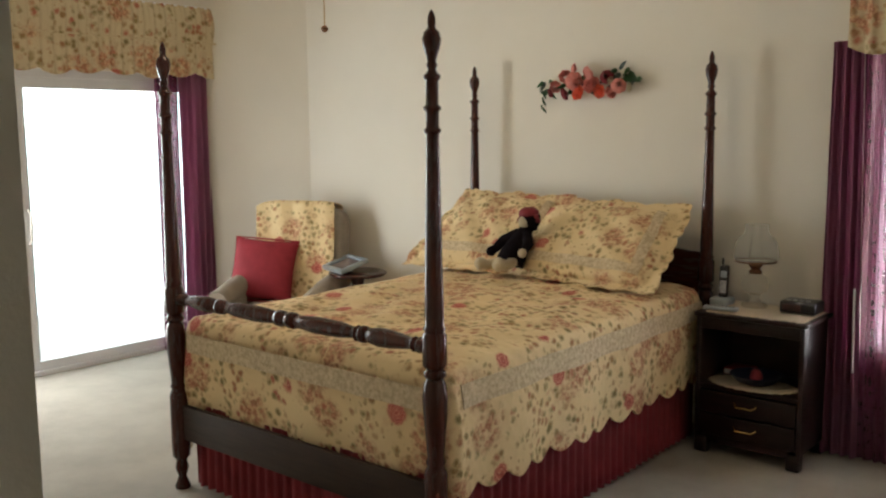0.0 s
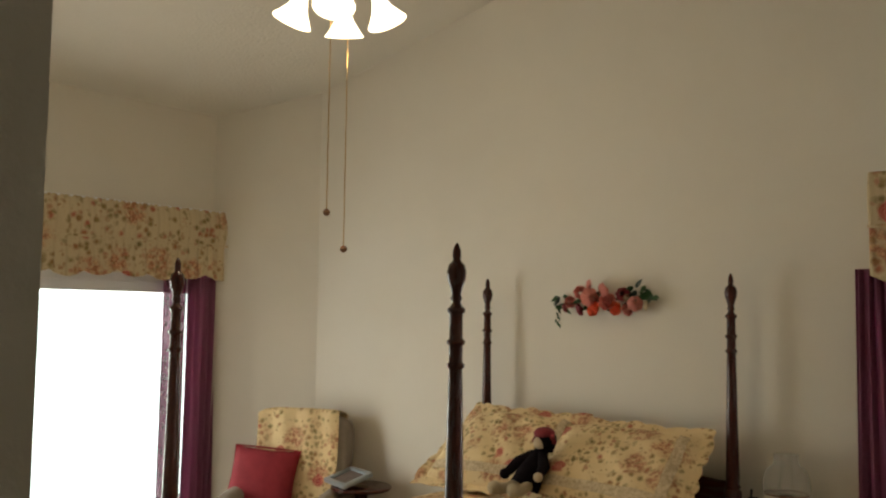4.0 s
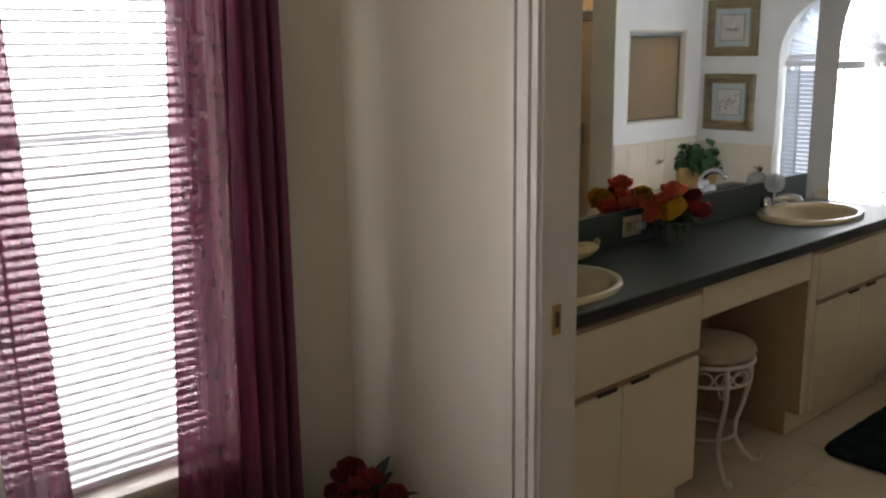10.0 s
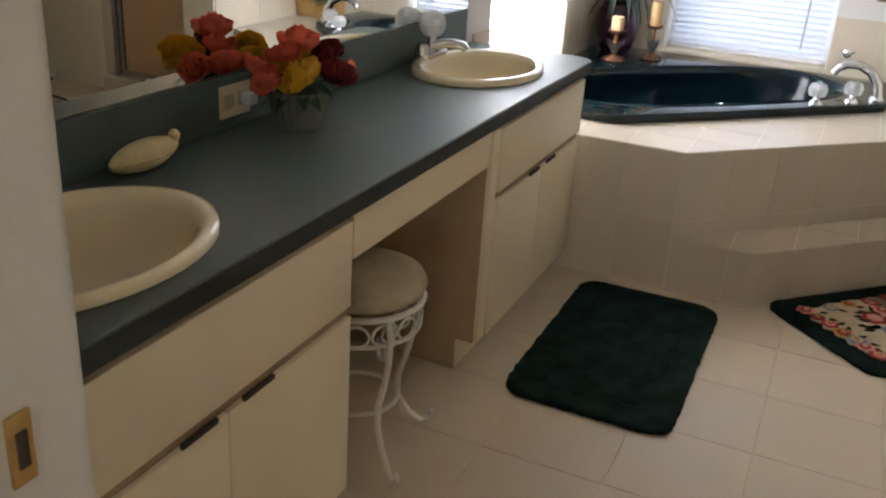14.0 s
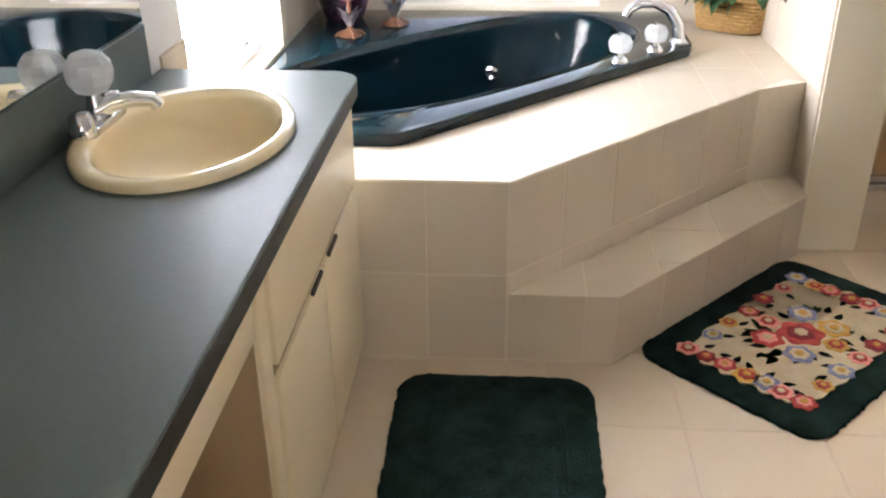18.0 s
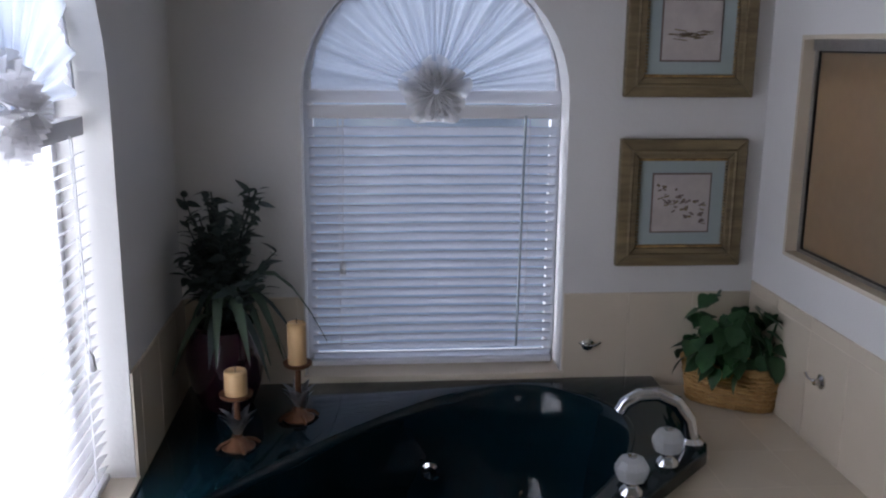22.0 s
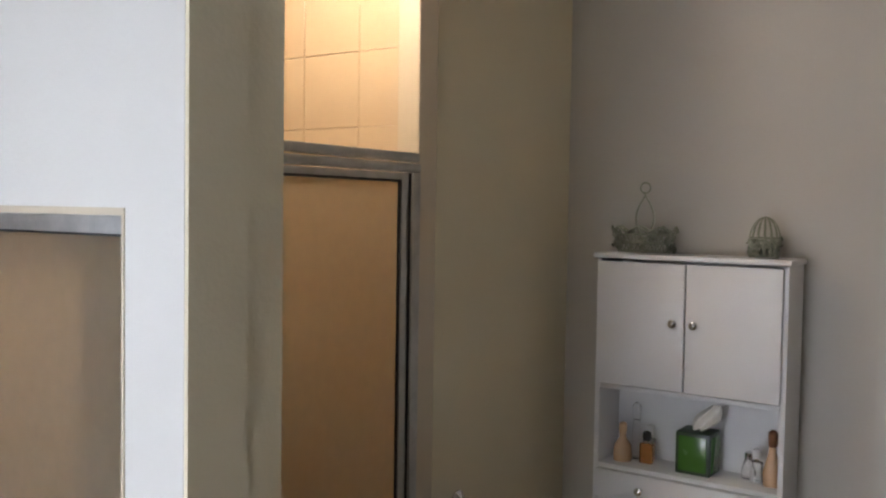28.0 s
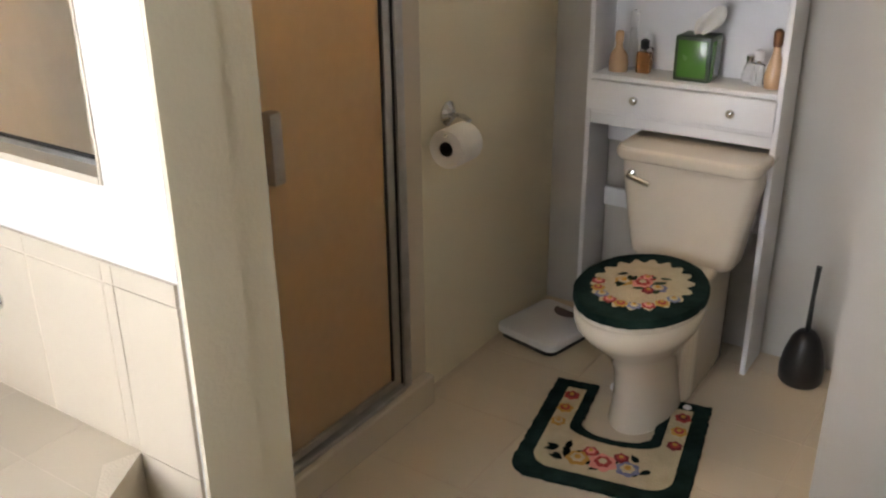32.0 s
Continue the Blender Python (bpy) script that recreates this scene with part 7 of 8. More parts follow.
# toilet corner
hp = thing("paper_holder", (5.457, 1.71, 0.81), "chrome toilet paper holder with a white roll", "paper holder")
part("rosette", lathe([(0.032, 0), (0.034, 0.006), (0.024, 0.012), (0.014, 0.02)], 22, pose(5.458, 1.71, 0.81, 0, -90, 0)), M_chrome, hp)
part("arm", tube([(5.44, 1.71, 0.81), (5.40, 1.715, 0.81), (5.375, 1.73, 0.807), (5.37, 1.76, 0.803), (5.37, 1.845, 0.80), (5.37, 1.85, 0.79)], 0.007, 8), M_chrome, hp)
roll = part("paper_roll", lathe([(0.021, -0.05), (0.05, -0.05), (0.052, -0.046), (0.052, 0.046), (0.05, 0.05), (0.021, 0.05), (0.021, 0.0499), (0.021, -0.0499)], 32, pose(5.37, 1.80, 0.758, 90, 0, 0), cap=False), M_paper, hp, "white paper roll")
# core darkened in colour to stand for the shade inside the roll
part("core", lathe([(0.0195, -0.049), (0.0195, 0.049)], 20, pose(5.37, 1.80, 0.758, 90, 0, 0), cap=False), M_shadow, roll, "cardboard core, the hole's shade put into its colour")


def toilet():
    t = thing("toilet", (4.888, 1.5, 0), "almond porcelain toilet with tank against the wall", "toilet")
    cx = 4.888

    def bowl(u, v):
        a = 2 * math.pi * u
        rows = ((0.105, 0.17, 1.55, 0), (0.10, 0.165, 1.55, 0.03), (0.09, 0.15, 1.56, 0.10), (0.095, 0.155, 1.57, 0.18), (0.125, 0.175, 1.60, 0.25), (0.165, 0.205, 1.645, 0.31), (0.185, 0.22, 1.66, 0.345), (0.188, 0.222, 1.66, 0.375), (0.18, 0.215, 1.66, 0.385))
        a0, b0, yc, z = rows[round(v * 8)]
        return (cx + a0 * 0.86 * math.cos(a), yc + b0 * math.sin(a), z)
    bm = sheet(40, 8, bowl, 0, True)
    bm.verts.ensure_lookup_table()
    bm.faces.new([bm.verts[8 * 40 + k] for k in range(40)])
    part("bowl", bm, M_toilet, t, angle=80)
    part("pedestal_back", prism(rounded(cx - 0.10, 1.16, cx + 0.10, 1.52, 0.05, 5), 0, 0.37, 0.02, 3), M_toilet, t)
    for s in (-1, 1):
        part("bolt_cap", lathe([(0.014, 0), (0.012, 0.014), (0.003, 0.018)], 12, pose(cx + s * 0.11, 1.52, 0)), M_white, t)
    cx = 4.908
    part("tank", sheet(40, 6, lambda u, v: (cx + (0.155 + 0.04 * min(1, v * 1.2)) * math.copysign(abs(math.cos(2 * math.pi * u)) ** 0.35, math.cos(2 * math.pi * u)), 1.25 + (0.10 + 0.015 * v) * math.copysign(abs(math.sin(2 * math.pi * u)) ** 0.35, math.sin(2 * math.pi * u)), 0.37 + 0.283 * v), 0, True), M_toilet, t, angle=80)
    part("tank_base", prism(rounded(cx - 0.15, 1.16, cx + 0.15, 1.345, 0.05, 5), 0.355, 0.385, 0.01), M_toilet, t)
    part("tank_lid", prism(rounded(cx - 0.208, 1.125, cx + 0.208, 1.383, 0.05, 6), 0.652, 0.692, 0.014, 4), M_toilet, t)
    lv = part("flush_lever", tube([(cx + 0.15, 1.37, 0.612), (cx + 0.15, 1.388, 0.612), (cx + 0.11, 1.392, 0.605), (cx + 0.085, 1.392, 0.599)], 0.008, 8), M_chrome, t, "chrome flush lever")
    part("lever_boss", lathe([(0.016, 0), (0.016, 0.008), (0.008, 0.012)], 14, pose(cx + 0.15, 1.366, 0.612, -90, 0, 0)), M_chrome, lv)
    cx = 4.888
    seat = [(cx + 0.162 * math.cos(2 * math.pi * k / 48), 1.66 + 0.215 * math.sin(2 * math.pi * k / 48)) for k in range(48)]
    part("seat", prism(seat, 0.386, 0.402, 0.005), M_toilet, t)


toilet()


def hooked_flower(bm, at, r, m, mats, rings=(1.0, 0.62, 0.3)):
    """A low tufted flower: stacked lobed discs, one colour a ring."""
    for k, q in enumerate(rings):
        n, pts = 30, []
        ph = rnd.uniform(0, 6.28)
        for j in range(n):
            a = 2 * math.pi * j / n
            rr = r * q * (1 + 0.11 * math.cos(6 * a + ph))
            pts.append((at[0] + rr * math.cos(a), at[1] + rr * math.sin(a)))
        n0 = len(bm.faces)
        low = [bm.verts.new(m @ Vector((x, y, at[2]))) for x, y in pts]
        top = [bm.verts.new(m @ Vector((at[0] + (x - at[0]) * 0.93, at[1] + (y - at[1]) * 0.93, at[2] + 0.0022 * (k + 1)))) for x, y in pts]
        bm.faces.new(top)
        for j in range(n):
            bm.faces.new((low[j], low[(j + 1) % n], top[(j + 1) % n], top[j]))
        bm.faces.ensure_lookup_table()
        for f in bm.faces[n0:]:
            f.material_index = mats[k]


WOOLS = [M_dred, M_dgold, M_dblue, M_dpink, M_rug, M_dwine, M_cream, M_leaf]


def wool_flower(parent, x, y, z, r, m, mats):
    bm = bmesh.new()
    hooked_flower(bm, (x, y, z), r, m, mats)
    part("tufted_flower", bm, WOOLS, parent, smooth=False)


def wool_leaf(parent, x, y, z, r, ang, m, mat):
    bm = bmesh.new()
    leaf_into(bm, m @ pose(x, y, z, 0, 0, ang), r, r * 0.55, 0.0)
    for v in bm.verts:
        v.co.z = max(v.co.z, z)
    bmesh.ops.solidify(bm, geom=list(bm.faces), thickness=0.002)
    part("tufted_leaf", bm, mat, parent, smooth=False)


def pile_rug(outline, z0, h, name, parent, mat, shag=0.004):
    """A soft thick mat on an outline, with an uneven pile edge."""
    n = len(outline)
    out = []
    for k in range(n):
        a, b = outline[k], outline[(k + 1) % n]
        L = math.hypot(b[0] - a[0], b[1] - a[1])
        c = max(1, int(L / 0.012))
        for j in range(c):
            t = j / c
            nx, ny = (b[1] - a[1]) / max(L, 1e-6), -(b[0] - a[0]) / max(L, 1e-6)
            d = rnd.uniform(-shag, shag)
            out.append((a[0] + (b[0] - a[0]) * t + nx * d, a[1] + (b[1] - a[1]) * t + ny * d))
    bm = bmesh.new()
    lo = [bm.verts.new((x, y, z0)) for x, y in out]
    mid = [bm.verts.new((x, y, z0 + h * 0.7)) for x, y in out]
    cx, cy = sum(p[0] for p in out) / len(out), sum(p[1] for p in out) / len(out)
    hi = [bm.verts.new((x + (cx - x) * 0.012, y + (cy - y) * 0.012, z0 + h)) for x, y in out]
    for k in range(len(out)):
        j = (k + 1) % len(out)
        bm.faces.new((lo[k], lo[j], mid[j], mid[k]))
        bm.faces.new((mid[k], mid[j], hi[j], hi[k]))
    f = bm.faces.new(hi)
    bm.faces.new(lo[::-1])
    return part(name, bm, mat, parent)


ra = thing("bath_rug", (3.88, 3.89, 0), "dark green tufted bath rug with sculpted border", "rug")
pile_rug(rounded(3.43, 3.655, 4.312, 4.15, 0.075), 0.001, 0.017, "tufted_mat", ra, M_rug, 0.003)
part("sculpted_border", tube([(*p, 0.0165) for p in rounded(3.51, 3.735, 4.25, 4.045, 0.04)] + [(4.25, 4.005, 0.0165)], 0.0045, 6), M_rug, ra)
part("sculpted_field", prism(rounded(3.535, 3.76, 4.225, 4.02, 0.035), 0.0165, 0.0205, 0.002), M_rug, ra)

MB = Matrix(((0.72, 0.694, 0, 4.562), (-0.694, 0.72, 0, 3.06), (0, 0, 1, 0), (0, 0, 0, 1)))
rb = thing("floral_rug", (4.59, 3.14, 0), "hooked floral rug with dark green border and cream field", "rug")
pile_rug([tuple((MB @ Vector((x, y, 0))).xy) for x, y in rounded(-0.40, -0.272, 0.40, 0.272, 0.07)], 0.001, 0.012, "border", rb, M_rug, 0.003)
scal = []
for k in range(150):
    a = 2 * math.pi * k / 120
    c, s = math.cos(a), math.sin(a)
    q = (abs(c) ** 5 + abs(s) ** 5) ** (-1 / 5)
    q *= 1 + 0.03 * math.sin(a * 22)
    scal.append(tuple((MB @ Vector((0.318 * c * q, 0.19 * s * q, 0))).xy))
bm = bmesh.new()
hub = bm.verts.new((*(MB @ Vector((0, 0, 0))).xy, 0.0172))
lo, hi = [bm.verts.new((x, y, 0.010)) for x, y in scal], [bm.verts.new((x, y, 0.0168)) for x, y in scal]
for k in range(len(scal)):
    j = (k + 1) % len(scal)
    bm.faces.new((hi[k], hi[j], hub))
    bm.faces.new((lo[k], lo[j], hi[j], hi[k]))
part("field", bm, M_cream, rb, "cream wool field")
for x, y, r, c in ((0, 0, 0.062, (0, 5, 6)), (-0.09, 0.05, 0.045, (0, 3, 6)), (0.09, -0.05, 0.045, (1, 6, 1)), (0.10, 0.05, 0.042, (2, 6, 1)), (-0.10, -0.05, 0.042, (2, 6, 1)), (0.015, -0.095, 0.034, (1, 0, 1)), (-0.01, 0.095, 0.034, (3, 0, 6))):
    wool_flower(rb, x, y, 0.0168, r, MB, c)
ring = []
for k in range(24):
    t = k / 24 * 4
    e, q = int(t), t % 1
    x, y = ((-0.285 + 0.57 * q, -0.165), (0.285, -0.165 + 0.33 * q), (0.285 - 0.57 * q, 0.165), (-0.285, 0.165 - 0.33 * q))[e]
    ring.append((x, y))
for k, (x, y) in enumerate(ring):
    wool_flower(rb, x + rnd.uniform(-0.008, 0.008), y + rnd.uniform(-0.008, 0.008), 0.0165, rnd.uniform(0.026, 0.036), MB, ((0, 3, 1), (1, 0, 1), (2, 6, 1), (3, 0, 6), (5, 0, 1))[k % 5])
for k in range(40):
    a = rnd.uniform(0, 6.28)
    q = rnd.uniform(0.5, 0.85)
    wool_leaf(rb, 0.2 * q * math.cos(a), 0.13 * q * math.sin(a), 0.0175, rnd.uniform(0.03, 0.05), math.degrees(a) + rnd.uniform(-40, 40), MB, M_rug if k % 2 else M_leaf)
for k in range(26):
    x, y = ring[k % 24]
    wool_leaf(rb, x * 0.9, y * 0.84, 0.0175, 0.035, rnd.uniform(0, 360), MB, M_rug)

rc = thing("contour_rug", (4.9, 1.8, 0), "hooked contour rug around the toilet base", "rug")
MC = pose(4.894, 1.76, 0, 0, 0, 11)
arm = 0.235


def contour(grow, z0, h, name, mat, label="", bite=0.0, shag=0.0025):
    pts = [(0.225 - grow, -0.24 + grow), (0.225 - grow, 0.18 - grow)] + [(0.225 - grow - 0.06 * (1 - math.cos(radians(a))), 0.18 - grow + 0.06 * math.sin(radians(a))) for a in range(15, 91, 15)]
    pts += [(-x, y) for x, y in reversed(pts)]
    # the cut for the pedestal, open to the back
    w = 0.098 + bite
    cut = [(-w, -0.24 + grow)] + [(-w * math.cos(radians(a)), -0.03 + bite + 0.05 * math.sin(radians(a))) for a in range(0, 181, 15)] + [(w, -0.24 + grow)]
    loop = [tuple((MC @ Vector((x, y, 0))).xy) for x, y in pts + cut]
    return pile_rug(loop, z0, h, name, rc, mat, shag)


contour(0.0, 0.001, 0.011, "border", M_rug)
contour(0.045, 0.0115, 0.003, "field", M_cream, bite=0.028, shag=0.001)
for x, y, r, c in ((0.0, 0.13, 0.036, (3, 0, 6)), (0.065, 0.135, 0.03, (1, 6, 1)), (-0.065, 0.135, 0.03, (2, 6, 1)), (0.158, -0.15, 0.022, (0, 5, 1)), (0.158, -0.08, 0.022, (1, 0, 1)), (0.158, -0.01, 0.02, (1, 6, 1)), (-0.158, -0.15, 0.022, (0, 5, 1)), (-0.158, -0.08, 0.022, (1, 0, 1)), (-0.158, -0.01, 0.02, (5, 0, 1)), (0.04, 0.095, 0.02, (0, 3, 1)), (-0.04, 0.095, 0.02, (5, 0, 1))):
    wool_flower(rc, x, y, 0.0145, r, MC, c)
for k in range(20):
    wool_leaf(rc, rnd.uniform(-0.13, 0.13), rnd.uniform(0.09, 0.16), 0.0148, 0.035, rnd.uniform(0, 360), MC, M_rug)

lc = thing("lid_cover", (4.888, 1.665, 0.402), "hooked green toilet lid cover with cream medallion", "lid cover")
pile_rug([(4.888 + 0.166 * math.cos(2 * math.pi * k / 40), 1.665 + 0.218 * math.sin(2 * math.pi * k / 40)) for k in range(40)], 0.403, 0.022, "tufted_mat", lc, M_rug, 0.002)
part("medallion", prism([(4.888 + 0.118 * (1 + 0.08 * math.sin(18 * 2 * math.pi * k / 144)) * math.cos(2 * math.pi * k / 144), 1.66 + 0.15 * (1 + 0.08 * math.sin(18 * 2 * math.pi * k / 144)) * math.sin(2 * math.pi * k / 144)) for k in range(144)], 0.424, 0.428), M_cream, lc, "scalloped cream medallion")
ML = pose(4.888, 1.66, 0.428)
for x, y, r, c in ((0, 0, 0.03, (3, 0, 6)), (0.045, 0.015, 0.024, (1, 6, 1)), (-0.045, 0.01, 0.024, (2, 6, 1)), (0.0, -0.035, 0.02, (0, 3, 1)), (-0.03, 0.035, 0.018, (5, 0, 1))):
    wool_flower(lc, x, y, 0, r, ML, c)
for k in range(9):
    a = radians(20 + 17.5 * k)
    wool_flower(lc, 0.108 * math.cos(a), 0.14 * math.sin(a), 0.0, 0.017, ML, ((0, 3, 1), (1, 0, 1), (2, 6, 1))[k % 3])
for k in range(12):
    bm = bmesh.new()
    leaf_into(bm, ML @ pose(rnd.uniform(-0.06, 0.06), rnd.uniform(-0.05, 0.05), 0.004, 0, 0, rnd.uniform(0, 360)), 0.032, 0.015, 0)
    for v in bm.verts:
        v.co.z = 0.4305
    bmesh.ops.solidify(bm, geom=list(bm.faces), thickness=0.002)
    part("tufted_leaf", bm, M_leaf, lc)


def etagere():
    x0, x1, y0, y1 = 4.70, 5.268, 1.085, 1.245
    e = thing("over_toilet_cabinet", ((x0 + x1) / 2, 1.16, 0), "white over-toilet cabinet with doors, shelf and drawer", "cabinet")
    for x in (x0, x1 - 0.016):
        part("side_panel", box((x, y0, 0), (x + 0.016, y1 - 0.004, 1.485), 0.002), M_white, e)
    part("top", box((x0 - 0.008, y0, 1.486), (x1 + 0.008, y1 + 0.012, 1.502), 0.004), M_white, e)
    part("back_panel", box((x0 + 0.016, y0, 0.74), (x1 - 0.016, y0 + 0.006, 1.485)), M_white, e)
    for z in (1.088, 0.842, 0.738):
        part("shelf", box((x0 + 0.016, y0 + 0.006, z), (x1 - 0.016, y1 - 0.004, z + 0.014), 0.002), M_white, e)
    mid = (x0 + x1) / 2
    for a, b, kx in ((x0 + 0.012, mid - 0.002, mid - 0.032), (mid + 0.002, x1 - 0.012, mid + 0.03)):
        d = part("door", box((a, y1 - 0.004, 1.106), (b, y1 + 0.012, 1.478), 0.003), M_white, e)
        part("knob", lathe([(0.006, 0), (0.005, 0.010), (0.012, 0.016), (0.012, 0.022), (0.004, 0.026)], 16, pose(kx, y1 + 0.012, 1.305, -90, 0, 0)), M_chrome, d, "round chrome knob")
    d = part("drawer", box((x0 + 0.012, y1 - 0.02, 0.754), (x1 - 0.012, y1 + 0.010, 0.839), 0.003), M_white, e)
    for kx in (5.105, 4.825):
        part("knob", lathe([(0.006, 0), (0.005, 0.010), (0.012, 0.016), (0.012, 0.022), (0.004, 0.026)], 16, pose(kx, y1 + 0.010, 0.797, -90, 0, 0)), M_chrome, d, "round chrome knob")
    part("apron", box((x0 + 0.016, y1 - 0.02, 0.706), (x1 - 0.016, y1 - 0.006, 0.738), 0.003), M_white, e)
    for z in (0.40, 0.62):
        part("back_rail", box((x0 + 0.016, y0, z), (x1 - 0.016, y0 + 0.016, z + 0.06), 0.003), M_white, e)


etagere()


def bottle(x, y, prof, mat, cap_mat, label, sq=False):
    z = 0.8565
    b = thing("perfume_bottle", (x, y, z), label, "bottle", "bottles on the shelf")
    h = prof[-1][1]
    if sq:
        w = prof[0][0]
        part("glass", box((x - w, y - w * 0.6, z), (x + w, y + w * 0.6, z + h * 0.62), 0.005, 3), mat, b)
        part("neck", lathe([(0.007, h * 0.62), (0.007, h * 0.7)], 12, pose(x, y, z)), M_chrome, b)
    else:
        part("glass", lathe([(r, q * 0.7) for r, q in prof], 18, pose(x, y, z)), mat, b)
    part("cap", lathe([(0.011, h * 0.7), (0.013, h * 0.76), (0.013, h * 0.95), (0.005, h)], 14, pose(x, y, z)), cap_mat, b)


bottle(5.20, 1.175, [(0.028, 0), (0.03, 0.03), (0.026, 0.07), (0.012, 0.10), (0.01, 0.12)], M_peach, M_peach, "squat peach perfume bottle with round cap")
bottle(5.175, 1.13, [(0.014, 0), (0.014, 0.09), (0.01, 0.175)], M_crystal, M_crystal, "tall clear perfume bottle with glass stopper")
bottle(5.125, 1.165, [(0.021, 0), (0.02, 0.1)], M_amber, M_black, "square amber perfume bottle with black cap", True)
bottle(5.135, 1.12, [(0.019, 0), (0.02, 0.11)], M_crystal, M_white, "clear square bottle with pale cap", True)
bottle(4.825, 1.13, [(0.02, 0), (0.022, 0.03), (0.012, 0.08)], M_crystal, M_chrome, "small clear bottle with metal cap")
bottle(4.795, 1.16, [(0.017, 0), (0.02, 0.1)], M_crystal, M_white, "small clear square bottle with white cap", True)
bottle(4.75, 1.165, [(0.024, 0), (0.026, 0.05), (0.02, 0.09), (0.012, 0.13), (0.009, 0.16)], M_peach, M_rust, "tall brown perfume bottle with bronze cap")
tb = thing("tissue_box", (4.968, 1.16, 0.8565), "green glass tissue box cover with a raised tissue", "tissue box")
part("box", box((4.916, 1.110, 0.8565), (5.02, 1.205, 0.982), 0.004), M_darkgreen, tb, "dark green frame")
for lo, hi in (((4.926, 1.205, 0.867), (5.01, 1.208, 0.971)), ((5.02, 1.12, 0.867), (5.023, 1.195, 0.971)), ((4.913, 1.12, 0.867), (4.916, 1.195, 0.971))):
    part("panel", box(lo, hi, 0.001), M_tissuebox, tb, "bright green glass panel")
part("tissue", sheet(12, 10, lambda u, v: (4.968 - 0.05 * v + (u - 0.5) * (0.03 + 0.05 * math.sin(v * 3)), 1.158 + 0.012 * math.sin(u * 9 + v * 3), 0.981 + 0.085 * v - 0.02 * abs(u - 0.5) * v), 0.001), M_paper, tb, "white tissue")


def wire_basket(cx, cy, rx, ry, h, handle, label, dome):
    b = thing("wire_basket", (cx, cy, 1.502), label, "basket", "baskets on the cabinet")
    for k, (q, z) in enumerate(((0.82, 0.004), (0.9, 0.03), (0.97, 0.055), (1.04, h))):
        part("hoop", tube([(cx + rx * q * math.cos(j * math.pi / 18), cy + ry * q * math.sin(j * math.pi / 18), 1.503 + z * (1 + (0.12 * math.sin(j * 1.57) if z == h else 0))) for j in range(37)], 0.003, 5), M_patina, b)
    for j in range(26):
        a = 2 * math.pi * j / 26
        sk = 0.3
        part("wire", tube([(cx + rx * 0.82 * math.cos(a), cy + ry * 0.82 * math.sin(a), 1.506), (cx + rx * 1.04 * math.cos(a + sk * (1 if j % 2 else -1)), cy + ry * 1.04 * math.sin(a + sk * (1 if j % 2 else -1)), 1.503 + h)], 0.0022, 5), M_patina, b)
    for j in range(34):
        a = rnd.uniform(0, 6.28)
        bm = bmesh.new()
        leaf_into(bm, pose(cx + rx * 0.95 * math.cos(a), cy + ry * 0.95 * math.sin(a), 1.52 + rnd.uniform(0, h * 0.7), rnd.uniform(0, 90), rnd.uniform(-90, 90), math.degrees(a) + 90), 0.03, 0.018)
        bmesh.ops.solidify(bm, geom=list(bm.faces), thickness=0.0015)
        part("leaf", bm, M_patina, b)
    if dome:
        for j in range(7):
            a = math.pi * j / 7
            part("cage_wire", tube([(cx + rx * 1.02 * math.cos(a) * math.cos(t), cy + ry * 1.02 * math.sin(a) * math.cos(t), 1.503 + h + handle * math.sin(t)) for t in [math.pi * q / 12 for q in range(13)]], 0.002, 5), M_patina, b)
    else:
        for s in (-1, 1):
            part("handle", tube([(cx + s * 0.028 * math.sin(math.pi * min(1, t * 1.1)), cy + s * 0.003, 1.503 + h * 0.5 + handle * t) for t in [q / 12 for q in range(13)]], 0.003, 6), M_patina, b)
        part("loop", tube([(cx + 0.016 * math.cos(j * math.pi / 8), cy, 1.503 + h * 0.5 + handle + 0.012 + 0.016 * math.sin(j * math.pi / 8)) for j in range(17)], 0.0028, 6), M_patina, b)


wire_basket(5.15, 1.165, 0.10, 0.058, 0.072, 0.15, "patinated wire basket with leaves and tall handle", False)
wire_basket(4.79, 1.165, 0.042, 0.042, 0.045, 0.07, "small patinated wire cage basket", True)

sc = thing("bathroom_scale", (5.30, 1.28, 0), "white flat bathroom scale on the tiles", "scale")
ms = pose(5.32, 1.32, 0, 0, 0, -12)
part("platform", prism(rounded(-0.12, -0.135, 0.12, 0.135, 0.03, 5), 0.018, 0.045, 0.006, 2, ms), M_white, sc)
part("base", prism(rounded(-0.11, -0.125, 0.11, 0.125, 0.03, 5), 0.0, 0.018, 0.0, 1, ms), M_black, sc)
part("dial", prism([(0.05 * math.cos(math.pi * k / 14), 0.045 * math.sin(math.pi * k / 14)) for k in range(15)], 0.0452, 0.047, 0, 1, ms @ pose(0, -0.10, 0)), M_dial, sc, "dark semicircular dial window")
tbr = thing("toilet_brush", (4.555, 1.18, 0), "black toilet brush in a rounded holder", "toilet brush")
part("holder", lathe([(0.055, 0), (0.062, 0.01), (0.064, 0.05), (0.055, 0.10), (0.04, 0.145), (0.025, 0.165), (0.015, 0.168)], 24, pose(4.555, 1.18, 0)), M_black, tbr)
part("handle", tube([(4.555, 1.18, 0.165), (4.555, 1.175, 0.28), (4.553, 1.172, 0.37)], 0.008, 8, taper=[1, 0.8, 1]), M_black, tbr)


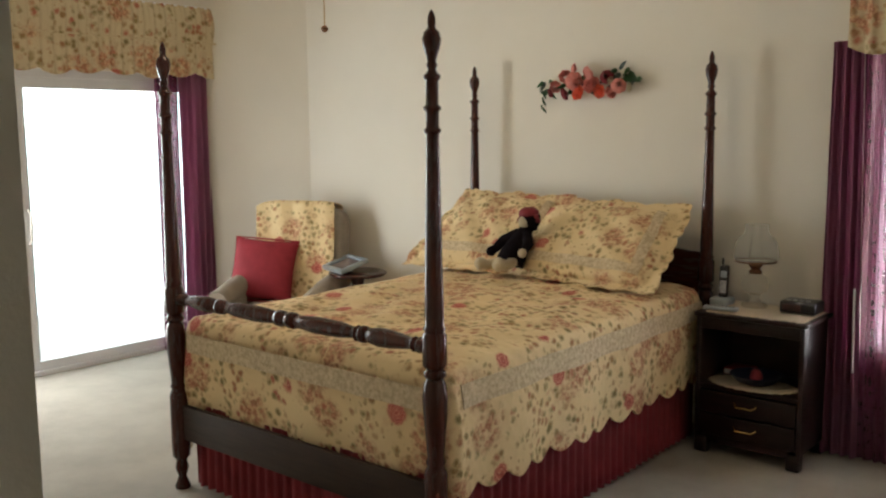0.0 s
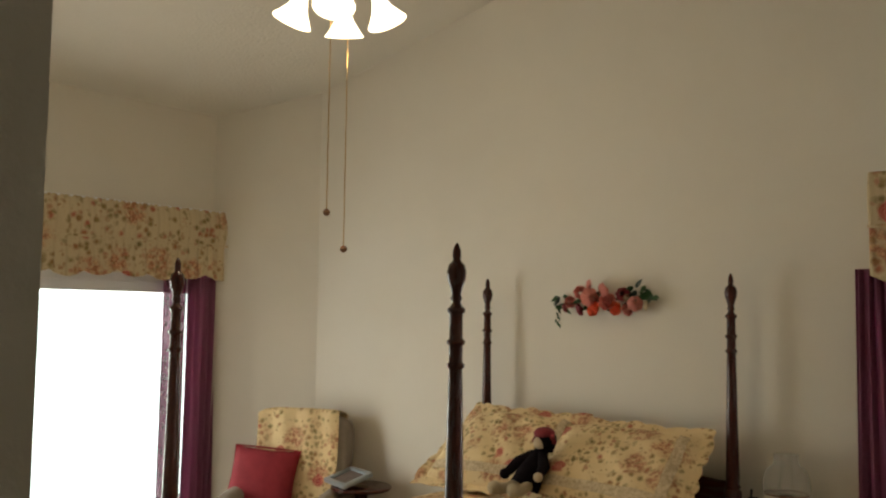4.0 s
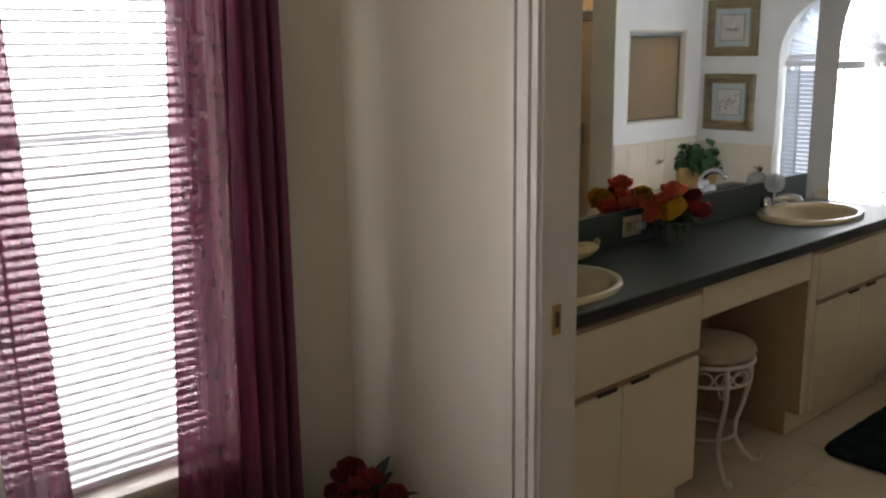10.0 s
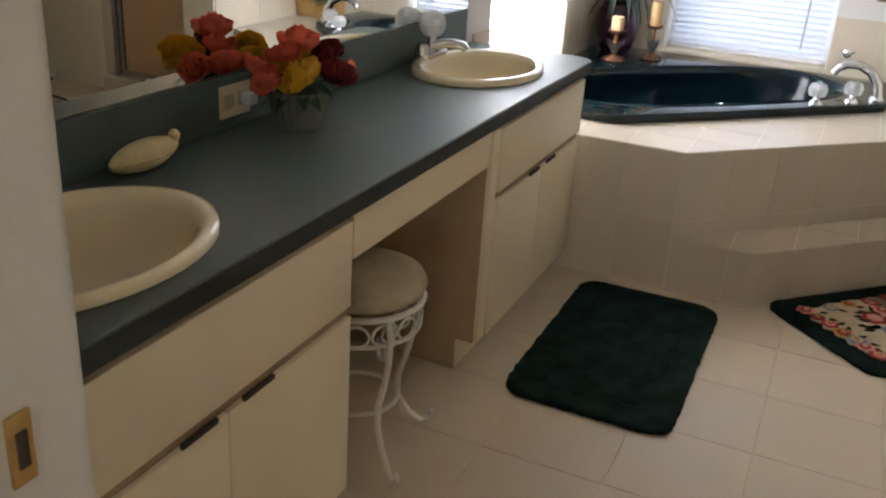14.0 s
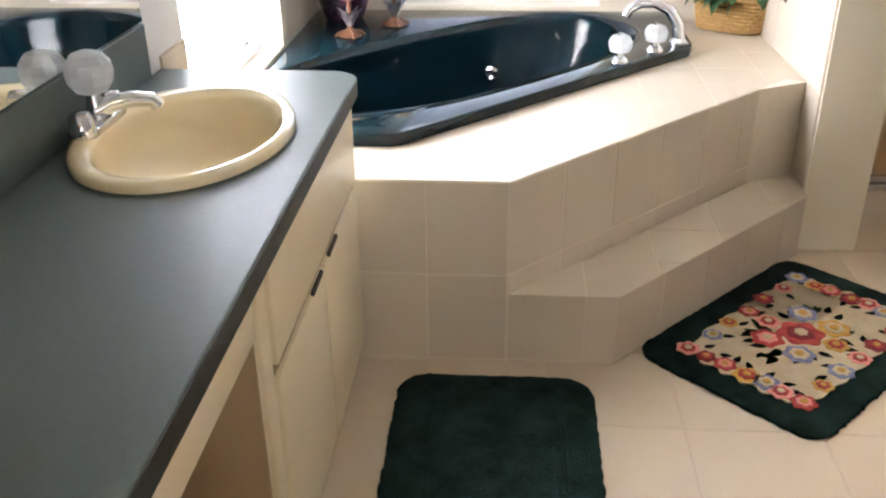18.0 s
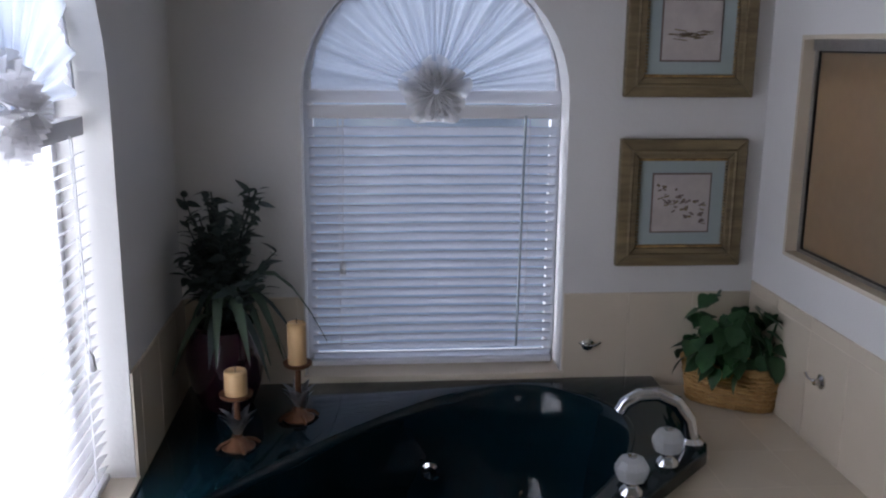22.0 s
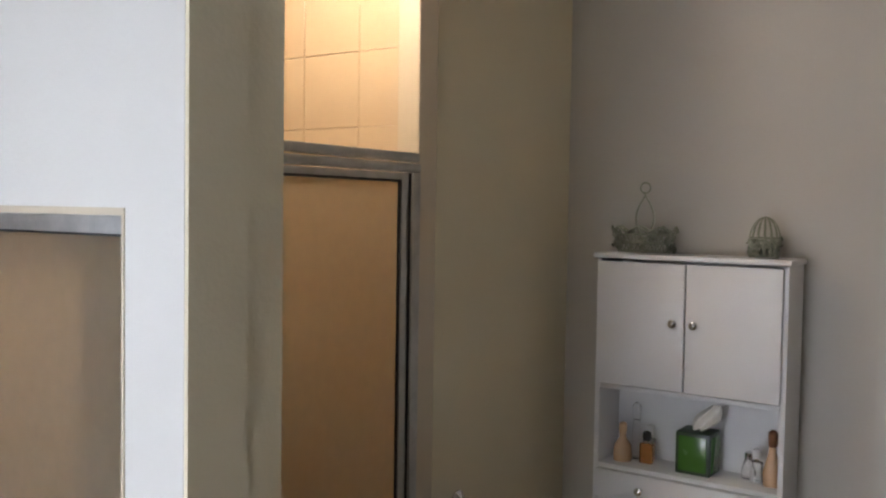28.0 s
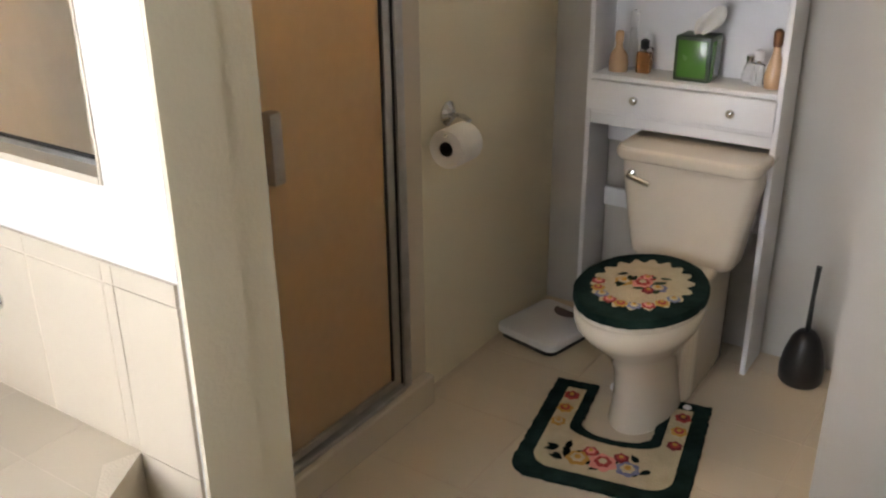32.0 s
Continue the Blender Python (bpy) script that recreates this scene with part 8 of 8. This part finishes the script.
# ==== tiles, piece by piece ====
def tile_mesh(name, w, h, t, mat, bev=0.003):
    """One tile lying in x, y: bevelled top edge, centred."""
    bm = bmesh.new()
    a = [bm.verts.new((sx * w / 2, sy * h / 2, 0)) for sx, sy in ((-1, -1), (1, -1), (1, 1), (-1, 1))]
    b = [bm.verts.new((sx * w / 2, sy * h / 2, t - bev)) for sx, sy in ((-1, -1), (1, -1), (1, 1), (-1, 1))]
    c = [bm.verts.new((sx * (w / 2 - bev), sy * (h / 2 - bev), t)) for sx, sy in ((-1, -1), (1, -1), (1, 1), (-1, 1))]
    for p, q in ((a, b), (b, c)):
        for k in range(4):
            bm.faces.new((p[k], p[(k + 1) % 4], q[(k + 1) % 4], q[k]))
    bm.faces.new(c)
    me = bpy.data.meshes.new(name)
    bm.to_mesh(me)
    bm.free()
    me.materials.append(mat)
    return me


def lay(me, m, parent):
    ob = new("tile", me)
    ob.parent = parent
    ob.matrix_parent_inverse = parent.matrix_basis.inverted()
    ob.matrix_basis = m @ pose(0, 0, 0, rnd.uniform(-0.15, 0.15), rnd.uniform(-0.15, 0.15), 0)
    return ob


def backing(name, poly, m, t, mat, parent):
    bm = prism(poly, 0, t, m=m)
    return part(name, bm, mat, parent, smooth=False)


def poly_tiles(poly, m, pitch_u, pitch_v, u0, v0, gap, t, mat, parent, hole=None, bev=0.002):
    """Tiles of a grid clipped to a convex outline in the plane of m; hole(u, v) leaves one out."""
    us, vs = [p[0] for p in poly], [p[1] for p in poly]
    i0, i1 = math.floor((min(us) - u0) / pitch_u), math.ceil((max(us) - u0) / pitch_u)
    j0, j1 = math.floor((min(vs) - v0) / pitch_v), math.ceil((max(vs) - v0) / pitch_v)
    shared = {}
    area2 = sum(poly[k][0] * poly[(k + 1) % len(poly)][1] - poly[(k + 1) % len(poly)][0] * poly[k][1] for k in range(len(poly)))
    ring_ = poly if area2 > 0 else poly[::-1]
    for i in range(i0, i1):
        for j in range(j0, j1):
            a, b = u0 + i * pitch_u + gap / 2, v0 + j * pitch_v + gap / 2
            cell = [(a, b), (a + pitch_u - gap, b), (a + pitch_u - gap, b + pitch_v - gap), (a, b + pitch_v - gap)]
            full = len(cell)
            clipped = cell
            cut = False
            for k in range(len(ring_)):
                p, q = ring_[k], ring_[(k + 1) % len(ring_)]
                ins = lambda s: (q[0] - p[0]) * (s[1] - p[1]) - (q[1] - p[1]) * (s[0] - p[0])
                outp = []
                for n in range(len(clipped)):
                    s, e = clipped[n], clipped[(n + 1) % len(clipped)]
                    si, ei = ins(s), ins(e)
                    if si >= 0:
                        outp.append(s)
                    if (si >= 0) != (ei >= 0):
                        f = si / (si - ei)
                        outp.append((s[0] + (e[0] - s[0]) * f, s[1] + (e[1] - s[1]) * f))
                if len(outp) != len(clipped) or any(x is not y for x, y in zip(outp, clipped)):
                    cut = True
                clipped = outp
                if len(clipped) < 3:
                    break
            if len(clipped) < 3:
                continue
            ar = abs(sum(clipped[k][0] * clipped[(k + 1) % len(clipped)][1] - clipped[(k + 1) % len(clipped)][0] * clipped[k][1] for k in range(len(clipped)))) / 2
            if ar < 0.0004:
                continue
            cu, cv = sum(c[0] for c in clipped) / len(clipped), sum(c[1] for c in clipped) / len(clipped)
            if hole and hole(cu, cv):
                continue
            if not cut:
                key = "full"
                if key not in shared:
                    shared[key] = tile_mesh("tile", pitch_u - gap, pitch_v - gap, t, mat, bev)
                lay(shared[key], m @ pose(a + (pitch_u - gap) / 2, b + (pitch_v - gap) / 2, 0), parent)
            else:
                bm = bmesh.new()
                lo = [bm.verts.new((x - cu, y - cv, 0)) for x, y in clipped]
                hi = [bm.verts.new((x - cu, y - cv, t)) for x, y in clipped]
                bm.faces.new(hi)
                for k in range(len(clipped)):
                    n = (k + 1) % len(clipped)
                    bm.faces.new((lo[k], lo[n], hi[n], hi[k]))
                me = bpy.data.meshes.new("tile")
                bm.to_mesh(me)
                bm.free()
                me.materials.append(mat)
                lay(me, m @ pose(cu, cv, 0), parent)


bath_floor = bpy.data.objects["floor_bathroom"]
poly_tiles([(1.762, 1.7), (FAR, 1.7), (FAR, 4.689), (1.762, 4.689)], pose(0, 0, -0.004), 0.326, 0.322, 3.16, 3.445, 0.004, 0.004, M_tile, bath_floor, lambda u, v: (u > 4.9 and v > 3.9) or (u > 5.6 and v > 1.87))
poly_tiles([(2.85, 1.07), (5.46, 1.07), (5.46, 1.7), (2.85, 1.7)], pose(0, 0, -0.004), 0.326, 0.322, 3.16, 3.445, 0.004, 0.004, M_tile, bath_floor)

# deck top, in convex stretches around the tub
deck = bpy.data.objects["tub_surround"]
UP = pose(0, 0, 0.519)
DIAG = Matrix.Translation((4.395, 3.878, 0)) @ Matrix.Rotation(math.atan2(2.996 - 3.878, 5.293 - 4.395), 4, "Z")
poly_tiles([(4.395, 4.686), (4.395, 3.878), (4.612, 3.665), (4.612, 4.686)], UP, 0.205, 0.205, 4.395, 4.083, 0.0016, 0.006, M_walltile, deck, None, 0.0008)
poly_tiles([(4.612, 3.665), (5.293, 2.996), (5.593, 3.238), (4.612, 4.185)], UP, 0.205, 0.205, 4.395, 4.083, 0.0016, 0.006, M_walltile, deck, None, 0.0008)
poly_tiles([(5.293, 2.996), (5.27, 2.934), (6.111, 2.934), (6.111, 3.23), (5.593, 3.238)], UP, 0.205, 0.205, 4.395, 4.083, 0.0016, 0.006, M_walltile, deck, None, 0.0008)
# fronts of deck and step
side = Matrix(((0, 0, -1, 4.3995), (-1, 0, 0, 3.878), (0, 1, 0, 0), (0, 0, 0, 1)))
poly_tiles([(-0.808, 0), (0.0, 0), (0.0, 0.523), (-0.808, 0.523)], side, 0.205, 0.257, -0.205, 0.010, 0.003, 0.006, M_walltile, deck)
dlen = math.hypot(5.293 - 4.395, 2.996 - 3.878)
dfront = DIAG @ Matrix(((1, 0, 0, 0), (0, 0, -1, 0.0045), (0, 1, 0, 0), (0, 0, 0, 1)))
poly_tiles([(0.0, 0), (dlen, 0), (dlen, 0.523), (0.0, 0.523)], dfront, 0.205, 0.257, 0.0, 0.010, 0.003, 0.006, M_walltile, deck)
ste = bpy.data.objects["tub_step"]
poly_tiles([(4.394, 3.872), (4.394, 3.593), (5.076, 2.930), (5.262, 2.934), (5.28, 2.996)], pose(0, 0, 0.204), 0.205, 0.205, 4.395, 3.878, 0.004, 0.006, M_walltile, ste)
poly_tiles([(0.0, 0), (0.283, 0), (0.283, 0.208), (0.0, 0.208)], Matrix(((0, 0, -1, 4.4045), (-1, 0, 0, 3.878), (0, 1, 0, 0), (0, 0, 0, 1))), 0.205, 0.198, 0.0, 0.010, 0.003, 0.006, M_walltile, ste)
sd2 = Matrix.Translation((4.40, 3.595, 0)) @ Matrix.Rotation(math.atan2(2.934 - 3.595, 5.08 - 4.40), 4, "Z") @ Matrix(((1, 0, 0, 0), (0, 0, -1, 0.0045), (0, 1, 0, 0), (0, 0, 0, 1)))
poly_tiles([(0.0, 0), (0.948, 0), (0.948, 0.208), (0.0, 0.208)], sd2, 0.205, 0.198, 0.0, 0.010, 0.003, 0.006, M_walltile, ste)

# wainscot round the tub: far wall, shower wall, window wall
WT = 0.835
fw = bpy.data.objects["wall_far"]
farm = Matrix(((0, 0, -1, FAR), (-1, 0, 0, 0), (0, 1, 0, 0), (0, 0, 0, 1)))
for y0, y1 in ((2.937, 3.53), (4.331, 4.683)):
    backing("grout_bed", [(-y1, 0.526), (-y0, 0.526), (-y0, WT), (-y1, WT)], farm, 0.0056, M_palegrout, fw)
    poly_tiles([(-y1, 0.526), (-y0, 0.526), (-y0, WT), (-y1, WT)], farm, 0.205, 0.31, -3.53, 0.526, 0.004, 0.007, M_walltile, fw)
poly_tiles([(-4.331, 0.526), (-3.53, 0.526), (-3.53, 0.575), (-4.331, 0.575)], farm, 0.205, 0.31, -3.53, 0.526, 0.004, 0.007, M_walltile, fw)
sh = bpy.data.objects["wall_shower"]
shm = Matrix(((-1, 0, 0, 0), (0, 0, 1, 2.93), (0, 1, 0, 0), (0, 0, 0, 1)))
backing("grout_bed", [(-6.105, 0.526), (-5.27, 0.526), (-5.27, 0.872), (-6.105, 0.872)], shm, 0.0056, M_palegrout, sh)
poly_tiles([(-6.105, 0.526), (-5.27, 0.526), (-5.27, 0.872), (-6.105, 0.872)], shm, 0.205, 0.31, -6.115, 0.526, 0.002, 0.007, M_walltile, sh)
poly_tiles([(-5.268, 0.215), (-5.124, 0.215), (-5.124, 0.872), (-5.268, 0.872)], shm, 0.205, 0.31, -5.27, 0.215, 0.002, 0.007, M_walltile, sh)
nw = bpy.data.objects["wall_north_bathroom"]
nwm = Matrix(((1, 0, 0, 0), (0, 0, -1, HEAD), (0, 1, 0, 0), (0, 0, 0, 1)))
for x0, x1 in ((4.36, 4.527), (5.483, 6.105)):
    backing("grout_bed", [(x0, 0.526), (x1, 0.526), (x1, WT), (x0, WT)], nwm, 0.0056, M_palegrout, nw)
    poly_tiles([(x0, 0.526), (x1, 0.526), (x1, WT), (x0, WT)], nwm, 0.205, 0.31, 4.322, 0.526, 0.004, 0.007, M_walltile, nw)
# shower lining, upper part seen over the door
ln = bpy.data.objects["wall_shower_lining"]
poly_tiles([(-2.795, 0.1), (-1.89, 0.1), (-1.89, TOP), (-2.795, TOP)], Matrix(((0, 0, -1, 6.103), (-1, 0, 0, 0), (0, 1, 0, 0), (0, 0, 0, 1))), 0.205, 0.205, 0.0, 0.0, 0.002, 0.0045, M_showertile, ln)
poly_tiles([(5.53, 0.1), (6.095, 0.1), (6.095, TOP), (5.53, TOP)], Matrix(((-1, 0, 0, 11.625), (0, 0, 1, 1.885), (0, 1, 0, 0), (0, 0, 0, 1))), 0.205, 0.205, 0.0, 0.0, 0.002, 0.0045, M_showertile, ln)
poly_tiles([(5.48, 1.625), (6.095, 1.625), (6.095, TOP), (5.48, TOP)], Matrix(((1, 0, 0, 0), (0, 0, -1, 2.80), (0, 1, 0, 0), (0, 0, 0, 1))), 0.205, 0.205, 0.0, 0.0, 0.002, 0.0045, M_showertile, ln)
